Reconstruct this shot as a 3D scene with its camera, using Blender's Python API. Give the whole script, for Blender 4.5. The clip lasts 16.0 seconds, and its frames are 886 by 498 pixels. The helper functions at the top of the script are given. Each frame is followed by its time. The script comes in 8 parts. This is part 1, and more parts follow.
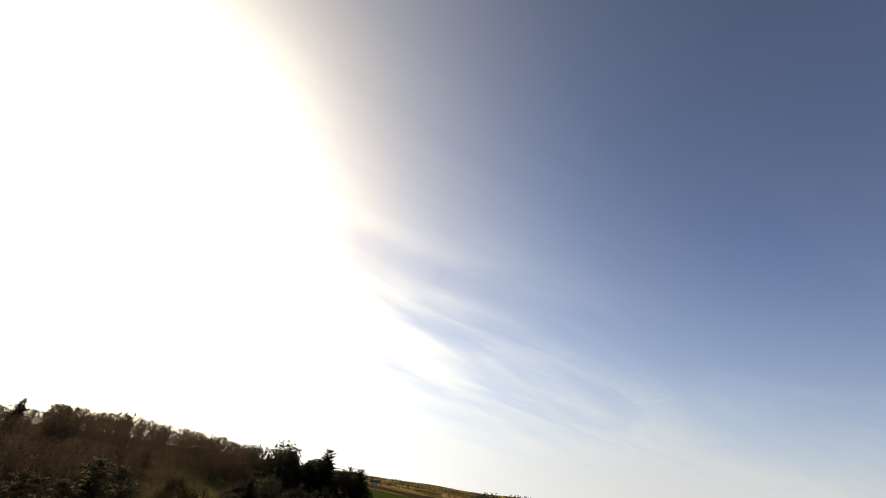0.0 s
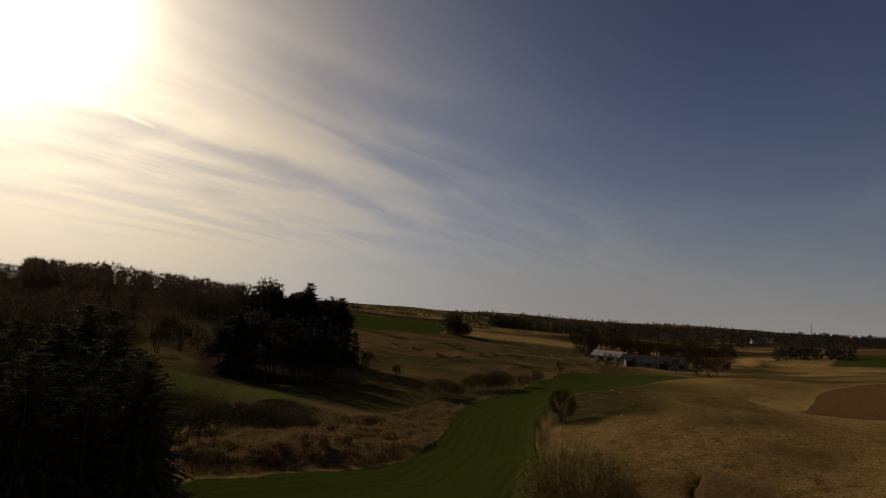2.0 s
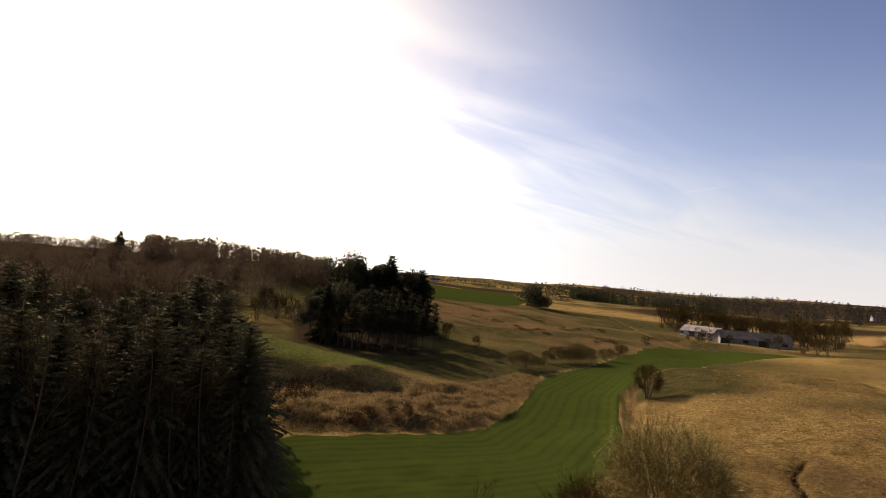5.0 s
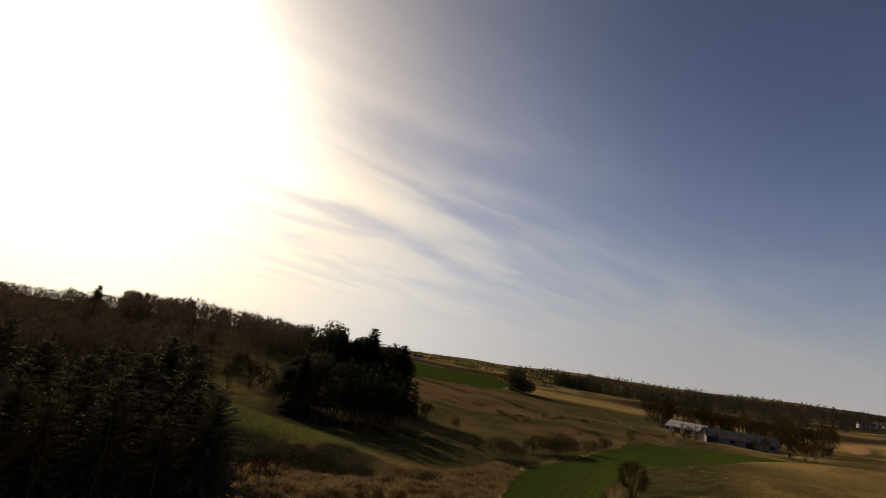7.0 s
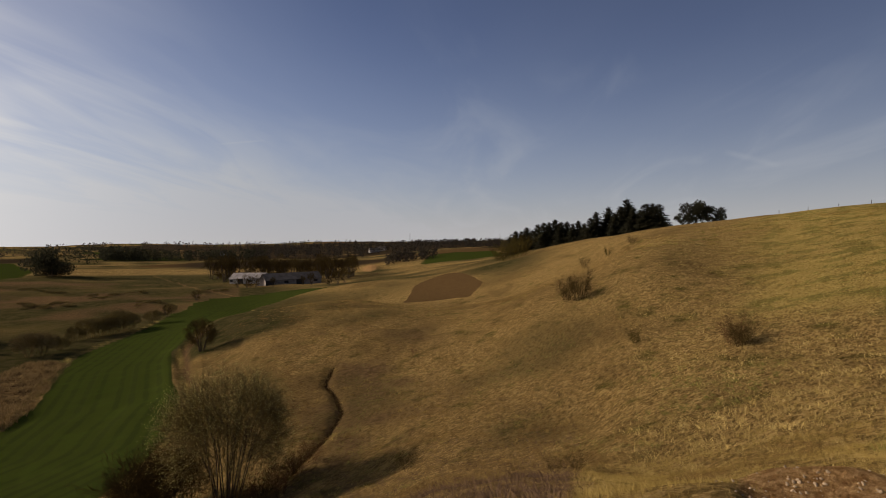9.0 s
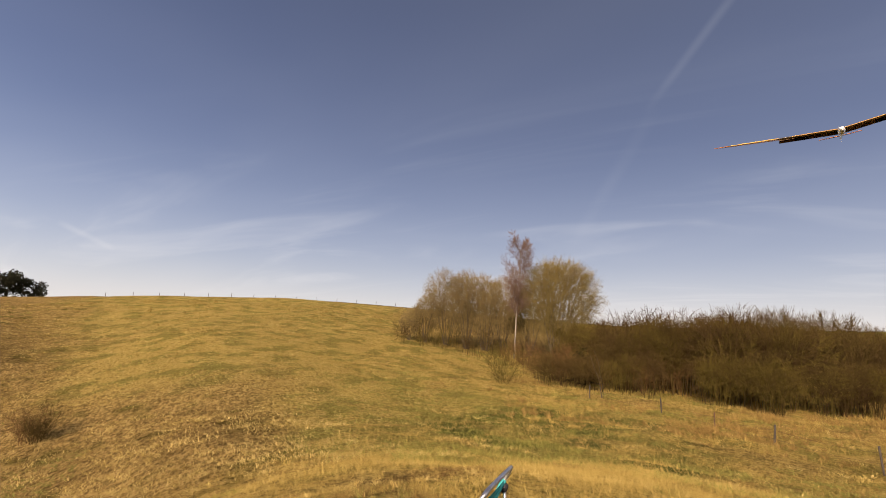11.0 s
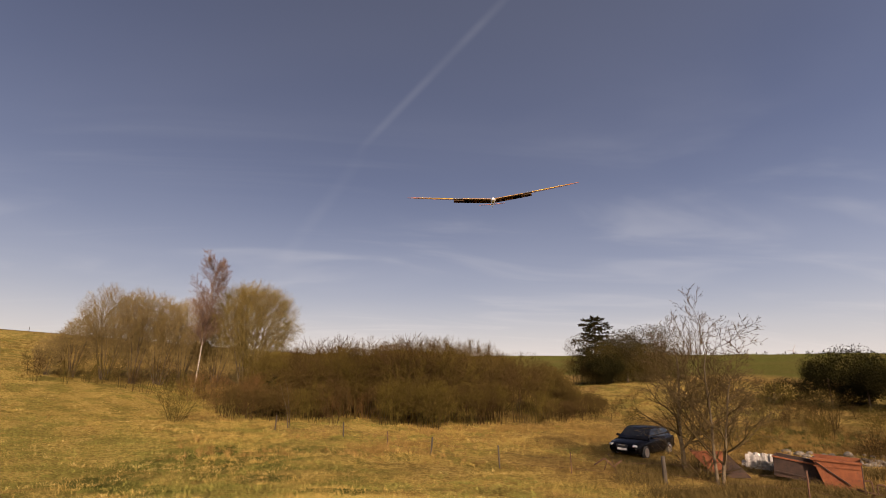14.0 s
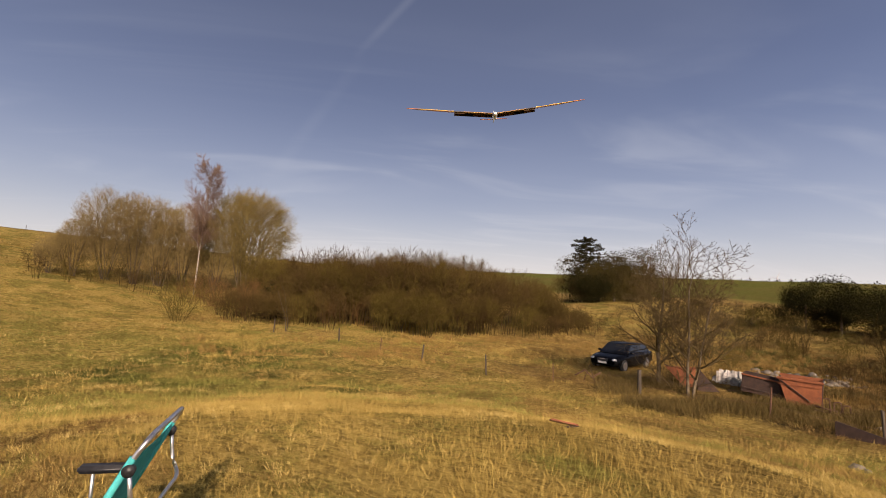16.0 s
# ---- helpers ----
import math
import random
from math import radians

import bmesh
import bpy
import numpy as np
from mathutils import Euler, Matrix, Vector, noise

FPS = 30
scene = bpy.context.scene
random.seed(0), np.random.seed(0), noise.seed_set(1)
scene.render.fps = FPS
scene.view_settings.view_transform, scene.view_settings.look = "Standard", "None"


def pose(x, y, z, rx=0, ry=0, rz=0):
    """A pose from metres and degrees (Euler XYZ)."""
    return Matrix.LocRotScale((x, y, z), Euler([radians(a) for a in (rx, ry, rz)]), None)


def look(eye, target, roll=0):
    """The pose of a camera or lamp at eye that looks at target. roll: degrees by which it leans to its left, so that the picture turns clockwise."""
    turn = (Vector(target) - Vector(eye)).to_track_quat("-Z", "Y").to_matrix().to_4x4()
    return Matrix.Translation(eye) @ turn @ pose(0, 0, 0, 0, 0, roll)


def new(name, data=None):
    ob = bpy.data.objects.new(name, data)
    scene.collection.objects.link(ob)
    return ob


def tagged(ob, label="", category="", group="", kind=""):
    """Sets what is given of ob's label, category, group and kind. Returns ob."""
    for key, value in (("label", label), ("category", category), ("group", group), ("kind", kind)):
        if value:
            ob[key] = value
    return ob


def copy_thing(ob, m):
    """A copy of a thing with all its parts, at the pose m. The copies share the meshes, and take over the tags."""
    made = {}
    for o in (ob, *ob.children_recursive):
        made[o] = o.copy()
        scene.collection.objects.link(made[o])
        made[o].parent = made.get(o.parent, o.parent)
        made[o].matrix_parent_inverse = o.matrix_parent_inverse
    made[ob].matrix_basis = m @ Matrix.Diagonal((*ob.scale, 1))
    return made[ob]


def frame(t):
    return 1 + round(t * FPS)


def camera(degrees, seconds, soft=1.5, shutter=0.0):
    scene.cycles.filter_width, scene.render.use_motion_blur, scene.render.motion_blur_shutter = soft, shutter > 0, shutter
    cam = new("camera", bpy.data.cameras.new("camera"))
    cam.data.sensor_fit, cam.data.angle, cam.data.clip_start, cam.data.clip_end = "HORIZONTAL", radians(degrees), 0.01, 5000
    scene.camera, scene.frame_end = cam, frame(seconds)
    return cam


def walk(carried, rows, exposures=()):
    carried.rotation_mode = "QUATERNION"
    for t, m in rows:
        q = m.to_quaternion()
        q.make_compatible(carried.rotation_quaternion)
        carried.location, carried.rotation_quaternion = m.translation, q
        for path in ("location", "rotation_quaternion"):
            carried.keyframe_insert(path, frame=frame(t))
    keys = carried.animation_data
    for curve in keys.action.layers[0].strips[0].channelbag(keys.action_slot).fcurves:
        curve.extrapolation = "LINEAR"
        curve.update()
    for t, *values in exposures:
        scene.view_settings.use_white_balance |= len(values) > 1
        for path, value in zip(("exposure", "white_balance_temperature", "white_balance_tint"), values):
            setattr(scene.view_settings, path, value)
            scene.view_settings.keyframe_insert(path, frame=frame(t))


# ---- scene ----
cam = camera(84.97, 16.0, soft=0.9)
PATH = [
    (0.0, 0.0, 0.0, 1.70, 116.67, -7.58, -1.01),
    (0.5, 0.0, 0.0, 1.70, 111.29, -8.04, -3.36),
    (0.7, 0.0, 0.0, 1.70, 106.68, -7.63, -2.41),
    (1.0, 0.0, 0.0, 1.70, 102.22, -6.54, -1.74),
    (1.2, 0.0, 0.0, 1.70, 100.34, -5.18, -2.52),
    (1.5, 0.0, 0.0, 1.70, 98.94, -3.55, -4.05),
    (2.0, 0.0, 0.0, 1.70, 97.61, -3.92, -3.86),
    (2.5, 0.0, 0.0, 1.70, 96.64, -4.69, -2.70),
    (3.0, 0.0, 0.0, 1.70, 92.80, -4.62, -1.55),
    (3.5, 0.0, 0.0, 1.70, 88.09, -4.04, 0.13),
    (4.0, 0.0, 0.0, 1.70, 83.98, -3.19, 2.49),
    (4.5, 0.0, 0.0, 1.70, 81.84, -2.45, 4.77),
    (4.8, 0.0, 0.0, 1.70, 86.29, -2.95, 6.59),
    (5.0, 0.0, 0.0, 1.70, 93.67, -4.20, 5.42),
    (5.1, 0.0, 0.0, 1.70, 98.91, -5.52, 3.60),
    (5.2, 0.0, 0.0, 1.70, 104.66, -6.52, 1.72),
    (7.3, 0.0, 0.0, 1.70, 101.93, -7.78, 3.52),
    (7.5, 0.0, 0.0, 1.70, 99.24, -7.43, 3.36),
    (7.7, 0.0, 0.0, 1.70, 96.33, -6.53, 2.52),
    (8.0, 0.0, 0.0, 1.70, 92.51, -3.86, -1.43),
    (8.2, 0.0, 0.0, 1.70, 90.45, -2.54, -7.14),
    (8.5, 0.0, 0.0, 1.70, 89.30, -0.86, -19.15),
    (8.8, 0.0, 0.0, 1.70, 89.01, 0.71, -34.44),
    (9.0, 0.0, 0.0, 1.70, 89.44, 0.94, -44.69),
    (9.2, 0.0, 0.0, 1.70, 90.44, 1.09, -55.16),
    (9.5, 0.0, 0.0, 1.70, 92.51, 1.90, -70.65),
    (9.8, 0.0, 0.0, 1.70, 94.30, 2.36, -83.53),
    (10.0, 0.0, 0.0, 1.70, 97.28, 1.90, -90.28),
    (10.2, 0.0, 0.0, 1.70, 98.54, 0.82, -95.66),
    (12.3, 0.0, 0.0, 1.70, 102.81, -0.03, -135.95),
    (12.5, 0.0, 0.0, 1.70, 103.38, 1.28, -137.97),
    (12.8, 0.0, 0.0, 1.70, 103.05, 0.98, -141.56),
    (13.0, 0.0, 0.0, 1.70, 102.40, 0.48, -143.66),
    (13.2, 0.0, 0.0, 1.70, 102.41, 0.24, -145.91),
    (13.5, 0.0, 0.0, 1.70, 105.04, -0.75, -147.08),
    (14.0, 0.0, 0.0, 1.70, 104.54, -0.77, -149.06),
    (14.2, 0.0, 0.0, 1.70, 103.43, -0.73, -150.64),
    (14.5, 0.0, 0.0, 1.70, 101.06, -1.53, -153.27),
    (14.7, 0.0, 0.0, 1.70, 101.18, -2.14, -153.44),
    (15.0, 0.0, 0.0, 1.70, 100.43, -1.54, -152.77),
    (15.5, 0.0, 0.0, 1.70, 97.98, -2.37, -152.92),
    (15.7, 0.0, 0.0, 1.70, 96.27, -2.48, -152.01),
    (16.0, 0.0, 0.0, 1.70, 94.57, -3.01, -149.87),
]
EXPOSURES = [
    (0.0, -0.10, 6850, 26), (0.5, -1.2, 6850, 28), (1.0, -1.75, 7000, 31), (1.5, -1.85, 7000, 31), (2.0, -1.75, 7000, 31), (2.5, -1.6, 6900, 32),
    (3.0, -1.38, 6850, 33), (3.5, -1.1, 6900, 34), (4.0, -0.72, 6950, 34), (4.5, -0.15, 6950, 34), (5.0, 0.12, 7000, 33), (5.2, 0.2, 7000, 33),
    (7.3, -1.6, 6850, 31), (7.5, -1.92, 6850, 31), (8.0, -1.8, 6850, 31), (8.5, -1.55, 6700, 31), (9.0, -0.75, 6650, 31), (9.5, 0.08, 6800, 31),
    (10.0, 0.28, 6900, 32), (12.3, 0.05, 7400, 37), (13.5, 0.05, 7500, 38), (15.0, 0.02, 7350, 37), (16.0, 0.08, 7050, 36)]
walk(cam, [(r[0], pose(*r[1:])) for r in PATH], EXPOSURES)

# ---- daylight: a low spring sun through thin high cloud ----
SUN_AZ, SUN_EL = 44.0, 26.0   # degrees to the left of +y, and above the horizon
SUN_DIR = Vector((-math.sin(radians(SUN_AZ)) * math.cos(radians(SUN_EL)), math.cos(radians(SUN_AZ)) * math.cos(radians(SUN_EL)), math.sin(radians(SUN_EL))))


STREAK = radians(-52)
TRAILS = [((-0.616, 0.720, 0.318), (-0.455, 0.844, 0.283), 0.005, 0.5), ((0.231, -0.707, 0.729), (0.612, -0.669, 0.423), 0.012, 0.055),
          ((0.330, 0.925, 0.190), (0.410, 0.890, 0.203), 0.003, 0.12), ((0.953, 0.259, 0.156), (0.977, 0.177, 0.122), 0.008, 0.14),
          ((-0.537, 0.817, 0.21), (-0.354, 0.877, 0.324), 0.030, 0.14), ((-0.427, 0.854, 0.298), (0.14, 0.962, 0.235), 0.030, 0.11),
          ((-0.201, 0.945, 0.256), (0.112, 0.977, 0.182), 0.030, 0.06), ((0.593, -0.68, 0.432), (0.766, -0.617, 0.178), 0.020, 0.025)]


def make_world():
    w = bpy.data.worlds.new("sky")
    scene.world = w
    w.use_nodes = True
    nt = w.node_tree
    nt.nodes.clear()
    N, L = nt.nodes.new, nt.links.new
    out, bg = N("ShaderNodeOutputWorld"), N("ShaderNodeBackground")
    sky = N("ShaderNodeTexSky")
    sky.sky_type = "NISHITA"
    sky.sun_disc = False
    sky.sun_elevation, sky.sun_rotation = radians(SUN_EL), radians(-SUN_AZ)
    sky.air_density, sky.dust_density, sky.ozone_density = 1.1, 0.4, 1.0
    co = N("ShaderNodeTexCoord")

    def math_node(op, a, b=None, clamp=False):
        m = N("ShaderNodeMath")
        m.operation, m.use_clamp = op, clamp
        for i, v in enumerate((a, b)):
            if v is None:
                continue
            if isinstance(v, (int, float)):
                m.inputs[i].default_value = v
            else:
                L(v, m.inputs[i])
        return m.outputs[0]

    def step_node(lo, hi, src, top=1.0):
        r = N("ShaderNodeMapRange")
        r.interpolation_type = "SMOOTHSTEP"
        r.inputs["From Min"].default_value, r.inputs["From Max"].default_value, r.inputs["To Max"].default_value = lo, hi, top
        L(src, r.inputs[0])
        return r.outputs[0]

    # cirrus on a flat layer far overhead; its streaks run towards the bearing STREAK
    sep = N("ShaderNodeSeparateXYZ")
    L(co.outputs["Generated"], sep.inputs[0])
    height = math_node("MAXIMUM", sep.outputs[2], 0.0)
    up = math_node("ADD", math_node("MAXIMUM", sep.outputs[2], 0.03), 0.12)
    ca, sa = math.cos(STREAK), math.sin(STREAK)
    flat_x, flat_y = math_node("DIVIDE", sep.outputs[0], up), math_node("DIVIDE", sep.outputs[1], up)
    along = math_node("ADD", math_node("MULTIPLY", flat_x, -sa), math_node("MULTIPLY", flat_y, ca))
    across = math_node("ADD", math_node("MULTIPLY", flat_x, ca), math_node("MULTIPLY", flat_y, sa))

    def cloud_noise(kx, ky, scale, detail, bent, lift=0.0):
        c = N("ShaderNodeCombineXYZ")
        L(math_node("MULTIPLY", along, kx), c.inputs[0])
        L(math_node("MULTIPLY", across, ky), c.inputs[1])
        c.inputs[2].default_value = lift
        n = N("ShaderNodeTexNoise")
        n.inputs["Scale"].default_value, n.inputs["Detail"].default_value, n.inputs["Roughness"].default_value = scale, detail, 0.52
        n.inputs["Distortion"].default_value = bent
        L(c.outputs[0], n.inputs["Vector"])
        return n.outputs[0]

    streaks = cloud_noise(0.55, 1.5, 1.0, 4, 1.2)
    fibres = cloud_noise(0.8, 3.0, 1.0, 3.5, 0.9, 3.0)
    swells = cloud_noise(0.5, 0.7, 0.8, 3, 0.4, 7.0)
    # forward scattering of the cloud round the sun
    dot = N("ShaderNodeVectorMath")
    dot.operation = "DOT_PRODUCT"
    nrm = N("ShaderNodeVectorMath")
    nrm.operation = "NORMALIZE"
    L(co.outputs["Generated"], nrm.inputs[0])
    L(nrm.outputs[0], dot.inputs[0])
    dot.inputs[1].default_value = SUN_DIR
    near = math_node("MAXIMUM", dot.outputs["Value"], 0.0)
    wide = math_node("POWER", near, 4.0)
    mid = math_node("POWER", near, 22.0)
    tight = math_node("POWER", near, 140.0)
    gain = math_node("ADD", math_node("ADD", math_node("MULTIPLY", wide, 26.0), math_node("MULTIPLY", mid, 40.0)), math_node("MULTIPLY", tight, 260.0))
    cloud = math_node("ADD", gain, 10.0)
    cloud_rgb = N("ShaderNodeMix")
    cloud_rgb.data_type = "RGBA"
    cloud_rgb.blend_type = "MULTIPLY"
    cloud_rgb.inputs["Factor"].default_value = 1.0
    L(cloud, cloud_rgb.inputs["B"])
    warm = N("ShaderNodeMix")
    warm.data_type = "RGBA"
    L(math_node("MINIMUM", math_node("MULTIPLY", wide, 1.6), 1.0), warm.inputs["Factor"])
    warm.inputs["A"].default_value, warm.inputs["B"].default_value = (0.79, 1.0, 1.03, 1), (1.0, 0.99, 0.70, 1)
    # the haze over the horizon is cream-coloured
    low = N("ShaderNodeMix")
    low.data_type = "RGBA"
    sunward = math_node("SUBTRACT", 1.0, math_node("MINIMUM", math_node("MULTIPLY", wide, 1.5), 0.85))
    L(math_node("MULTIPLY", math_node("MULTIPLY", math_node("POWER", math_node("SUBTRACT", 1.0, height), 9.0), 0.85), sunward), low.inputs["Factor"])
    L(warm.outputs["Result"], low.inputs["A"])
    low.inputs["B"].default_value = (1.04, 1.14, 1.02, 1)
    L(low.outputs["Result"], cloud_rgb.inputs["A"])
    # the bank: a broad sheet of cirrus on the sun's side of one long streak, uneven within; loose wisps beyond it
    frayed = math_node("ADD", across, math_node("ADD", math_node("MULTIPLY", streaks, 0.9), math_node("MULTIPLY", swells, 0.6)))
    bank = step_node(0.3, -1.45, frayed)
    texture = math_node("ADD", math_node("MULTIPLY", step_node(0.36, 0.66, streaks), 0.36), math_node("MULTIPLY", step_node(0.36, 0.70, fibres), 0.10))
    sheet = math_node("MULTIPLY", bank, math_node("ADD", texture, 0.22))
    wisps = math_node("MULTIPLY", math_node("MULTIPLY", step_node(0.46, 0.80, streaks), step_node(0.62, 0.12, height)), 0.20)
    wisps = math_node("ADD", wisps, math_node("MULTIPLY", step_node(0.3, 0.75, swells), 0.06))
    # a thin even veil everywhere, thicker towards the sun and the horizon
    veil = math_node("ADD", math_node("MULTIPLY", wide, 0.15), math_node("MULTIPLY", mid, 0.25))
    haze = math_node("MULTIPLY", math_node("POWER", math_node("SUBTRACT", 1.0, height), 7.2), 1.0)
    veil = math_node("ADD", veil, math_node("ADD", haze, 0.032))
    cover = math_node("ADD", math_node("ADD", sheet, math_node("MULTIPLY", wisps, math_node("SUBTRACT", 1.0, bank))), veil, clamp=True)
    # old vapour trails, each along a great circle between two directions
    for d1, d2, width, dense in TRAILS:
        v1, v2 = Vector(d1).normalized(), Vector(d2).normalized()
        axis, middle = v1.cross(v2).normalized(), (v1 + v2).normalized()
        off, way = N("ShaderNodeVectorMath"), N("ShaderNodeVectorMath")
        off.operation = way.operation = "DOT_PRODUCT"
        off.inputs[1].default_value, way.inputs[1].default_value = axis, middle
        L(nrm.outputs[0], off.inputs[0])
        L(nrm.outputs[0], way.inputs[0])
        soft = N("ShaderNodeMapRange")
        soft.interpolation_type = "SMOOTHSTEP"
        soft.inputs["From Min"].default_value, soft.inputs["From Max"].default_value = width, 0.0
        soft.inputs["To Max"].default_value = dense
        L(math_node("ABSOLUTE", off.outputs["Value"]), soft.inputs[0])
        ends = N("ShaderNodeMapRange")
        half = v1.angle(v2) / 2
        ends.inputs["From Min"].default_value, ends.inputs["From Max"].default_value = math.cos(half), math.cos(half * 0.6)
        L(way.outputs["Value"], ends.inputs[0])
        wisp = math_node("MULTIPLY", math_node("MULTIPLY", soft.outputs[0], ends.outputs[0]), math_node("MULTIPLY", fibres, 1.6))
        cover = math_node("ADD", cover, wisp, clamp=True)
    mix = N("ShaderNodeMix")
    mix.data_type = "RGBA"
    L(cover, mix.inputs["Factor"])
    # the clear air is paler towards the sun, deeper away from it
    deep = N("ShaderNodeMapRange")
    deep.interpolation_type = "SMOOTHSTEP"
    for key, v in (("From Min", -1.0), ("From Max", 0.35), ("To Min", 0.52), ("To Max", 1.35)):
        deep.inputs[key].default_value = v
    L(dot.outputs["Value"], deep.inputs[0])
    tinted = N("ShaderNodeMix")
    tinted.data_type, tinted.blend_type = "RGBA", "MULTIPLY"
    tinted.inputs["Factor"].default_value = 1.0
    L(sky.outputs[0], tinted.inputs["A"])
    blue = N("ShaderNodeVectorMath")
    blue.operation = "SCALE"
    blue.inputs[0].default_value = (0.82, 0.965, 1.19)
    L(math_node("MULTIPLY", deep.outputs[0], math_node("SUBTRACT", 1.25, math_node("MULTIPLY", height, 0.86))), blue.inputs["Scale"])
    L(blue.outputs[0], tinted.inputs["B"])
    L(tinted.outputs["Result"], mix.inputs["A"])
    L(cloud_rgb.outputs["Result"], mix.inputs["B"])
    L(mix.outputs["Result"], bg.inputs[0])
    bg.inputs[1].default_value = 0.07
    L(bg.outputs[0], out.inputs[0])


make_world()
sun = new("sun", bpy.data.lights.new("sun", "SUN"))
sun.data.energy, sun.data.angle, sun.data.color = 5.0, radians(0.6), (1.0, 0.90, 0.69)
sun.matrix_world = look(SUN_DIR * 100, (0, 0, 0))


# ---- the lie of the land ----
# Cross-sections of the hills round the standing place: bearing (degrees to the left of +y), then distance and height in metres.
SECTIONS = {}


def section(bearing, *profile):
    SECTIONS[bearing % 360] = profile


section(45, (3, -0.9), (8, -3.2), (16, -7.2), (25, -11.0), (50, -12), (100, -12), (160, -7), (240, -2), (400, 2), (1500, 14), (4000, 30))
section(25, (3, -1.0), (8, -3.5), (16, -7.4), (26, -11.8), (50, -12), (61.5, -12.2), (62.8, -12.2), (64.2, -11.2), (66, -10.5), (70, -9.4), (75, -8.6), (79, -8.6), (88, -10.6), (102, -11.9), (125, -10.8), (180, -6.5), (260, -2), (420, -1), (1500, 14), (4000, 30))
section(18, (3, -1.05), (8, -3.5), (16, -7.5), (26.5, -11.9), (52, -12.2), (61.5, -12.4), (62.8, -12.4), (64.2, -11.4), (67, -10.8), (71, -10.4), (75, -10.4), (84, -11.2), (110, -11.0), (180, -8.8), (290, -5), (460, -3.5), (1500, 13), (4000, 28))
section(12, (3, -1.1), (8, -3.6), (16, -7.6), (27, -12), (55, -12.3), (62, -12.4), (63.2, -12.3), (64.6, -11.4), (67, -11.0), (70, -11.1), (86, -11.9), (110, -12.0), (180, -11), (320, -8), (500, -6), (1500, 12), (4000, 25))
section(0, (3, -1.15), (8, -3.7), (16, -7.8), (28, -12), (60, -12.6), (100, -13.2), (160, -14.5), (260, -13), (420, -11), (700, -6), (1500, 8), (4000, 24))
section(-14, (3, -1.1), (8, -3.5), (16, -7.6), (26, -11.3), (50, -12), (90, -13.3), (160, -15), (300, -17), (500, -15), (800, -8), (1500, 6), (4000, 24))
section(-24, (3, -1.05), (8, -3.2), (16, -7.2), (24, -10.3), (40, -10.6), (60, -10.2), (85, -9.2), (130, -14), (300, -17.5), (500, -16), (900, -8), (1800, 8), (4000, 24))
section(-34, (3, -0.9), (8, -3.0), (16, -6.9), (26, -9.8), (40, -10.2), (60, -8.6), (86, -7.6), (118, -12.8), (165, -11.0), (225, -16), (300, -17), (500, -16), (900, -8), (1800, 8), (4000, 24))
section(-45, (3, -0.4), (8, -2.5), (16, -6.0), (26, -8.3), (40, -8.8), (60, -7.8), (77, -8.5), (93, -11.0), (108, -9.8), (150, -7.8), (180, -8.7), (300, -11), (450, -6), (900, -2), (1800, 8), (4000, 24))
section(-60, (3, -0.2), (8, -2.2), (16, -5.2), (25, -6.6), (36, -6.2), (48, -3.7), (60, -2.4), (78, -3.2), (100, -2.3), (150, 1.0), (200, 2.2), (320, -2), (900, -6), (1800, 8), (4000, 24))
section(-68, (3.5, -0.1), (7, -1.7), (15, -4.3), (25, -5.0), (36, -4.3), (50, -1.0), (64, 1.0), (80, 1.7), (100, 2.8), (130, 4.4), (160, 5.0), (220, 4.5), (900, -3), (1800, 6), (4000, 24))
section(-75, (3.5, 0), (7, -1.4), (15, -3.6), (25, -4.1), (36, -3.2), (60, 0.4), (90, 3.5), (118, 5.6), (150, 6.3), (220, 5.6), (900, -2), (1800, 6), (4000, 24))
section(-90, (4, 0), (8, -1.0), (14, -2.0), (24, -2.2), (36, -1.0), (60, 2.1), (90, 6.0), (120, 8.5), (160, 9.2), (300, 7), (900, 4), (1800, 8), (4000, 24))
section(-110, (5, 0), (9, -0.6), (14, -1.4), (24, -2.0), (40, -1.0), (60, 1.4), (90, 5.2), (125, 8.6), (170, 9.6), (300, 9), (900, 10), (4000, 24))
section(-127, (6, 0), (9, -0.5), (14, -1.4), (24, -2.0), (40, -1.9), (60, -0.4), (100, 3.8), (150, 7.8), (220, 9), (900, 14), (4000, 24))
section(-150, (6, 0), (9, -0.5), (14, -1.5), (22, -2.2), (45, -2.2), (70, -1.0), (130, 3), (300, 11.5), (500, 12), (1500, 20), (4000, 30))
section(-170, (6, 0), (9, -0.6), (14, -1.6), (20, -2.2), (40, -2.3), (48, -2.0), (58, -0.9), (72, 0.6), (92, 1.4), (140, 3.6), (320, 13.4), (500, 14), (1500, 22), (4000, 30))
section(165, (6, -0.1), (9, -0.8), (14, -1.8), (20, -2.4), (40, -2.5), (48, -1.9), (58, -0.8), (85, 0.4), (130, 2.6), (320, 13.4), (500, 14), (1500, 22), (4000, 30))
section(120, (5, -0.2), (9, -1.4), (16, -3.4), (30, -5), (60, -5), (120, -2), (320, 8), (1500, 20), (4000, 30))
section(80, (3, -0.3), (8, -2.6), (16, -6), (28, -9), (60, -9), (120, -6), (320, 3), (1500, 16), (4000, 30))

EYE = 1.70
NR, NA = 350, 700
R_IN, R_OUT = 0.8, 4000.0


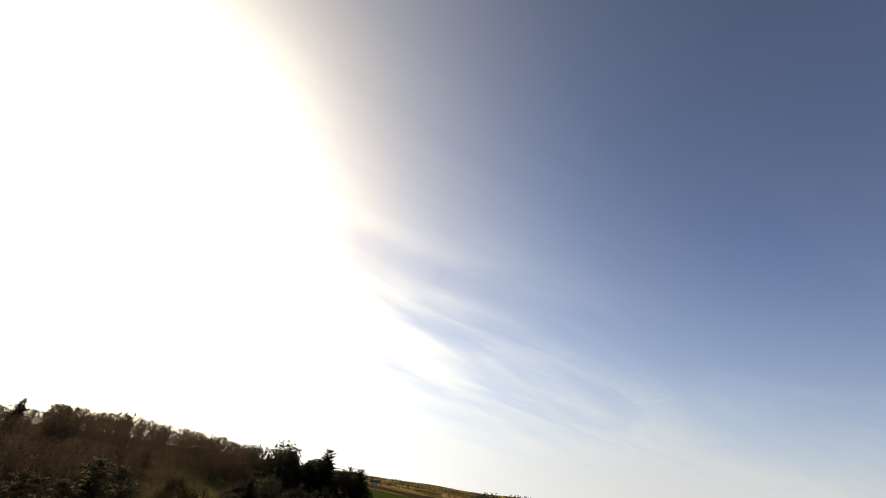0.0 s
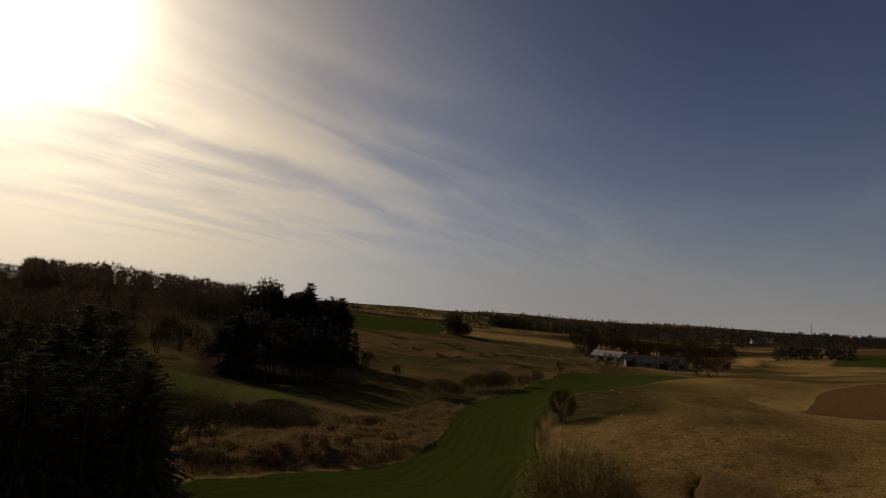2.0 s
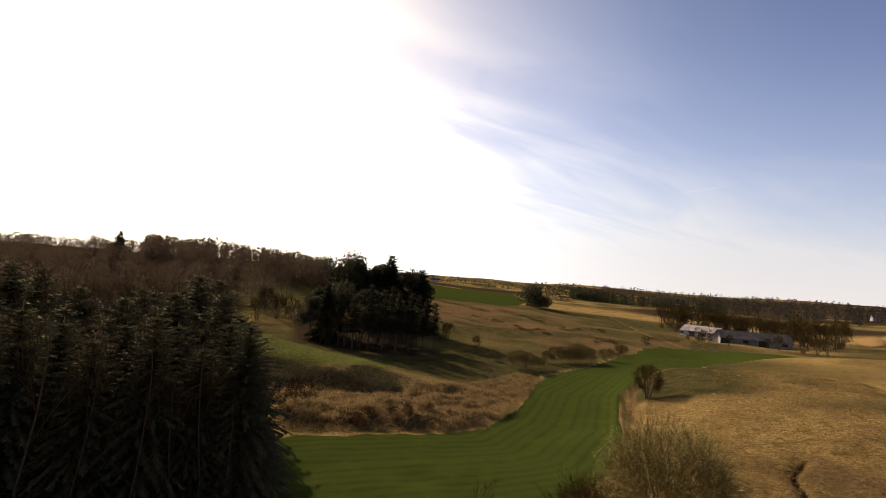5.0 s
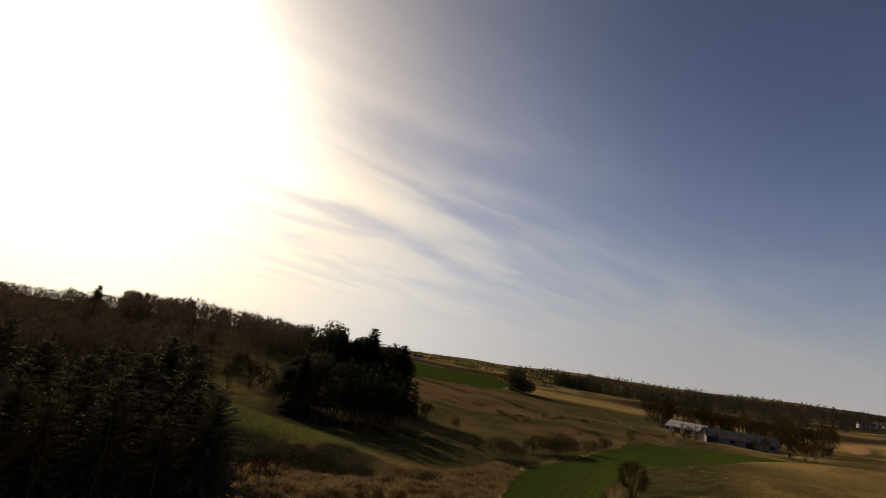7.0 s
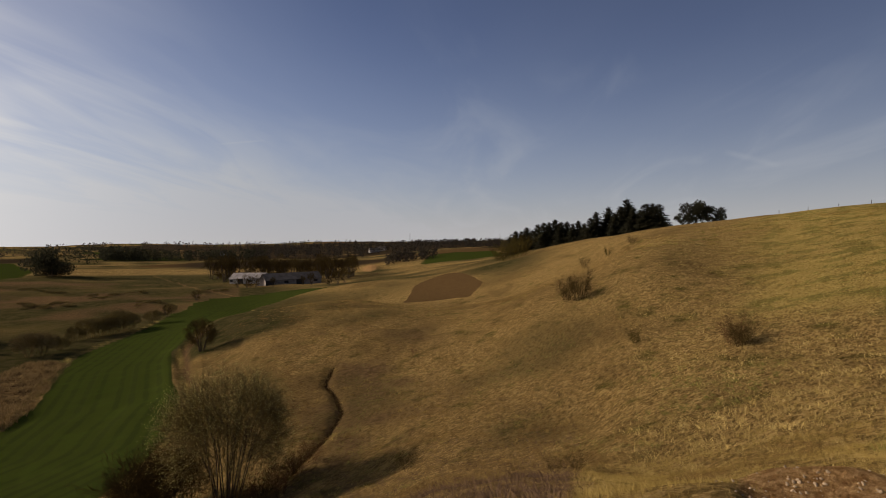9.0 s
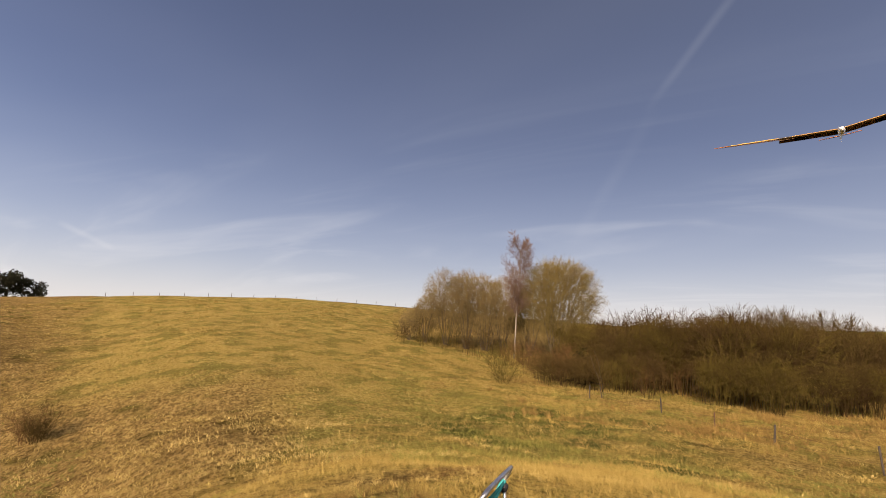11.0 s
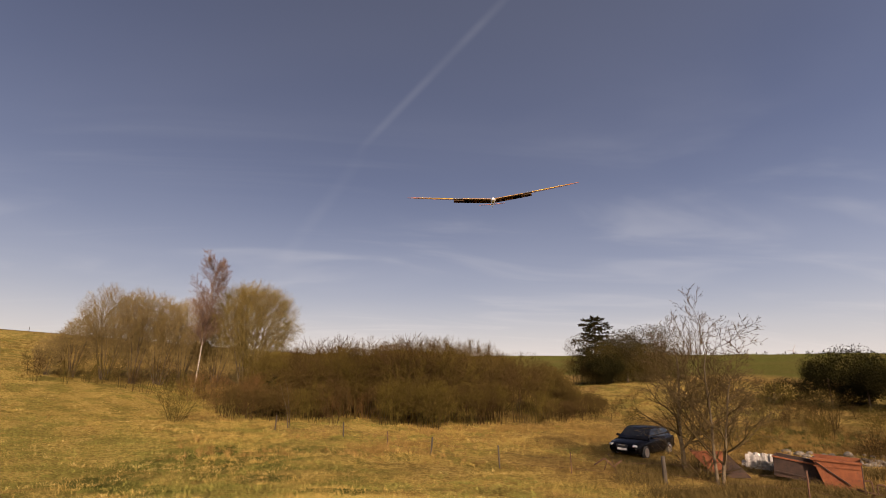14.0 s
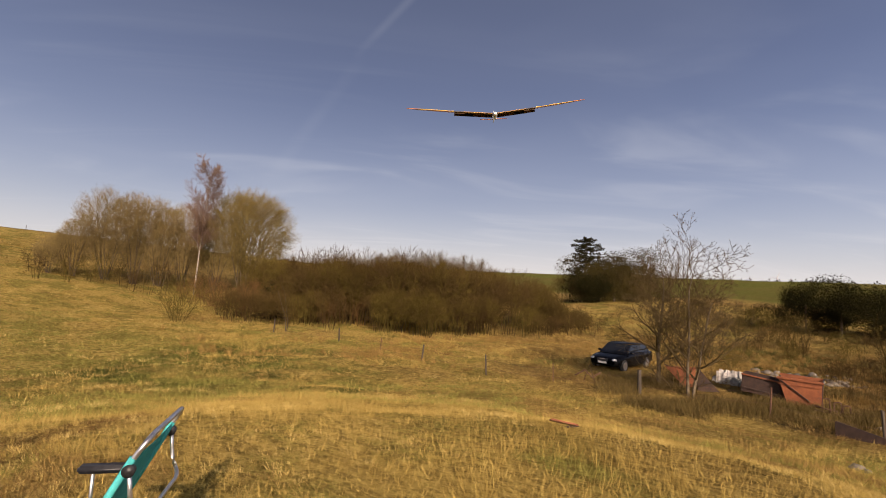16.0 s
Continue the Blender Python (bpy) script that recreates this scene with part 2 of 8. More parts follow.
def hermite(xs, ys, x):
    """A smooth curve through (xs, ys) that does not overshoot."""
    xs, ys = np.asarray(xs, float), np.asarray(ys, float)
    h, d = np.diff(xs), np.diff(ys) / np.diff(xs)
    m = np.zeros(len(xs))
    m[1:-1] = np.where(d[1:] * d[:-1] > 0, 2 * d[1:] * d[:-1] / np.where(d[1:] + d[:-1] == 0, 1, d[1:] + d[:-1]), 0)
    m[0], m[-1] = d[0], d[-1]
    i = np.clip(np.searchsorted(xs, x) - 1, 0, len(xs) - 2)
    u = np.clip((x - xs[i]) / h[i], 0, 1)
    return (2 * u**3 - 3 * u**2 + 1) * ys[i] + (u**3 - 2 * u**2 + u) * h[i] * m[i] + (3 * u**2 - 2 * u**3) * ys[i + 1] + (u**3 - u**2) * h[i] * m[i + 1]


def lattice(shape_seed):
    rng = np.random.RandomState(shape_seed)
    return rng.rand(257, 257)


def value_noise(x, y, cell, seed):
    """Smooth noise, -1 to 1, with hills about a cell across."""
    g = lattice(seed)
    fx, fy = x / cell + 1000.0, y / cell + 1000.0
    ix, iy = np.floor(fx).astype(int), np.floor(fy).astype(int)
    u, v = fx - ix, fy - iy
    u, v = u * u * (3 - 2 * u), v * v * (3 - 2 * v)
    a, b = ix % 256, iy % 256
    return 2 * ((g[a, b] * (1 - u) + g[a + 1, b] * u) * (1 - v) + (g[a, b + 1] * (1 - u) + g[a + 1, b + 1] * u) * v) - 1


def sstep(a, b, x):
    u = np.clip((x - a) / (b - a), 0, 1)
    return u * u * (3 - 2 * u)


RINGS = np.concatenate([np.geomspace(R_IN, 300.0, NR - 70), np.geomspace(306.0, R_OUT, 70)])
ANGLES = np.arange(NA) * 2 * math.pi / NA


def build_heights():
    keys = sorted(SECTIONS)
    rows = []
    for k in keys:
        p = [(0, 0)] + list(SECTIONS[k])
        rows.append(hermite([math.log1p(r / 4) for r, _ in p], [z for _, z in p], np.log1p(RINGS / 4)))
    rows = np.array(rows)
    ks = np.array(keys, float)
    ext = np.concatenate([ks[-3:] - 360, ks, ks[:3] + 360])
    rex = np.concatenate([rows[-3:], rows, rows[:3]])
    deg = np.degrees(ANGLES)
    z = np.zeros((NR, NA))
    for i in range(NR):
        # Catmull-Rom round the circle
        m = np.gradient(rex[:, i], ext)
        j = np.clip(np.searchsorted(ext, deg, side="right") - 1, 0, len(ext) - 2)
        h = ext[j + 1] - ext[j]
        u = (deg - ext[j]) / h
        z[i] = (2 * u**3 - 3 * u**2 + 1) * rex[j, i] + (u**3 - 2 * u**2 + u) * h * m[j] + (3 * u**2 - 2 * u**3) * rex[j + 1, i] + (u**3 - u**2) * h * m[j + 1]
    return z


R2, A2 = np.meshgrid(RINGS, ANGLES, indexing="ij")
GX, GY = -R2 * np.sin(A2), R2 * np.cos(A2)
GZ = build_heights()
rough = sstep(3, 12, R2)
GZ += rough * (0.10 * value_noise(GX, GY, 2.3, 1) + 0.05 * value_noise(GX, GY, 0.9, 2)) * (1 - sstep(60, 160, R2))
GZ += 0.02 * value_noise(GX, GY, 0.45, 3) * (1 - sstep(15, 40, R2))
GZ += sstep(18, 60, R2) * 0.35 * value_noise(GX, GY, 14, 4)
GZ += sstep(250, 900, R2) * (4.0 * value_noise(GX, GY, 260, 5) + 2.0 * value_noise(GX, GY, 90, 6))
GZ += sstep(900, 1800, R2) * 9.0 * value_noise(GX, GY, 520, 7)


def seg_distance(px, py, pts):
    """Distance in plan to a chain of points."""
    best = np.full(np.shape(px), 1e9)
    for (ax, ay), (bx, by) in zip(pts[:-1], pts[1:]):
        dx, dy = bx - ax, by - ay
        u = np.clip(((px - ax) * dx + (py - ay) * dy) / (dx * dx + dy * dy), 0, 1)
        best = np.minimum(best, np.hypot(px - ax - u * dx, py - ay - u * dy))
    return best


def inside(px, py, pts):
    """Signed distance to a closed outline in plan, positive inside."""
    ring = list(pts) + [pts[0]]
    odd = np.zeros(np.shape(px), bool)
    for (ax, ay), (bx, by) in zip(ring[:-1], ring[1:]):
        if ay != by:
            odd ^= ((ay > py) != (by > py)) & (px < (bx - ax) * (py - ay) / (by - ay) + ax)
    return np.where(odd, 1, -1) * seg_distance(px, py, ring)


AZ = (np.degrees(A2) + 180) % 360 - 180   # bearing of every point of the ground
BACKWARD = np.where(AZ > 100, sstep(140, 160, AZ), 1 - sstep(-108, -82, AZ))   # the meadow side
# the outline of the crop in the valley
FIELD = [(-22, 35), (-14, 28.6), (-8.4, 28.6), (-2.8, 29.8), (3.9, 31.2), (9.5, 37), (13.2, 46), (15.2, 56), (19.2, 71), (29, 91), (55, 125), (75, 142),
         (110, 165), (104, 190), (62, 182), (40, 140), (27, 113), (11.2, 86), (4.2, 58), (0.6, 49), (-4.5, 45.2), (-14.9, 40)]
# a narrow gully with a sheep path in it, and a small bare scar at the rim of the slope
GULLY = [(24.6, 40), (22.0, 37), (20.6, 33), (19, 29.8), (15.5, 26.5), (11.5, 23.6), (8.6, 23.2), (5.8, 25.0), (3.6, 27.2)]
gully_d = seg_distance(GX, GY, GULLY)
GZ -= 0.34 * np.exp(-((gully_d / 0.34) ** 2))
scar = np.exp(-(((AZ + 82) / 5.8) ** 4)) * np.exp(-(((R2 - 4.25) / 0.62) ** 4))
GZ += np.exp(-(((AZ + 82) / 5.8) ** 4)) * (0.12 * np.exp(-(((R2 - 4.85) / 0.2) ** 2)) - (0.2 + 0.07 * value_noise(GX, GY, 0.5, 8)) * np.exp(-(((R2 - 4.05) / 0.36) ** 2)))
# a ditch with a low bank along the near side of the crop
DITCH = [(10.6, 36.6), (14.4, 45.8), (16.4, 55.8), (20.6, 70.5), (30.4, 90)]
ditch_d = seg_distance(GX, GY, DITCH)
GZ -= 0.55 * np.exp(-((ditch_d / 0.55) ** 2))
GZ += 0.25 * np.exp(-(((ditch_d - 1.6) / 0.7) ** 2))
# furrows and a rough bank along the near edge of the crop
near_edge = inside(GX, GY, FIELD)
GZ += 0.17 * np.sin(near_edge * 4.6 + 0.8 * value_noise(GX, GY, 3, 13)) * sstep(-5.5, -4.0, near_edge) * (1 - sstep(-0.7, -0.2, near_edge)) * (GY < 33) * (GX > -16) * (GX < 9)
# the cut face of a far sand pit
GZ += 4.0 * np.exp(-(((AZ + 36.2) / 1.1) ** 2)) * np.exp(-(((R2 - 360) / 18) ** 2))
# sheep terraces across the steep slope below
slope = sstep(5, 8, R2) * (1 - sstep(24, 28, R2)) * sstep(-40, -20, AZ) * (1 - sstep(60, 90, AZ))
terrace = np.sin(GZ * 6.2 + 1.6 * value_noise(GX, GY, 5, 11))
GZ += slope * 0.22 * terrace
# the steep foot of the green mound
mound = sstep(5, 15, AZ) * (1 - sstep(30, 36, AZ))
foot_r = 63.0 + 0.6 * value_noise(GX, GY, 7, 19)
GZ += mound * (0.95 + 0.3 * value_noise(GX, GY, 4, 20)) * sstep(0, 1.3, R2 - foot_r) * (1 - sstep(1.3, 12, R2 - foot_r))
# low humps across the far valley floor, and cattle steps on the knoll
GZ += sstep(120, 170, R2) * (1 - sstep(320, 400, R2)) * sstep(-30, -20, AZ) * (1 - sstep(12, 20, AZ)) * (0.9 * value_noise(GX, GY, 24, 14) + 0.5 * value_noise(GX, GY, 10, 15))
knoll = np.exp(-(((AZ + 34) / 14) ** 4)) * sstep(34, 40, R2) * (1 - sstep(80, 92, R2))
GZ += knoll * 0.16 * np.sin(R2 * 1.25 + 2.4 * value_noise(GX, GY, 9, 16)) * (0.6 + 0.5 * value_noise(GX, GY, 13, 17))
# tussocks in the wet hollow, and the step down to its near strip
HOLLOW = [(-27, 57), (-17, 41), (-5, 46), (0, 50), (3, 56), (9, 82), (6, 84), (0, 70), (-10, 62), (-20, 62)]
hollow = sstep(-1.5, 2.0, inside(GX, GY, HOLLOW))
GZ += hollow * 0.42 * np.maximum(value_noise(GX, GY, 1.3, 12), -0.2)
step_r = 45.6 + 0.025 * np.maximum(12 - AZ, 0) ** 2 + 0.5 * value_noise(GX, GY, 5, 18)
GZ += hollow * 0.7 * sstep(0, 1.6, R2 - step_r) * (1 - sstep(4, 10, R2 - step_r))


def ground_z(x, y):
    """Height of the ground at a place."""
    r = np.maximum(np.hypot(x, y), R_IN)
    a = np.arctan2(-np.asarray(x, float), y) % (2 * math.pi)
    i = np.clip(np.searchsorted(RINGS, r) - 1, 0, NR - 2)
    u = np.clip((r - RINGS[i]) / (RINGS[i + 1] - RINGS[i]), 0, 1)
    fa = a / (2 * math.pi) * NA
    j = np.floor(fa).astype(int) % NA
    v = fa - np.floor(fa)
    k = (j + 1) % NA
    return (GZ[i, j] * (1 - v) + GZ[i, k] * v) * (1 - u) + (GZ[i + 1, j] * (1 - v) + GZ[i + 1, k] * v) * u


def at(bearing, r):
    """Plan place at a bearing (degrees to the left of +y) and a distance."""
    return -r * math.sin(radians(bearing)), r * math.cos(radians(bearing))


def spot(bearing, r, sink=0.0):
    x, y = at(bearing, r)
    return Vector((x, y, float(ground_z(x, y)) - sink))


# ---- materials ----
def nodes_of(name):
    m = bpy.data.materials.new(name)
    m.use_nodes = True
    return m, m.node_tree, m.node_tree.nodes["Principled BSDF"]


def noise_node(nt, vec, scale, detail=4.0, rough=0.55, stretch=None):
    if stretch:
        mp = nt.nodes.new("ShaderNodeMapping")
        mp.inputs["Scale"].default_value = stretch
        nt.links.new(vec, mp.inputs[0])
        vec = mp.outputs[0]
    n = nt.nodes.new("ShaderNodeTexNoise")
    n.inputs["Scale"].default_value, n.inputs["Detail"].default_value, n.inputs["Roughness"].default_value = scale, detail, rough
    nt.links.new(vec, n.inputs["Vector"])
    return n.outputs["Fac"]


def ramp_node(nt, fac, lo, hi):
    r = nt.nodes.new("ShaderNodeMapRange")
    r.interpolation_type = "SMOOTHSTEP"
    r.inputs["From Min"].default_value, r.inputs["From Max"].default_value = lo, hi
    nt.links.new(fac, r.inputs[0])
    return r.outputs[0]


def mix_node(nt, fac, a, b, blend="MIX"):
    n = nt.nodes.new("ShaderNodeMix")
    n.data_type, n.blend_type = "RGBA", blend
    for key, v in (("Factor", fac), ("A", a), ("B", b)):
        if isinstance(v, (int, float)):
            n.inputs[key].default_value = v
        elif isinstance(v, tuple):
            n.inputs[key].default_value = (*v, 1)
        else:
            nt.links.new(v, n.inputs[key])
    return n.outputs["Result"]


def calc(nt, op, a, b=0.0, clamp=False):
    n = nt.nodes.new("ShaderNodeMath")
    n.operation, n.use_clamp = op, clamp
    for i, v in enumerate((a, b)):
        if isinstance(v, (int, float)):
            n.inputs[i].default_value = v
        else:
            nt.links.new(v, n.inputs[i])
    return n.outputs[0]


def material(name, dark, light, scale=6.0, rough=0.85, metal=0.0, bump=0.2, dist=0.01, spread=0.0, island=False, fine=8.0, wear=None, gloss=0.5, thin=0.0):
    """A worn surface: two colours mixed by a broad and a fine grain, with relief. spread: how far one object differs from the next."""
    m, nt, b = nodes_of(name)
    co = nt.nodes.new("ShaderNodeTexCoord").outputs["Object"]
    broad, grain = noise_node(nt, co, scale), noise_node(nt, co, scale * fine, 6, 0.65)
    f = calc(nt, "ADD", calc(nt, "MULTIPLY", broad, 0.6), calc(nt, "MULTIPLY", grain, 0.4))
    f = ramp_node(nt, f, 0.34, 0.66)
    if spread:
        src = nt.nodes.new("ShaderNodeNewGeometry").outputs["Random Per Island"] if island else nt.nodes.new("ShaderNodeObjectInfo").outputs["Random"]
        f = calc(nt, "ADD", calc(nt, "MULTIPLY", f, 1 - spread), calc(nt, "MULTIPLY", src, spread), True)
    col = mix_node(nt, f, dark, light)
    if wear:
        col = mix_node(nt, ramp_node(nt, noise_node(nt, co, scale * 2.3, 5, 0.7), 0.58, 0.68), col, wear)
    nt.links.new(col, b.inputs["Base Color"])
    b.inputs["Roughness"].default_value, b.inputs["Metallic"].default_value = rough, metal
    b.inputs["Specular IOR Level"].default_value = gloss
    if bump:
        bp = nt.nodes.new("ShaderNodeBump")
        bp.inputs["Strength"].default_value, bp.inputs["Distance"].default_value = bump, dist
        nt.links.new(grain, bp.inputs["Height"])
        nt.links.new(bp.outputs[0], b.inputs["Normal"])
    if thin:   # leaves and blades let light through
        leaf, both = nt.nodes.new("ShaderNodeBsdfTranslucent"), nt.nodes.new("ShaderNodeMixShader")
        nt.links.new(col, leaf.inputs["Color"])
        both.inputs[0].default_value = thin
        nt.links.new(b.outputs[0], both.inputs[1])
        nt.links.new(leaf.outputs[0], both.inputs[2])
        nt.links.new(both.outputs[0], nt.nodes["Material Output"].inputs["Surface"])
    return m


def ground_material():
    """Rough dry pasture, with crop, soil, reeds, heath, short turf, sand and wood floor where the land cover says so."""
    m, nt, b = nodes_of("pasture")
    co = nt.nodes.new("ShaderNodeTexCoord").outputs["Object"]
    big, mid = noise_node(nt, co, 0.07, 4), noise_node(nt, co, 0.45, 5, 0.6)
    tuft, blade = noise_node(nt, co, 2.2, 6, 0.7), noise_node(nt, co, 11.0, 6, 0.7)
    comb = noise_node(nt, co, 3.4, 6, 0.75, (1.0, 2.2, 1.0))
    straw = mix_node(nt, ramp_node(nt, tuft, 0.32, 0.68), (0.22, 0.136, 0.040), (0.52, 0.346, 0.118))
    straw = mix_node(nt, ramp_node(nt, blade, 0.42, 0.75), straw, (0.62, 0.435, 0.172))
    straw = mix_node(nt, ramp_node(nt, mid, 0.52, 0.72), straw, (0.165, 0.135, 0.034))
    straw = mix_node(nt, calc(nt, "MULTIPLY", ramp_node(nt, big, 0.48, 0.66), 0.55), straw, (0.175, 0.112, 0.040))
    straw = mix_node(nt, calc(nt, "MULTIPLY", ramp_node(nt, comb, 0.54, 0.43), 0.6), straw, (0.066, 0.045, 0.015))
    at_a, at_b = nt.nodes.new("ShaderNodeAttribute"), nt.nodes.new("ShaderNodeAttribute")
    at_a.attribute_name, at_b.attribute_name = "cover_a", "cover_b"
    sa, sb = nt.nodes.new("ShaderNodeSeparateColor"), nt.nodes.new("ShaderNodeSeparateColor")
    nt.links.new(at_a.outputs["Color"], sa.inputs[0])
    nt.links.new(at_b.outputs["Color"], sb.inputs[0])
    rows = nt.nodes.new("ShaderNodeAttribute")
    rows.attribute_name = "rows"

    def edge(f, sharp=0.18):
        """Frays the border of a cover with the tufts of the grass."""
        return ramp_node(nt, calc(nt, "ADD", f, calc(nt, "MULTIPLY", calc(nt, "SUBTRACT", tuft, 0.5), 0.5)), 0.5 - sharp, 0.5 + sharp)

    turf = mix_node(nt, ramp_node(nt, mid, 0.35, 0.65), (0.049, 0.049, 0.016), (0.093, 0.076, 0.030))
    turf = mix_node(nt, ramp_node(nt, tuft, 0.5, 0.75), turf, (0.135, 0.10, 0.041))
    col = mix_node(nt, edge(sb.outputs[0], 0.3), straw, turf)
    wave = calc(nt, "ADD", calc(nt, "SINE", calc(nt, "MULTIPLY", rows.outputs["Fac"], 5.4)), calc(nt, "MULTIPLY", calc(nt, "SUBTRACT", mid, 0.5), 2.2))
    wave2 = calc(nt, "SINE", calc(nt, "MULTIPLY", rows.outputs["Fac"], 0.8))
    crop = mix_node(nt, ramp_node(nt, wave, -0.9, 0.2), (0.034, 0.045, 0.010), (0.041, 0.055, 0.010))
    crop = mix_node(nt, calc(nt, "MULTIPLY", ramp_node(nt, wave2, 0.93, 1.0), 0.18), crop, (0.054, 0.068, 0.016))
    crop = mix_node(nt, calc(nt, "MULTIPLY", ramp_node(nt, mid, 0.45, 0.7), 0.55), crop, (0.043, 0.064, 0.010))
    crop = mix_node(nt, calc(nt, "MULTIPLY", ramp_node(nt, blade, 0.5, 0.7), 0.45), crop, (0.033, 0.046, 0.012))
    soil = mix_node(nt, ramp_node(nt, tuft, 0.3, 0.7), (0.080, 0.048, 0.019), (0.13, 0.081, 0.032))
    reed = mix_node(nt, ramp_node(nt, tuft, 0.35, 0.65), (0.075, 0.044, 0.018), (0.25, 0.17, 0.070))
    heath = mix_node(nt, ramp_node(nt, tuft, 0.35, 0.7), (0.105, 0.064, 0.029), (0.235, 0.150, 0.066))
    sand = mix_node(nt, ramp_node(nt, blade, 0.35, 0.7), (0.26, 0.138, 0.048), (0.52, 0.33, 0.14))
    col = mix_node(nt, edge(sa.outputs[2], 0.25), col, reed)
    col = mix_node(nt, edge(at_a.outputs["Alpha"], 0.35), col, heath)
    lea = mix_node(nt, ramp_node(nt, blade, 0.3, 0.7), (0.36, 0.256, 0.068), (0.70, 0.515, 0.155))
    lea = mix_node(nt, calc(nt, "MULTIPLY", ramp_node(nt, mid, 0.45, 0.58), 0.62), lea, mix_node(nt, ramp_node(nt, blade, 0.35, 0.65), (0.088, 0.114, 0.021), (0.23, 0.25, 0.053)))
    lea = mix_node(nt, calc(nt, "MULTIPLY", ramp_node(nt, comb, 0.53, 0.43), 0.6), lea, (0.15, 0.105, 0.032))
    col = mix_node(nt, edge(at_b.outputs["Alpha"], 0.35), col, lea)
    sward = nt.nodes.new("ShaderNodeAttribute")
    sward.attribute_name = "sward"
    fresh = mix_node(nt, ramp_node(nt, tuft, 0.3, 0.7), (0.072, 0.086, 0.020), (0.165, 0.165, 0.044))
    col = mix_node(nt, edge(sward.outputs["Fac"], 0.35), col, fresh)
    col = mix_node(nt, edge(sa.outputs[0], 0.12), col, crop)
    col = mix_node(nt, edge(sa.outputs[1], 0.12), col, soil)
    col = mix_node(nt, edge(sb.outputs[1], 0.2), col, sand)
    col = mix_node(nt, edge(sb.outputs[2], 0.3), col, (0.045, 0.032, 0.018))
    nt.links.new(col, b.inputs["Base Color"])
    b.inputs["Roughness"].default_value = 0.95
    b.inputs["Specular IOR Level"].default_value = 0.0
    rough_here = calc(nt, "SUBTRACT", 1.0, calc(nt, "MAXIMUM", calc(nt, "MULTIPLY", sa.outputs[0], 0.75), calc(nt, "MULTIPLY", sa.outputs[1], 0.7)))
    bp1, bp2 = nt.nodes.new("ShaderNodeBump"), nt.nodes.new("ShaderNodeBump")
    nt.links.new(calc(nt, "MULTIPLY", rough_here, 0.9), bp1.inputs["Strength"])
    bp1.inputs["Distance"].default_value, bp2.inputs["Distance"].default_value = 0.6, 0.09
    bp2.inputs["Strength"].default_value = 0.8
    nt.links.new(calc(nt, "ADD", tuft, calc(nt, "MULTIPLY", comb, 0.7)), bp1.inputs["Height"])
    nt.links.new(blade, bp2.inputs["Height"])
    nt.links.new(bp1.outputs[0], bp2.inputs["Normal"])
    nt.links.new(bp2.outputs[0], b.inputs["Normal"])
    return m


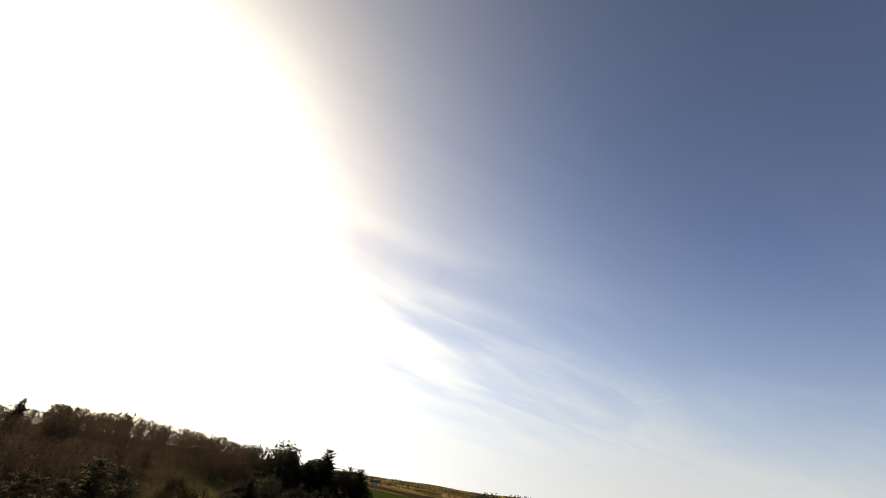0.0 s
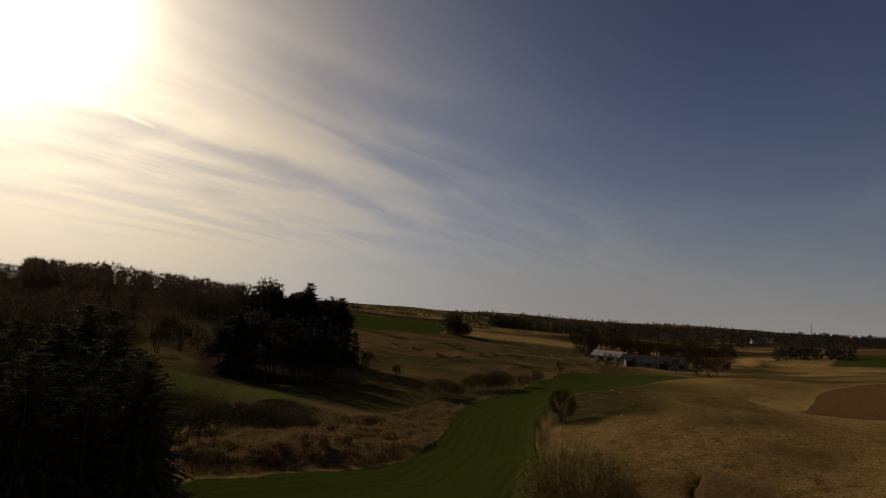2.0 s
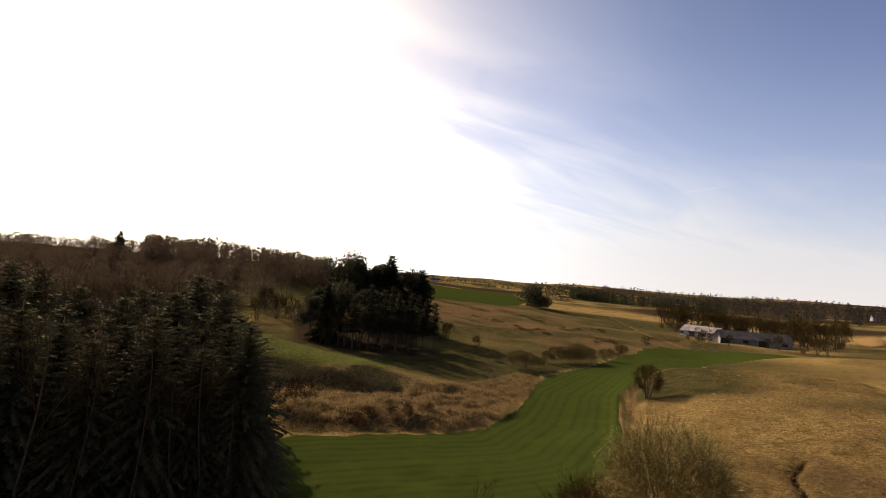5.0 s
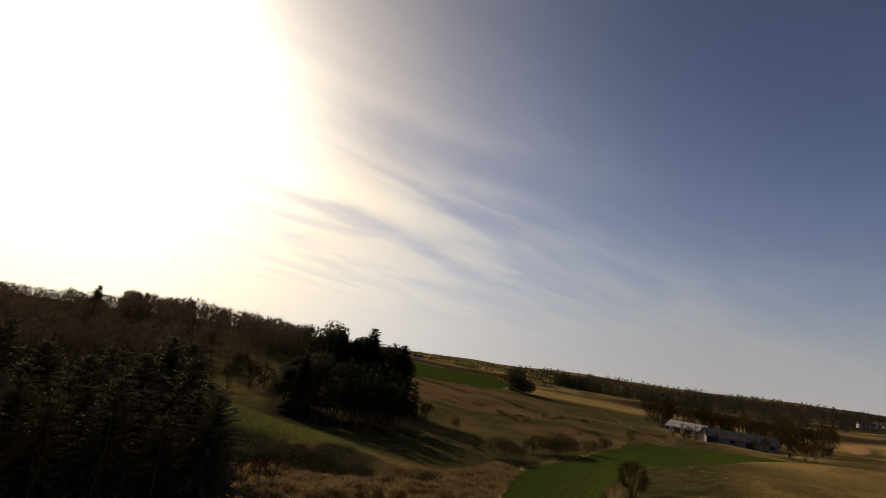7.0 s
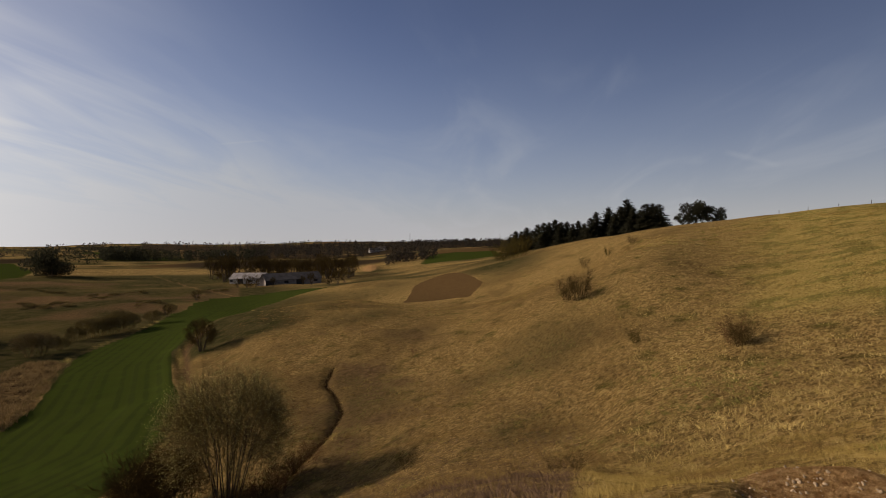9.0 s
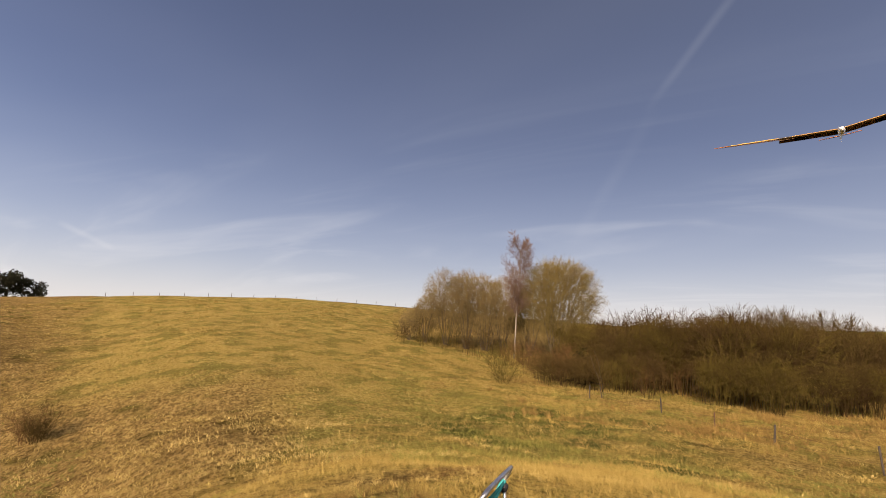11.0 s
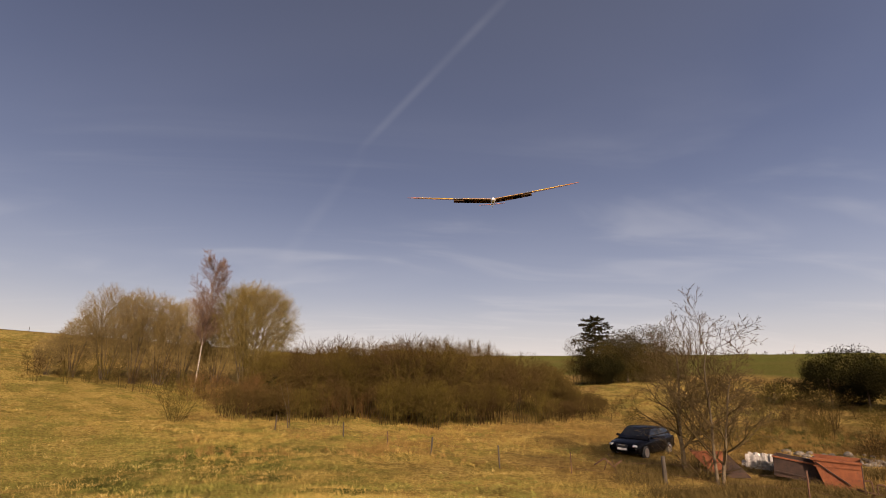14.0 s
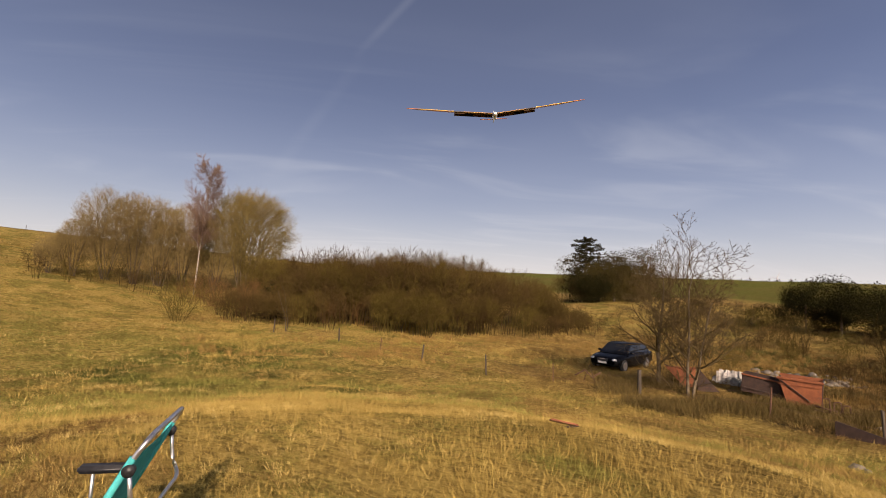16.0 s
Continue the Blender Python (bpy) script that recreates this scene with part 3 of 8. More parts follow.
MAT_GROUND = ground_material()
M = {
    "bark": material("bark", (0.05, 0.037, 0.025), (0.13, 0.10, 0.07), 9, bump=0.5, spread=0.3, gloss=0.0),
    "bark_grey": material("bark_grey", (0.075, 0.058, 0.038), (0.17, 0.135, 0.09), 9, bump=0.5, gloss=0.0),
    "bark_birch": material("bark_birch", (0.16, 0.138, 0.108), (0.37, 0.325, 0.265), 7, bump=0.3, wear=(0.06, 0.05, 0.04), gloss=0.0),
    "twig_brown": material("twig_brown", (0.043, 0.029, 0.009), (0.097, 0.067, 0.022), 4, bump=0, spread=0.45, gloss=0.0),
    "twig_red": material("twig_red", (0.085, 0.046, 0.018), (0.17, 0.095, 0.038), 4, bump=0, spread=0.45, gloss=0.0),
    "twig_olive": material("twig_olive", (0.055, 0.041, 0.009), (0.118, 0.088, 0.023), 4, bump=0, spread=0.45, gloss=0.0),
    "twig_pale": material("twig_pale", (0.125, 0.092, 0.038), (0.26, 0.193, 0.084), 4, bump=0, spread=0.3, gloss=0.0),
    "twig_birch": material("twig_birch", (0.105, 0.068, 0.050), (0.205, 0.138, 0.100), 4, bump=0, spread=0.3, gloss=0.0),
    "bud": material("bud", (0.155, 0.116, 0.030), (0.33, 0.25, 0.072), 4, bump=0, spread=0.5, island=True, gloss=0.0, thin=0.4),
    "leaf_dark": material("leaf_dark", (0.026, 0.034, 0.012), (0.074, 0.084, 0.028), 3, bump=0, spread=0.5, island=True, gloss=0.0, thin=0.4),
    "leaf_brown": material("leaf_brown", (0.035, 0.028, 0.011), (0.095, 0.075, 0.028), 3, bump=0, spread=0.5, island=True, gloss=0.0, thin=0.2),
    "spruce": material("spruce", (0.066, 0.060, 0.034), (0.150, 0.135, 0.075), 1.5, bump=0, spread=0.55, island=True, gloss=0.0, thin=0.45),
    "spruce_far": material("spruce_far", (0.024, 0.026, 0.016), (0.056, 0.054, 0.031), 0.7, bump=0, spread=0.55, island=True, gloss=0.0, thin=0.5),
    "pine": material("pine", (0.013, 0.013, 0.005), (0.034, 0.030, 0.011), 2, bump=0, spread=0.5, island=True, gloss=0.0, thin=0.3),
    "wood_far": material("wood_far", (0.045, 0.032, 0.021), (0.095, 0.068, 0.044), 0.5, bump=0, spread=0.55, island=True, gloss=0.0, thin=0.5),
    "grass": material("grass", (0.235, 0.162, 0.046), (0.79, 0.59, 0.205), 0.9, rough=0.8, bump=0, spread=0.4, island=True, gloss=0.0, thin=0.15),
    "grass_green": material("grass_green", (0.125, 0.130, 0.028), (0.35, 0.315, 0.080), 0.9, rough=0.8, bump=0, spread=0.6, island=True, gloss=0.0, thin=0.15),
    "grass_dark": material("grass_dark", (0.100, 0.062, 0.035), (0.24, 0.152, 0.084), 0.9, rough=0.85, bump=0, spread=0.6, island=True, gloss=0.0, thin=0.15),
    "twig_dark": material("twig_dark", (0.036, 0.022, 0.009), (0.078, 0.049, 0.019), 4, bump=0, spread=0.45, gloss=0.0),
    "grass_meadow": material("grass_meadow", (0.22, 0.150, 0.038), (0.57, 0.412, 0.122), 0.6, rough=0.85, bump=0, spread=0.45, island=True, gloss=0.0, thin=0.15),
    "twig_ash": material("twig_ash", (0.058, 0.041, 0.018), (0.135, 0.096, 0.046), 4, bump=0, spread=0.3, gloss=0.0),
    "grass_tan": material("grass_tan", (0.155, 0.094, 0.028), (0.42, 0.270, 0.088), 0.6, rough=0.85, bump=0, spread=0.45, island=True, gloss=0.0, thin=0.15),
    "catkin": material("catkin", (0.26, 0.235, 0.075), (0.54, 0.485, 0.18), 4, bump=0, spread=0.5, island=True, gloss=0.0, thin=0.45),
    "twig_willow": material("twig_willow", (0.115, 0.087, 0.030), (0.24, 0.182, 0.066), 4, bump=0, spread=0.3, gloss=0.0),
    "weed": material("weed", (0.050, 0.036, 0.013), (0.165, 0.118, 0.042), 0.8, bump=0, spread=0.5, island=True, gloss=0.0),
    "wood_dist": material("wood_dist", (0.036, 0.031, 0.023), (0.060, 0.051, 0.037), 0.2, bump=0, spread=0.2, island=True, gloss=0.0, thin=0.5),
    "grass_rust": material("grass_rust", (0.125, 0.076, 0.024), (0.38, 0.245, 0.080), 0.8, rough=0.85, bump=0, spread=0.5, island=True, gloss=0.0, thin=0.15),
    "moss": material("moss", (0.080, 0.046, 0.015), (0.22, 0.132, 0.045), 0.9, bump=0, spread=0.6, island=True, gloss=0.0),
    "reed": material("reed", (0.11, 0.072, 0.029), (0.42, 0.295, 0.125), 0.9, bump=0, spread=0.6, island=True, gloss=0.0, thin=0.35),
}


# ---- the ground ----
FIELD_MID = [(-14, 33), (-4, 38), (4, 42), (8.5, 52), (13, 70), (24, 96), (48, 132), (85, 165)]
PLOUGH = [at(-39.8, 103), at(-41.2, 134), at(-45.4, 160), at(-48.2, 128), at(-49.4, 112), at(-47.8, 101), at(-44, 103)]
FAR_CROP = [at(9, 305), at(2, 330), at(-3.6, 345), at(-4.6, 430), at(-3, 620), at(8, 620)]
FAR_CROP_2 = [at(-41.5, 330), at(-52, 330), at(-51, 480), at(-43, 480)]


def build_ground():
    verts = np.concatenate([np.stack([GX, GY, GZ], -1).reshape(-1, 3), [(0, 0, 0)]])
    i, j = np.meshgrid(np.arange(NR - 1), np.arange(NA), indexing="ij")
    k = (j + 1) % NA
    faces = np.stack([i * NA + j, i * NA + k, (i + 1) * NA + k, (i + 1) * NA + j], -1).reshape(-1, 4)
    me = bpy.data.meshes.new("ground")
    me.from_pydata(verts.tolist(), [], faces.tolist() + [(NR * NA, (n + 1) % NA, n) for n in range(NA)])
    me.polygons.foreach_set("use_smooth", [True] * len(me.polygons))
    n1, n2 = value_noise(GX, GY, 6, 21), value_noise(GX, GY, 22, 22)
    crop = np.maximum.reduce([sstep(-0.5, 0.5, inside(GX, GY, FIELD)), 0.7 * sstep(-4, 4, inside(GX, GY, FAR_CROP)), 0.7 * sstep(-6, 6, inside(GX, GY, FAR_CROP_2))])
    soil = sstep(-0.8, 0.8, inside(GX, GY, PLOUGH))
    far_zone = sstep(380, 520, R2)
    patch = value_noise(GX, GY, 170, 23)
    soil = np.maximum(soil, slope * (0.30 - 0.34 * terrace + 0.3 * n1 + 0.2 * value_noise(GX, GY, 1.1, 26)))   # earth brown, deeper in the terrace dips: shading of the cattle steps put into colour
    soil = np.maximum(soil, far_zone * sstep(0.45, 0.6, patch) * (AZ < -10))
    crop = np.maximum(crop, far_zone * sstep(0.45, 0.6, -patch) * 0.9)
    strip = sstep(0, 1.2, 2.2 - np.abs(inside(GX, GY, FIELD) + 2.4)) * sstep(20, 26, R2) * (1 - sstep(36, 44, R2)) * (GY < 36)
    reed = np.maximum.reduce([hollow, 0.6 * strip])
    # withered brown of the knoll, deepened to carry the darkness of its back-lit slope
    rust = 0.5 * np.exp(-(((AZ + 46) / 17) ** 2)) * sstep(14, 24, R2) * (1 - sstep(42, 56, R2)) * (0.42 + 0.35 * n1)
    rust = np.maximum(rust, np.exp(-(((AZ + 34) / 14) ** 2)) * sstep(17, 24, R2) * (1 - sstep(58, 70, R2)) * (0.42 + 0.25 * n1 + 0.32 * value_noise(GX, GY, 1.6, 27)))
    # dark heath right of the willow, with the shadow lying there painted in
    rust = np.maximum(rust, np.exp(-(((AZ + 31) / 6) ** 2)) * np.exp(-(((R2 - 18) / 3.5) ** 2)) * (0.85 + 0.3 * n1))
    rim_patch = np.exp(-(((AZ + 109) / 10) ** 2)) * np.exp(-(((R2 - 7.3) / 1.0) ** 2)) * 0.9
    # heath of the slope, darkened with the terrace wave to shade its risers
    steep = slope * (0.92 - 0.45 * terrace + 0.3 * n1 + 0.25 * value_noise(GX, GY, 1.1, 26))
    valley_brown = sstep(110, 150, R2) * (1 - sstep(300, 360, R2)) * (np.abs(AZ + 6) < 16) * (0.36 + 0.5 * value_noise(GX, GY, 30, 24) + 0.45 * value_noise(GX, GY, 9, 29))
    scrapyard = np.exp(-((((AZ + 360) % 360 - 173) / 11) ** 2)) * sstep(18.5, 21, R2) * (1 - sstep(30, 36, R2)) * (0.85 + 0.4 * n1)
    # the gully and ditch terms darken their hollows: shade put into the heath colour
    heath = np.clip(np.maximum.reduce([rust, 0.25 * scrapyard, steep, valley_brown, 0.72 * np.exp(-((gully_d / 0.25) ** 2)), 0.9 * np.exp(-((ditch_d / 0.8) ** 2))]), 0, 1)
    turf_hill = sstep(60, 72, R2) * (1 - sstep(360, 420, R2)) * sstep(-40, -18, AZ) * (1 - sstep(70, 85, AZ)) * (0.80 + 0.3 * n2)
    turf_back = sstep(14, 18, R2) * (1 - sstep(28, 40, R2)) * BACKWARD * 0.4 * n1
    turf_crest = sstep(62, 84, R2) * ((AZ < -110) & (AZ > -150)) * (0.3 + 0.2 * n2)
    turf_crest = np.maximum(turf_crest, sstep(112, 124, R2) * ((AZ < -80) | (AZ > 110)) * 0.55)
    turf_yard = np.exp(-((((AZ + 360) % 360 - 177) / 13) ** 2)) * sstep(33, 37, R2) * (1 - sstep(46, 52, R2)) * (0.85 + 0.2 * n1)
    turf_hill = np.maximum(turf_hill, sstep(95, 120, R2) * (1 - sstep(360, 420, R2)) * sstep(-64, -50, AZ) * (1 - sstep(20, 30, AZ)) * (0.5 + 0.35 * n2))
    turf_far = far_zone * (0.55 + 0.35 * n2)
    # turf of the knoll; the second term paints the shading at the hill's foot
    knoll_turf_shade = np.maximum(np.exp(-(((AZ + 34) / 13) ** 2)) * sstep(14, 24, R2) * (1 - sstep(95, 110, R2)) * (0.36 + 0.25 * n1), np.exp(-(((AZ + 54) / 11) ** 2)) * sstep(14, 22, R2) * (1 - sstep(40, 54, R2)) * (0.48 + 0.3 * n1))
    turf = np.clip(np.maximum.reduce([turf_hill, turf_back, turf_crest, turf_yard, turf_far, knoll_turf_shade]), 0, 1)
    sandy = np.maximum(scar * 1.7, np.exp(-(((AZ + 36.0) / 0.8) ** 2)) * np.exp(-(((R2 - 350) / 20) ** 2)) * 1.4)
    track = seg_distance(GX, GY, [at(-8.6, 700), at(-11.2, 560), at(-15, 330), at(-18, 230), at(-21, 205)])
    sandy = np.maximum(sandy, 0.5 * np.exp(-((track / 2.2) ** 2)))
    band = np.exp(-(((R2 - 9.6 - 0.5 * n2) / 1.3) ** 2)) * ((AZ < -78) & (AZ > -150)) * (0.2 + 0.25 * n1)
    margin = np.exp(-(((inside(GX, GY, FIELD) + 0.9) / 0.6) ** 2)) * (R2 < 130) * (0.5 + 0.3 * n1)
    meadow = BACKWARD * sstep(1, 2, R2) * (1 - np.where((AZ < -160) | (AZ > 140), sstep(84, 100, R2), sstep(54, 68, R2))) * (1 - 0.8 * turf_yard) * (0.68 + 0.3 * n1 + 0.25 * value_noise(GX, GY, 2.1, 28))
    # pale cover that paints the brighter, sunward part of the hillside
    hill = np.exp(-(((AZ + 94) / 19) ** 4)) * sstep(22, 42, R2) * (1 - sstep(116, 128, R2)) * (0.88 + 0.25 * n1)
    yard = np.where(AZ > 0, AZ > 158, sstep(150, 162, -AZ)) * sstep(17, 23, R2) * (1 - sstep(46, 56, R2))
    meadow = meadow * (1 - 0.5 * yard) + 0.3 * np.exp(-(((AZ + 107) / 9) ** 2)) * sstep(10, 14, R2) * (1 - sstep(50, 60, R2))
    pale = np.maximum.reduce([band, margin, meadow, hill])
    fringe = np.exp(-(((R2 - 36 - 1.5 * n1) / 4) ** 2)) * sstep(124, 134, -AZ) * (0.42 + 0.35 * n1)   # withered herbage before the thicket
    heath = np.maximum.reduce([heath, np.clip(fringe, 0, 1), yard * (0.34 + 0.35 * n1 + 0.3 * value_noise(GX, GY, 1.6, 27))])
    wood = np.maximum.reduce([0.8 * scrapyard, 0.6 * rim_patch, sstep(2, -2, np.abs(AZ - 42) - 18) * sstep(22, 25, R2) * (1 - sstep(44, 50, R2)),
                              sstep(3, -3, np.abs(AZ - 46) - 18) * sstep(60, 90, R2) * (1 - sstep(290, 320, R2)),
                              sstep(2, -2, np.abs(AZ - 15) - 7) * sstep(84, 90, R2) * (1 - sstep(150, 160, R2)),
                              far_zone * sstep(0.2, 0.4, value_noise(GX, GY, 240, 25)),
                              sstep(3, -3, np.abs(AZ + 38) - 22) * sstep(600, 660, R2) * (1 - sstep(1500, 1700, R2)) * (0.8 + 0.4 * n2)])
    for name, chans in (("cover_a", (crop, soil, reed, heath)), ("cover_b", (turf, sandy, wood, pale))):
        at_c = me.attributes.new(name, "FLOAT_COLOR", "POINT")
        data = np.concatenate([np.clip(np.stack(chans, -1), 0, 1).reshape(-1, 4), [(0, 0, 0, 0)]])
        at_c.data.foreach_set("color", data.ravel().astype(np.float32))
    sward = sstep(92, 120, R2) * (1 - sstep(330, 350, R2)) * ((AZ < -140) | (AZ > 140)) * (0.7 + 0.3 * n2)
    fresh = np.exp(-(((AZ + 130) / 22) ** 4)) * sstep(12, 15, R2) * (1 - sstep(26, 34, R2)) * (0.44 + 0.45 * n1 + 0.35 * value_noise(GX, GY, 1.8, 30))
    # the mound term paints its sunlit top as a brighter sward
    sward = np.maximum.reduce([sward, fresh, turf_yard * 0.75, mound * sstep(64, 66, R2) * (1 - sstep(76, 82, R2)) * (0.75 + 0.2 * n1)])
    me.attributes.new("sward", "FLOAT", "POINT").data.foreach_set("value", np.append(np.clip(sward, 0, 1).ravel(), 0).astype(np.float32))
    rows = seg_distance(GX, GY, FIELD_MID)
    me.attributes.new("rows", "FLOAT", "POINT").data.foreach_set("value", np.append(rows.ravel(), 0).astype(np.float32))
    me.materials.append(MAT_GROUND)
    return tagged(new("ground", me), "rolling hills of rough straw-coloured pasture with green crop", "ground", kind="structure")


build_ground()


# ---- makers of meshes ----
def mesh_np(name, verts, tris, mat, smooth=False):
    me = bpy.data.meshes.new(name)
    verts, tris = np.asarray(verts, np.float32), np.asarray(tris, np.int32)
    k = tris.shape[1]
    me.vertices.add(len(verts))
    me.vertices.foreach_set("co", verts.ravel())
    me.loops.add(tris.size)
    me.loops.foreach_set("vertex_index", tris.ravel())
    me.polygons.add(len(tris))
    me.polygons.foreach_set("loop_start", np.arange(0, tris.size, k, dtype=np.int32))
    me.update(calc_edges=True)
    me.validate()
    if smooth:
        me.polygons.foreach_set("use_smooth", [True] * len(me.polygons))
    me.materials.append(mat)
    return me


def part_mesh(name, me, parent, label=""):
    ob = new(name, me)
    ob.parent = parent
    return tagged(ob, label)


def part(name, bm, mat, parent, label="", smooth=False):
    """Links a bmesh as one mesh object under a thing or a part."""
    me = bpy.data.meshes.new(name)
    bm.to_mesh(me)
    bm.free()
    if smooth:
        me.polygons.foreach_set("use_smooth", [True] * len(me.polygons))
    me.materials.append(mat)
    return part_mesh(name, me, parent, label)


def tubes(segs, sides):
    """Tapered tubes for rows of start, end, radius, radius: verts and quads."""
    s = np.array([(*a, *b, ra, rb) for a, b, ra, rb in segs])
    p0, p1, r0, r1 = s[:, :3], s[:, 3:6], s[:, 6], s[:, 7]
    d = p1 - p0
    d /= np.maximum(np.linalg.norm(d, axis=1, keepdims=True), 1e-6)
    ref = np.where(np.abs(d[:, 2:3]) > 0.9, [[1.0, 0, 0]], [[0, 0, 1.0]])
    u = np.cross(d, ref)
    u /= np.linalg.norm(u, axis=1, keepdims=True)
    v = np.cross(d, u)
    if sides == 1:   # fine twigs: narrow strips, turned at random
        t = (np.arange(len(s)) * 2.399)[:, None]
        e = np.cos(t) * u + np.sin(t) * v
        verts = np.stack([p0 - e * r0[:, None], p0 + e * r0[:, None], p1 + e * r1[:, None], p1 - e * r1[:, None]], 1)
        return verts.reshape(-1, 3), np.arange(len(s) * 4).reshape(-1, 4)
    a = np.arange(sides) * 2 * math.pi / sides
    ring = np.cos(a)[None, :, None] * u[:, None, :] + np.sin(a)[None, :, None] * v[:, None, :]
    verts = np.concatenate([p0[:, None] + ring * r0[:, None, None], p1[:, None] + ring * r1[:, None, None]], 1)
    base = (np.arange(len(s)) * 2 * sides)[:, None]
    i = np.arange(sides)[None]
    k = (i + 1) % sides
    quads = np.stack([base + i, base + k, base + sides + k, base + sides + i], -1)
    return verts.reshape(-1, 3), quads.reshape(-1, 4)


def stem_tube(rows, sides):
    """One unbroken tapered tube through a chain of such rows."""
    pts = np.array([rows[0][0]] + [r[1] for r in rows], float)
    rad = np.array([rows[0][2]] + [r[3] for r in rows])
    d = np.gradient(pts, axis=0)
    d /= np.maximum(np.linalg.norm(d, axis=1, keepdims=True), 1e-6)
    u = np.cross(d, np.where(np.abs(d[:, 2:3]) > 0.9, [[1.0, 0, 0]], [[0, 0, 1.0]]) if abs(d[0, 2]) <= 0.9 else [[1.0, 0, 0]])
    u /= np.maximum(np.linalg.norm(u, axis=1, keepdims=True), 1e-6)
    v = np.cross(d, u)
    a = np.arange(sides) * 2 * math.pi / sides
    ring = np.cos(a)[None, :, None] * u[:, None] + np.sin(a)[None, :, None] * v[:, None]
    verts = (pts[:, None] + ring * rad[:, None, None]).reshape(-1, 3)
    i, k = np.meshgrid(np.arange(len(pts) - 1), np.arange(sides), indexing="ij")
    n = (k + 1) % sides
    return verts, np.stack([i * sides + k, i * sides + n, (i + 1) * sides + n, (i + 1) * sides + k], -1).reshape(-1, 4)


def unit(v):
    return v / max(np.linalg.norm(v), 1e-9)


def grow(out, tips, rng, p, d, length, r, level, spec):
    """One branch and all that grows from it. spec: per level the pieces, wobble, lift, children per piece, start, angle, ratio."""
    n, wob, lift, kids, start, angle, ratio = spec[level]
    for i in range(n):
        q = p + d * length / n
        ra, rb = r * (1 - 0.72 * i / n), r * (1 - 0.72 * (i + 1) / n)
        out[level].append((tuple(p), tuple(q), ra, rb))
        p = q
        d = unit(d + rng.normal(0, wob, 3) + np.array([0, 0, lift]))
        f = (i + 1) / n
        if level + 1 < len(spec) and f > start:
            for _ in range(kids if rng.rand() < kids % 1 or kids >= 1 else 0):
                side = unit(np.cross(d, rng.normal(0, 1, 3)))
                a = radians(angle) * rng.uniform(0.7, 1.25)
                cd = unit(d * math.cos(a) + side * math.sin(a))
                grow(out, tips, rng, p, cd, length * ratio * rng.uniform(0.7, 1.15) * (1.15 - 0.55 * f), max(rb * 0.62, 0.004), level + 1, spec)
    tips.append((p, d))


def leaf_cloud(tips, rng, count, size, spread):
    """Small folded leaves or buds about the ends of twigs."""
    tp = np.array([t[0] for t in tips])
    pick = rng.randint(0, len(tp), count)
    c = tp[pick] + rng.normal(0, spread, (count, 3))
    u, v = rng.normal(0, 1, (count, 3)), rng.normal(0, 1, (count, 3))
    u /= np.linalg.norm(u, axis=1, keepdims=True)
    v -= u * (u * v).sum(1, keepdims=True)
    v /= np.linalg.norm(v, axis=1, keepdims=True)
    s = size * rng.uniform(0.6, 1.4, (count, 1))
    verts = np.stack([c - u * s, c - v * s * 0.5, c + u * s, c + v * s * 0.5], 1).reshape(-1, 3)
    return verts, np.arange(count * 4).reshape(-1, 4)


def bare_tree(name, label, category, seed, stems, height, r, spec, wood, twig, thin=0.0, leaves=None, lean=0.25, thick=1, base=0.25):
    """A leafless tree or shrub as a thing: trunk, branches, twigs and, if asked for, leaves."""
    rng = np.random.RandomState(seed)
    sides = {2: (3, 1), 3: (4, 3, 1), 4: (6, 4, 3, 1), 5: (7, 5, 3, 1, 1)}[len(spec)]
    out, tips, ends = [[] for _ in spec], [], []
    for k in range(stems):
        a = 2 * math.pi * (k + rng.uniform(-0.4, 0.4)) / stems
        off = base * math.sqrt(rng.rand()) if stems > 1 else 0
        tilt = lean * rng.uniform(0.25, 1.2)
        d = unit(np.array([math.cos(a) * tilt, math.sin(a) * tilt, 1.0]))
        grow(out, tips, rng, np.array([math.cos(a) * off, math.sin(a) * off, -0.15]), d, height * rng.uniform(0.75, 1.05), r * rng.uniform(0.7, 1.1), 0, spec)
        ends.append(len(out[0]))
    top = tagged(new(name), label, category)

    def lay(part_name, levels, mat):
        vs, fs, n = [], [], 0
        for lv in levels:
            if out[lv]:
                v, f = tubes([(a, b, max(x, thin), max(y, thin)) for a, b, x, y in out[lv]], sides[lv])
                vs.append(v)
                fs.append(f + n)
                n += len(v)
        if vs:
            part_mesh(part_name, mesh_np(part_name, np.concatenate(vs), np.concatenate(fs), mat, True), top)

    if category == "shrub":
        lay("crown", range(len(spec)), twig)
    else:
        whole = out[0]
        for a, b in zip([0] + ends[:-1], ends):
            v, f = stem_tube([(p, q, max(x, thin), max(y, thin)) for p, q, x, y in whole[a:b]], sides[0])
            part_name = "trunk" if stems == 1 else "stem"
            part_mesh(part_name, mesh_np(part_name, v, f, wood, True), top)
        lay("crown", range(1, len(spec)), twig)
    if leaves:
        v, f = leaf_cloud(tips, rng, *leaves[:3])
        part_mesh("foliage", mesh_np("foliage", v, f, leaves[3]), top)
    return top


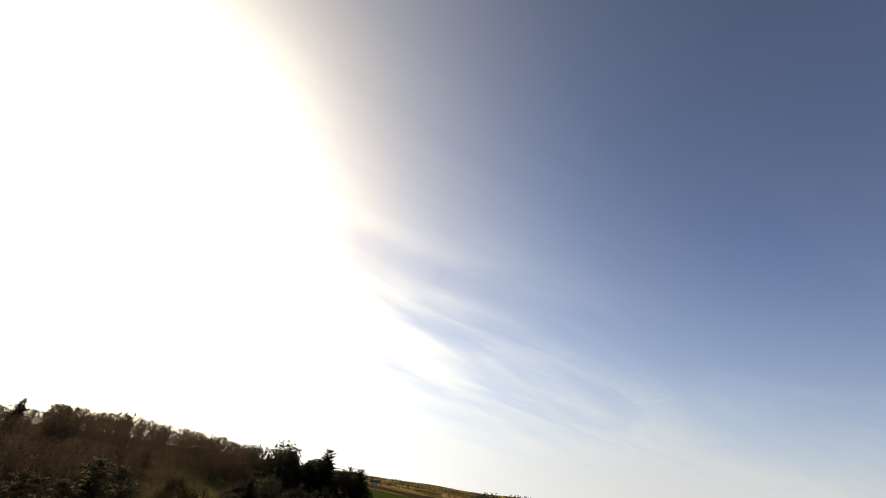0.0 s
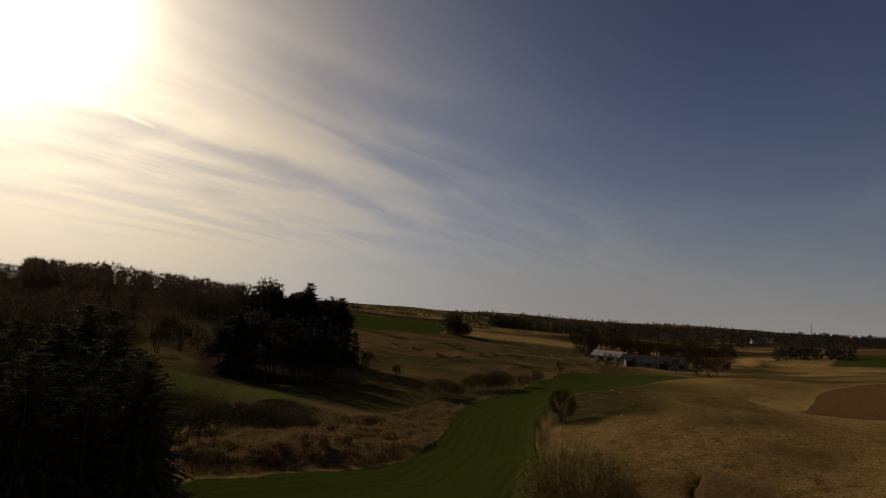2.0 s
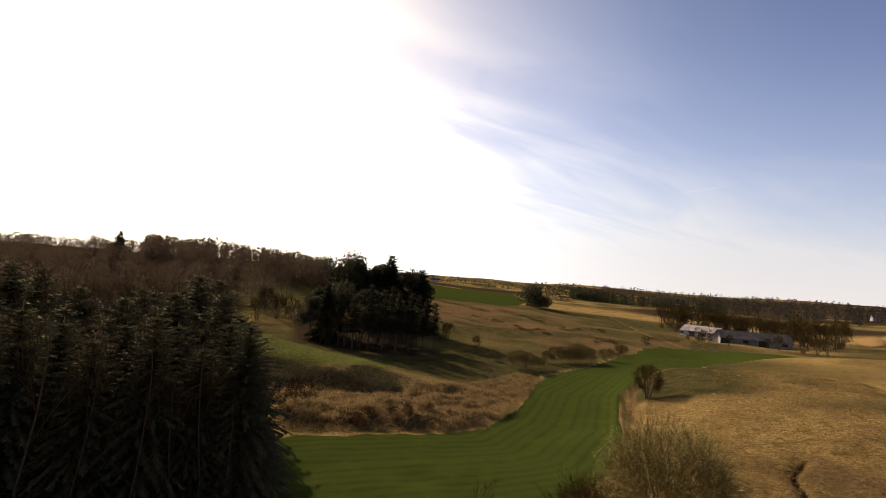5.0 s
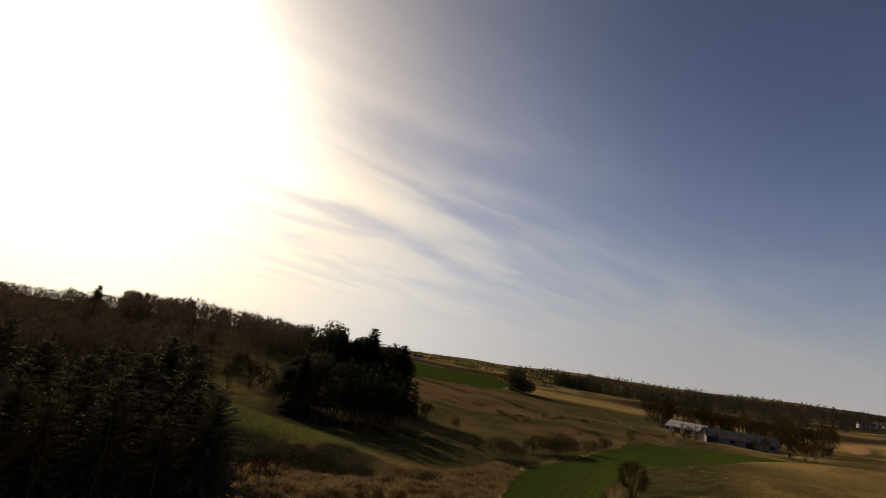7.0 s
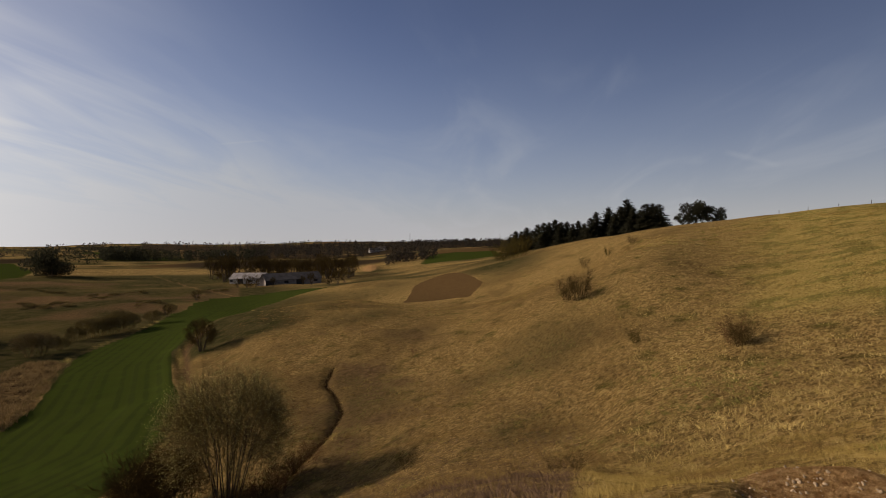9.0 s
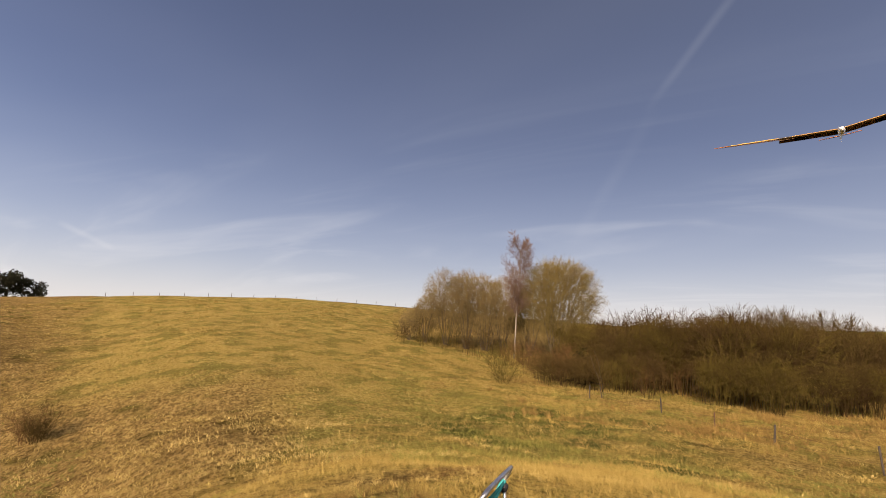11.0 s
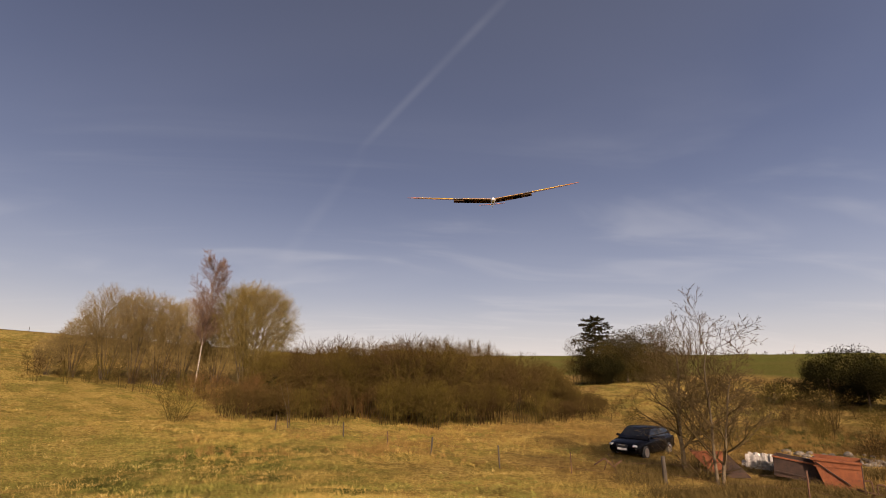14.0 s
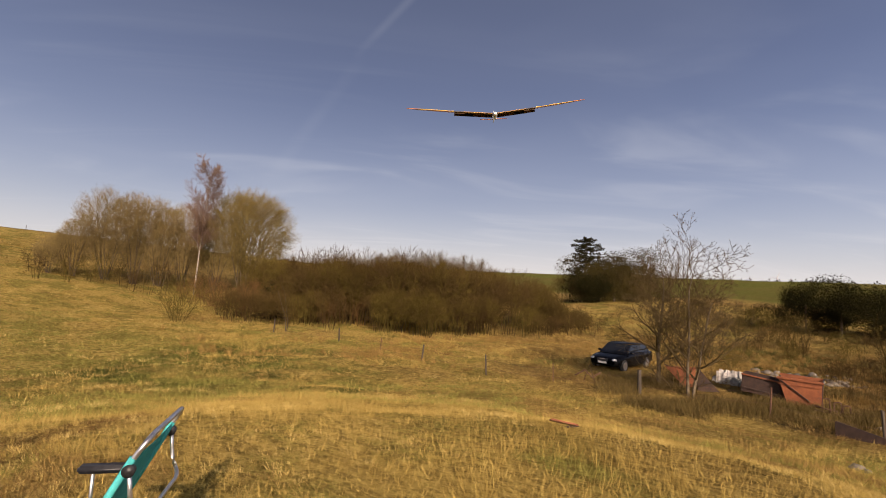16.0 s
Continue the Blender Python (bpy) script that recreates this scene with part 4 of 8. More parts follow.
def ball_tree(name, label, seed, stems, low, height, width, r, wood, twig, kids, thin=0.008, leaves=None, base=0.4, inner=0.5, category="tree", bow=0.12, sides=4):
    """A rounded leafless tree: stems from one stool fan out into a ball of branches, twigs and shoots."""
    rng = np.random.RandomState(seed)
    mid = np.array([0, 0, (low + height) / 2])
    half = np.array([width / 2, width / 2, (height - low) / 2])
    dent = [(unit(rng.normal(0, 1, 3)), rng.uniform(-0.22, 0.08)) for _ in range(9)]

    def reach(way):
        return 1 + sum(d * max(0.0, float(way @ v)) ** 6 for v, d in dent)

    def run(p, q, bow, n, ra, rb):
        pts = [p * (1 - u) ** 2 + (p * 0.55 + q * 0.45 + bow) * 2 * u * (1 - u) + q * u * u for u in np.linspace(0, 1, n + 1)]
        rs = np.linspace(ra, rb, n + 1)
        return pts, [(pts[i], pts[i + 1], max(rs[i], thin), max(rs[i + 1], thin)) for i in range(n)]

    stem_rows, limb, spray, tips = [], [], [], []
    for k in range(stems):
        a = k * 2.4 + rng.uniform(-0.4, 0.4)
        lift = rng.uniform(-0.25, 0.95)
        way = unit(np.array([math.cos(a) * math.sqrt(max(1 - lift * lift, 0.05)), math.sin(a) * math.sqrt(max(1 - lift * lift, 0.05)), lift]))
        foot = np.array([math.cos(a), math.sin(a), 0]) * base * rng.uniform(0.2, 1.0) + [0, 0, -0.2]
        goal = mid + half * way * inner * reach(way)
        pts, rows = run(foot, goal, np.array([0, 0, bow * height]) + rng.normal(0, 0.03 * height, 3), 6, r * rng.uniform(0.75, 1.1), r * 0.42)
        stem_rows.append(rows)
        for _ in range(kids[0]):
            w1 = unit(way + rng.normal(0, 0.55, 3))
            b0 = pts[rng.randint(2, 7)]
            p1, rows1 = run(b0, mid + half * w1 * 0.78 * reach(w1), rng.normal(0, 0.035 * width, 3), 4, r * 0.4, r * 0.2)
            limb += rows1
            for _ in range(kids[1]):
                w2 = unit(w1 + rng.normal(0, 0.33, 3))
                p2, rows2 = run(p1[rng.randint(1, 5)], mid + half * w2 * rng.uniform(0.80, 1.02) * reach(w2), rng.normal(0, 0.02 * width, 3), 3, r * 0.17, r * 0.08)
                spray += rows2
                tips.append((p2[3], w2))
                for _ in range(kids[2]):
                    p = p2[rng.randint(1, 4)]
                    q = p + unit(w2 * 0.8 + rng.normal(0, 0.5, 3) + [0, 0, 0.25]) * width * rng.uniform(0.04, 0.11)
                    spray.append((p, q, max(r * 0.08, thin), thin * 0.6))
                    tips.append((q, w2))
    top = tagged(new(name), label, category)
    if category == "shrub":
        limb, stem_rows = limb + [row for rows in stem_rows for row in rows], []
    for rows in stem_rows:
        v, f = stem_tube(rows, sides + 1)
        part_mesh("stem", mesh_np("stem", v, f, wood, True), top)
    v, f = tubes(limb, sides)
    v2, f2 = tubes(spray, 1)
    part_mesh("crown", mesh_np("crown", np.concatenate([v, v2]), np.concatenate([f, f2 + len(v)]), twig), top)
    if leaves:
        v, f = leaf_cloud(tips, rng, *leaves[:3])
        part_mesh("foliage", mesh_np("foliage", v, f, leaves[3]), top)
    return top


def conifer(name, label, seed, height, radius, whorls, arms, sprays, mat, bare=0.06, droop=0.35, ragged=0.2, trunk_mat=None, blunt=0.8, fan=0.34):
    """A spruce: a straight trunk with whorls of drooping, feathered branches."""
    rng = np.random.RandomState(seed)
    verts, tris = [], []

    def tri(a, b, c):
        tris.append((len(verts), len(verts) + 1, len(verts) + 2))
        verts.extend((a, b, c))

    for w in range(whorls):
        for k in range(arms):
            f = min(max((w + rng.uniform(-0.6, 0.6)) / whorls, 0), 0.97)
            h = height * (bare + (1 - bare) * f)
            a = 2 * math.pi * (k + rng.uniform(-0.5, 0.5)) / arms + w * 0.7
            L = radius * ((1 - f) ** blunt + 0.03) * rng.uniform(1 - ragged * 1.6, 1 + ragged)
            out = np.array([math.cos(a), math.sin(a), 0])
            side = np.array([-math.sin(a), math.cos(a), 0])
            root = np.array([0, 0, h])
            fall, rise = droop * rng.uniform(0.6, 1.4) * (1.15 - f), 0.35 * f + 0.05

            def along(u):
                return root + out * L * u + np.array([0, 0, L * (rise * u - fall * u * u)])

            for s in range(sprays):
                u0, u1 = s / sprays * 0.96, (s + 1.4) / sprays
                wdt = (L * fan * (1.15 - u0) + 0.06) * rng.uniform(0.6, 1.35)
                p, q = along(u0), along(min(u1, 1.06))
                for sg in (1, -1):
                    hang = np.array([0, 0, -wdt * rng.uniform(0.1, 0.9)])
                    tri(p, q, p + (q - p) * rng.uniform(0.5, 1.0) + side * wdt * sg + hang)
    tip = np.array([0, 0, height * 1.03])
    for k in range(5):
        a = k * 1.26
        o = np.array([math.cos(a), math.sin(a), 0]) * radius * 0.02
        tri(tip, np.array([0, 0, height * 0.93]) + o, np.array([0, 0, height * 0.94]) - o * 0.3)
    top = tagged(new(name), label, "tree")
    v, q = tubes([((0, 0, -0.3), (0, 0, height * 0.5), height * 0.014, height * 0.010), ((0, 0, height * 0.5), (0, 0, height), height * 0.010, 0.01)], 6)
    part_mesh("trunk", mesh_np("trunk", v, q, trunk_mat or M["bark"], True), top)
    part_mesh("crown", mesh_np("crown", verts, tris, mat), top)
    return top


def clump_tree(name, label, seed, height, width, count, mat, size=0.5, trunk=True, flat=1.0, low=0.12):
    """A distant evergreen or thick tree: a trunk and an uneven crown of many small sprays."""
    rng = np.random.RandomState(seed)
    lobes = [(rng.normal(0, 0.22, 2) * width, rng.uniform(low + 0.15, 0.86) * height, rng.uniform(0.24, 0.42) * width) for _ in range(9)]
    c = []
    while len(c) < count:
        (ox, oy), oz, orad = lobes[rng.randint(9)]
        d = unit(rng.normal(0, 1, 3)) * orad * rng.uniform(0.5, 1.0)
        p = np.array([ox, oy, oz]) + d * [1, 1, 0.8 * flat]
        if p[2] > low * height:
            c.append(p)
    c = np.array(c)
    u = rng.normal(0, 1, (count, 3))
    v = rng.normal(0, 1, (count, 3))
    u *= size / np.linalg.norm(u, axis=1, keepdims=True) * rng.uniform(0.5, 1.4, (count, 1))
    v *= size / np.linalg.norm(v, axis=1, keepdims=True) * rng.uniform(0.4, 1.0, (count, 1))
    verts = np.stack([c - u * 0.5, c + u * 0.5, c + v], 1).reshape(-1, 3)
    top = tagged(new(name), label, "tree")
    tv, tq = tubes([((0, 0, -0.3), (0, 0, height * 0.6), height * 0.02, height * 0.01)], 6)
    part_mesh("trunk", mesh_np("trunk", tv, tq, M["bark"], True), top)
    part_mesh("crown", mesh_np("crown", verts, np.arange(count * 3).reshape(-1, 3), mat), top)
    return top


PLACED = set()


def place(kind, bearing, r, turn=0.0, size=1.0, sink=0.05, tall=1.0, label="", group=""):
    """Sets the thing down on the ground, or a copy of it once it stands."""
    p = spot(bearing, r, sink)
    m = Matrix.LocRotScale(p, Euler((0, 0, radians(turn))), (size, size, size * tall))
    if kind.name in PLACED:
        keep = kind.scale.copy()
        kind.scale = (1, 1, 1)
        ob = copy_thing(kind, m)
        kind.scale = keep
    else:
        PLACED.add(kind.name)
        kind.matrix_basis = m
        ob = kind
    return tagged(ob, label, group=group)


# ---- trees of the valley ----
rnd = random.Random(5)
SPRUCES = [conifer("spruce_tree", "dark green spruce in the dense valley plantation", 30 + k, 12.0, 3.3 + 0.3 * k, 30, 12, 5, M["spruce"], droop=0.5, ragged=0.28, blunt=0.58, fan=0.26) for k in range(3)]
SPRUCES_NEAR = [conifer("edge_spruce", "dark green spruce at the edge of the plantation", 33 + k, 12.0, 3.4 + 0.3 * k, 40, 16, 12, M["spruce"], droop=0.5, ragged=0.3, blunt=0.58, fan=0.11) for k in range(2)]
for b, r, h in [(26.5, 27, 0.80), (28.5, 30, 0.92), (31, 26.5, 0.86), (33.5, 30, 1.0), (35.5, 26, 0.90), (38, 30.5, 1.05), (40.5, 26, 0.93), (43, 30, 1.02), (46, 27, 0.98),
                (49, 31, 1.05), (52, 28, 1.0), (29.5, 35, 0.98), (34, 36, 1.04), (38.5, 36, 1.1), (43, 37, 1.12), (48, 37, 1.1), (27.5, 40, 0.86), (32, 43, 1.05), (37, 44, 1.1),
                (42, 45, 1.15), (47, 46, 1.15), (55, 33, 1.05), (58, 29, 1.0), (25.8, 33, 0.62), (30, 50, 1.0), (36, 52, 1.1), (45, 54, 1.1), (53, 44, 1.15)]:
    place(rnd.choice(SPRUCES_NEAR if r < 31.5 else SPRUCES), b, r, rnd.uniform(0, 360), h * (0.98 if b < 36 else 0.86) * rnd.uniform(0.92, 1.06), tall=rnd.uniform(0.86, 1.12), group="plantation spruces")
EDGE_SPEC = [(8, 0.06, 0.03, 2, 0.2, 36, 0.42), (4, 0.14, 0.05, 2, 0.2, 38, 0.5), (3, 0.2, 0.04, 0, 1, 30, 0.5)]
plantation_birch = bare_tree("plantation_birch", "leafless brown birch among the plantation spruces", "tree", 36, 1, 11.0, 0.10, EDGE_SPEC, M["bark"], M["twig_dark"], thin=0.012, lean=0.1)
for b, r, h in [(27.2, 24.6, 0.62), (30.2, 24.2, 0.8), (33.0, 23.8, 0.72), (37.0, 24.0, 0.86), (41.5, 24.2, 0.8), (45.0, 24.8, 0.9), (49.5, 25.5, 0.9), (29.0, 38, 0.95), (35.5, 33, 1.0), (25.2, 29.5, 0.55)]:
    place(plantation_birch, b, r, rnd.uniform(0, 360), h, tall=rnd.uniform(0.9, 1.1), group="plantation birches")
STAND = [conifer("fir_tree", "tall dark fir in the stand across the valley", 40 + k, 17.0, 4.4, 30, 12, 4, M["spruce_far"], droop=0.3, ragged=0.35, blunt=0.55) for k in range(2)]
STAND_ROUND = [clump_tree("pine_tree", "broad dark pine in the stand across the valley", 50 + k, 17.0, 8.5, 5000, M["spruce_far"], 0.62, low=0.12) for k in range(2)]
STAND_MIX = [STAND_ROUND[0], STAND[0], STAND_ROUND[1], STAND_ROUND[0], STAND_ROUND[1], STAND_ROUND[0], STAND[1], STAND_ROUND[1]]
for k, (b, r, h) in enumerate([(20.2, 100, 0.5), (18.6, 94, 0.56), (16.6, 134, 1.0), (15.4, 132, 1.1), (14.2, 136, 1.08), (12.9, 134, 1.02), (11.6, 132, 1.04), (10.2, 134, 0.98), (8.9, 130, 0.95),
                (7.9, 130, 0.86), (17.4, 104, 0.65), (13.5, 104, 0.63), (9.5, 106, 0.56), (19.2, 106, 0.59), (39.4, 236, 0.72), (36.8, 240, 0.6)]):
    place(STAND_MIX[k % 8], b, r, rnd.uniform(0, 360), h * 1.12 * rnd.uniform(0.95, 1.05), group="conifers across the valley")
VALLEY_BARE = [ball_tree("bare_tree", "leafless brown tree at the edge of the stand", 60 + k, 6, 0.4, 8.2, 7.2, 0.12, M["bark"], M["twig_brown"], (4, 5, 5), 0.038, base=0.7, bow=0.03, sides=3) for k in range(2)]
for b, r, h in [(18.2, 91, 0.8), (16.4, 90, 0.8), (14.6, 92, 0.9), (12.6, 95, 0.9), (9.2, 100, 0.8), (5.2, 118, 0.62), (4.4, 121, 0.55),
                (22.5, 128, 0.7), (24.0, 126, 0.75), (26.0, 124, 0.8), (25.2, 140, 0.8), (-14.8, 132, 0.42), (-17.6, 186, 0.5), (19.8, 52, 0.33), (21.2, 50, 0.3), (22.6, 49, 0.36),
                (1.0, 112, 0.35)]:
    place(rnd.choice(VALLEY_BARE), b, r, rnd.uniform(0, 360), h * rnd.uniform(0.95, 1.1), tall=rnd.uniform(0.85, 1.05), group="bare valley trees")
SLENDER = conifer("slender_pine", "slender dark pine with a bare lower trunk", 45, 13.0, 2.0, 16, 9, 4, M["spruce_far"], bare=0.34, droop=0.2, ragged=0.45, blunt=0.5)
for b, r, h in [(13.6, 89, 0.85), (12.0, 90, 0.92), (10.4, 92, 0.88), (8.9, 94, 0.92), (7.3, 98, 0.82), (6.0, 102, 0.75), (15.4, 88, 0.76), (11.2, 97, 0.95), (8.0, 103, 0.9), (17.0, 90, 0.7)]:
    place(SLENDER, b, r, rnd.uniform(0, 360), h * rnd.uniform(0.9, 1.1), group="slender pines of the stand")
HEDGE = [ball_tree("hedge_bush", "rounded leafless brown bush along the valley hedge", 64 + k, 8, 0.1, 4.0, 4.6, 0.05, M["bark"], M[("twig_willow", "twig_pale")[k]], (6, 6, 6), 0.019, base=0.7, bow=0.02, sides=3, category="shrub") for k in range(2)]
for k, b, r, h in [(1, -4.0, 91, 1.0), (1, -4.9, 92, 0.85), (0, -6.2, 95, 0.6), (0, -7.3, 104, 0.7), (0, -8.3, 108, 1.0), (0, -9.2, 110, 1.05), (0, -10.0, 111, 1.1), (0, -10.8, 113, 1.15), (0, -11.6, 115, 1.1),
                   (0, -13.6, 121, 0.85), (0, -15.2, 138, 0.8), (0, 2.6, 100, 0.5), (1, -1.0, 97, 0.55), (0, 10.6, 50.5, 0.22), (0, 8.4, 48.5, 0.24)]:
    place(HEDGE[k], b, r, rnd.uniform(0, 360), h * rnd.uniform(0.92, 1.08), tall=rnd.uniform(0.8, 1.0), group="valley hedge")
for b0, b1, r0, r1, count in [(6.4, -0.6, 292, 262, 22), (-3.2, -6.6, 258, 226, 14), (-3.4, -7.4, 186, 182, 13), (-8.6, -13.0, 205, 230, 12), (2.2, -1.8, 214, 206, 10), (-12.2, -14.6, 168, 176, 8), (-17.8, -21.0, 214, 226, 9)]:
    for k in range(count):
        f = (k + rnd.uniform(-0.6, 0.6)) / count
        place(HEDGE[0], b0 + (b1 - b0) * f, r0 + (r1 - r0) * f + rnd.uniform(-7, 7), rnd.uniform(0, 360), rnd.uniform(0.3, 0.95), tall=rnd.uniform(0.16, 0.34), label="low dark leafless scrub on the valley pasture", group="valley scrub")
RED_BRUSH = ball_tree("brush_in_hollow", "low reddish leafless brush in the wet hollow", 66, 7, 0.1, 1.5, 2.2, 0.02, M["bark"], M["twig_red"], (4, 4, 4), 0.009, base=0.5, sides=3, category="shrub")
for k in range(44):
    f = rnd.random()
    b, r = (15.5 - 15.5 * f + rnd.uniform(-0.8, 0.8), 46.0 + 2.5 * f + 6 * f * f + rnd.uniform(-1.0, 1.6 + 5 * f * f))
    place(RED_BRUSH, b, r, rnd.uniform(0, 360), rnd.uniform(0.3, 0.65), tall=rnd.uniform(0.7, 1.1), group="brush in the hollow")
clump = clump_tree("round_copse_tree", "dense round dark copse on open grass", 70, 14.0, 20.0, 6500, M["spruce_far"], 0.85, flat=0.75, low=0.02)
place(clump, -5.7, 372, sink=3.2, size=1.35)
lone = ball_tree("round_bare_tree", "round leafless tree beside the green crop", 71, 7, 0.5, 4.4, 3.9, 0.06, M["bark"], M["twig_brown"], (7, 8, 7), 0.015, base=0.25)
place(lone, -17.9, 68.5, 40, 1.0)

# ---- the flowering willow and the scrub at the foot of the slope ----
willow = ball_tree("willow_tree", "many-stemmed willow with yellow spring catkins", 80, 16, 0.3, 6.7, 6.0, 0.040, M["bark"], M["twig_willow"], (9, 9, 9), 0.006,
                   leaves=(16000, 0.028, 0.10, M["catkin"]), base=0.5, inner=0.55)
place(willow, -20.0, 25.2, 10, 1.0)
SHRUB_SPEC = [(6, 0.10, 0.03, 2, 0.15, 34, 0.55), (4, 0.18, 0.03, 2, 0.2, 36, 0.5), (2, 0.22, 0.03, 0, 1, 30, 0.5)]
SHRUBS = [bare_tree("bare_shrub", "dense leafless brown shrub", "shrub", 90 + k, 9, 3.0, 0.030, SHRUB_SPEC, M["bark"], (M["twig_brown"], M["twig_olive"], M["twig_red"])[k], thin=0.007, lean=0.45, base=0.6) for k in range(3)]
for k, b, r, s in [(0, -12.6, 27.6, 1.0), (0, -14.4, 27.2, 0.85), (2, -22.5, 24.6, 0.5), (2, -25.5, 24.6, 0.45), (2, -27.5, 26.2, 0.42), (2, -29.0, 27.4, 0.4), (0, -60.6, 47.0, 0.85), (0, -59.2, 47.5, 0.72),
                   (0, -76.4, 28.6, 0.5), (2, -75.6, 28.9, 0.46), (1, -66.2, 33.2, 0.34), (0, -59.9, 12.7, 0.18), (0, -57.5, 12.9, 0.14), (0, -40.0, 20.8, 0.28), (0, 10.4, 27.4, 0.42), (0, 9.6, 27.8, 0.3),
                   (0, -13.6, 22.6, 0.20), (2, -41.0, 47.0, 0.22), (0, -61, 84, 0.6), (1, -63.5, 88, 0.5), (0, -66, 92, 0.5)]:
    place(SHRUBS[k], b, r, rnd.uniform(0, 360), s, group="scattered scrub")
sapling = bare_tree("sapling", "thin leafless sapling by the field edge", "tree", 95, 2, 2.6, 0.03, SHRUB_SPEC, M["bark"], M["twig_brown"], thin=0.007, lean=0.1, base=0.1)
place(sapling, -0.1, 27.6, 0, 1.0)
gorse = bare_tree("gorse_bush", "low green gorse bush on the slope", "shrub", 96, 30, 0.5, 0.012, [(4, 0.2, 0.02, 2, 0.1, 40, 0.6), (3, 0.25, 0.02, 0, 1, 30, 0.5)], M["bark"], M["twig_olive"], thin=0.005,
                  leaves=(14000, 0.019, 0.10, M["leaf_dark"]), lean=0.8, base=0.75)
heather = bare_tree("heather_clump", "low dark heather clump on the slope", "shrub", 97, 16, 0.5, 0.012, [(3, 0.2, 0.02, 2, 0.1, 40, 0.6), (2, 0.25, 0.02, 0, 1, 30, 0.5)], M["bark"], M["twig_dark"], thin=0.006,
                    leaves=(1500, 0.05, 0.09, M["leaf_brown"]), lean=0.7, base=0.6)
place(gorse, 16.0, 8.1, 0, 1.0)
for k in range(26):
    place(heather, rnd.uniform(-16, 24), rnd.uniform(10, 25), rnd.uniform(0, 360), rnd.uniform(0.2, 0.4), group="heather clumps")
for k in range(8):
    place(heather, rnd.uniform(-10, 15), rnd.uniform(25.5, 28.6), rnd.uniform(0, 360), rnd.uniform(0.2, 0.35), group="heather clumps")
place(gorse, -23.5, 21.2, 80, 0.55, label="small green gorse bush by the gully")

# ---- the spruces on the right-hand ridge ----
RIDGE = [conifer("ridge_spruce", "dark spruce in the shelter belt on the ridge", 100 + k, 12.5, 4.4, 26, 11, 4, M["spruce_far"], droop=0.22, ragged=0.4, bare=0.08, blunt=0.6) for k in range(2)]
for k in range(26):
    f = k / 25
    b = -52.6 - 16.2 * f
    r = 205 - 40 * f + rnd.uniform(-6, 8)
    place(rnd.choice(RIDGE), b, r, rnd.uniform(0, 360), (0.95 + 0.12 * math.sin(f * 9)) * rnd.uniform(0.62, 0.88), sink=0.2, tall=rnd.uniform(0.8, 1.12), group="ridge shelter belt")
RIDGE_LOW = clump_tree("ridge_pine", "low dark pine on the skyline", 104, 7.0, 6.0, 900, M["spruce_far"], 0.7, low=0.03)
for b, r, s in [(-71.6, 150, 1.0), (-72.4, 152, 0.95), (-73.4, 150, 0.82), (-74.4, 151, 0.7)]:
    place(RIDGE_LOW, b, r, rnd.uniform(0, 360), s, group="skyline pines")
for b, r, s in [(-51.3, 150, 1.1), (-52.0, 156, 1.3), (-53.0, 152, 1.4), (-54.0, 160, 1.4)]:
    place(SHRUBS[1], b, r, rnd.uniform(0, 360), s * 1.5, group="scrub below the ridge")

# ---- the thicket and trees behind the meadow ----
THICKET = [ball_tree("thicket_shrub", "leafless brown shrub of the dense thicket", 110 + k, 8, 0.3, 4.6, 4.4, 0.03, M["bark"], (M["twig_brown"], M["twig_olive"], M["twig_dark"], M["twig_red"])[k], (5, 6, 5), 0.008,
                     base=0.7, category="shrub", sides=3) for k in range(3)]
THICKET_SMALL = [ball_tree("brush_shrub", "low leafless brush at the thicket edge", 115 + k, 7, 0.2, 4.4, 4.4, 0.03, M["bark"], (M["twig_brown"], M["twig_olive"], M["twig_dark"], M["twig_red"])[k], (3, 4, 4), 0.012,
                           base=0.7, category="shrub", sides=3) for k in range(4)]
for k in range(150):
    b = -128.5 - 38.5 * rnd.random()
    f = (-128.5 - b) / 38.5
    ebb = float(sstep(0.72, 1.0, f))   # the thicket dwindles towards the yard
    near = 41.5 - 5.0 * math.sin(math.pi * min(f * 1.1, 1)) + 3.5 * f + 1.3 * math.sin(f * 23) + 0.8 * math.sin(f * 57) + 5 * float(sstep(0.88, 1.0, f))
    r = near + (17 - 11 * ebb) * rnd.random() ** 1.3
    top_s = 0.62 + 0.55 * math.sin(math.pi * (0.12 + 0.80 * f)) - 0.5 * ebb
    low = 0.55 if r < near + 3 else 1.0
    place(THICKET[k % 3], b, r, rnd.uniform(0, 360), 1.28 * top_s * low * rnd.uniform(0.84, 1.1), tall=rnd.uniform(0.88, 1.06), group="thicket behind the meadow")
for k in range(44):
    b = -122.5 - 18 * rnd.random()
    if k % 3 == 0:
        place(THICKET_SMALL[(0, 2)[k % 2]], -125.5 - 6 * rnd.random(), 41 + 5 * rnd.random(), rnd.uniform(0, 360), rnd.uniform(0.45, 0.72), group="thicket behind the meadow")
    place(THICKET_SMALL[3], b, 42.5 + 6 * rnd.random() + max(b + 132, 0) * 0.5, rnd.uniform(0, 360), rnd.uniform(0.40, 0.80), label="low reddish leafless brush at the thicket edge", group="red brush")
for k in range(26):
    b = 172 - 11 * rnd.random()
    place(THICKET_SMALL[2], b, 33 + (172 - b) * 0.7 + 7 * rnd.random(), rnd.uniform(0, 360), rnd.uniform(0.24, 0.46), label="low dark bramble on the rubble heap", group="brambles")
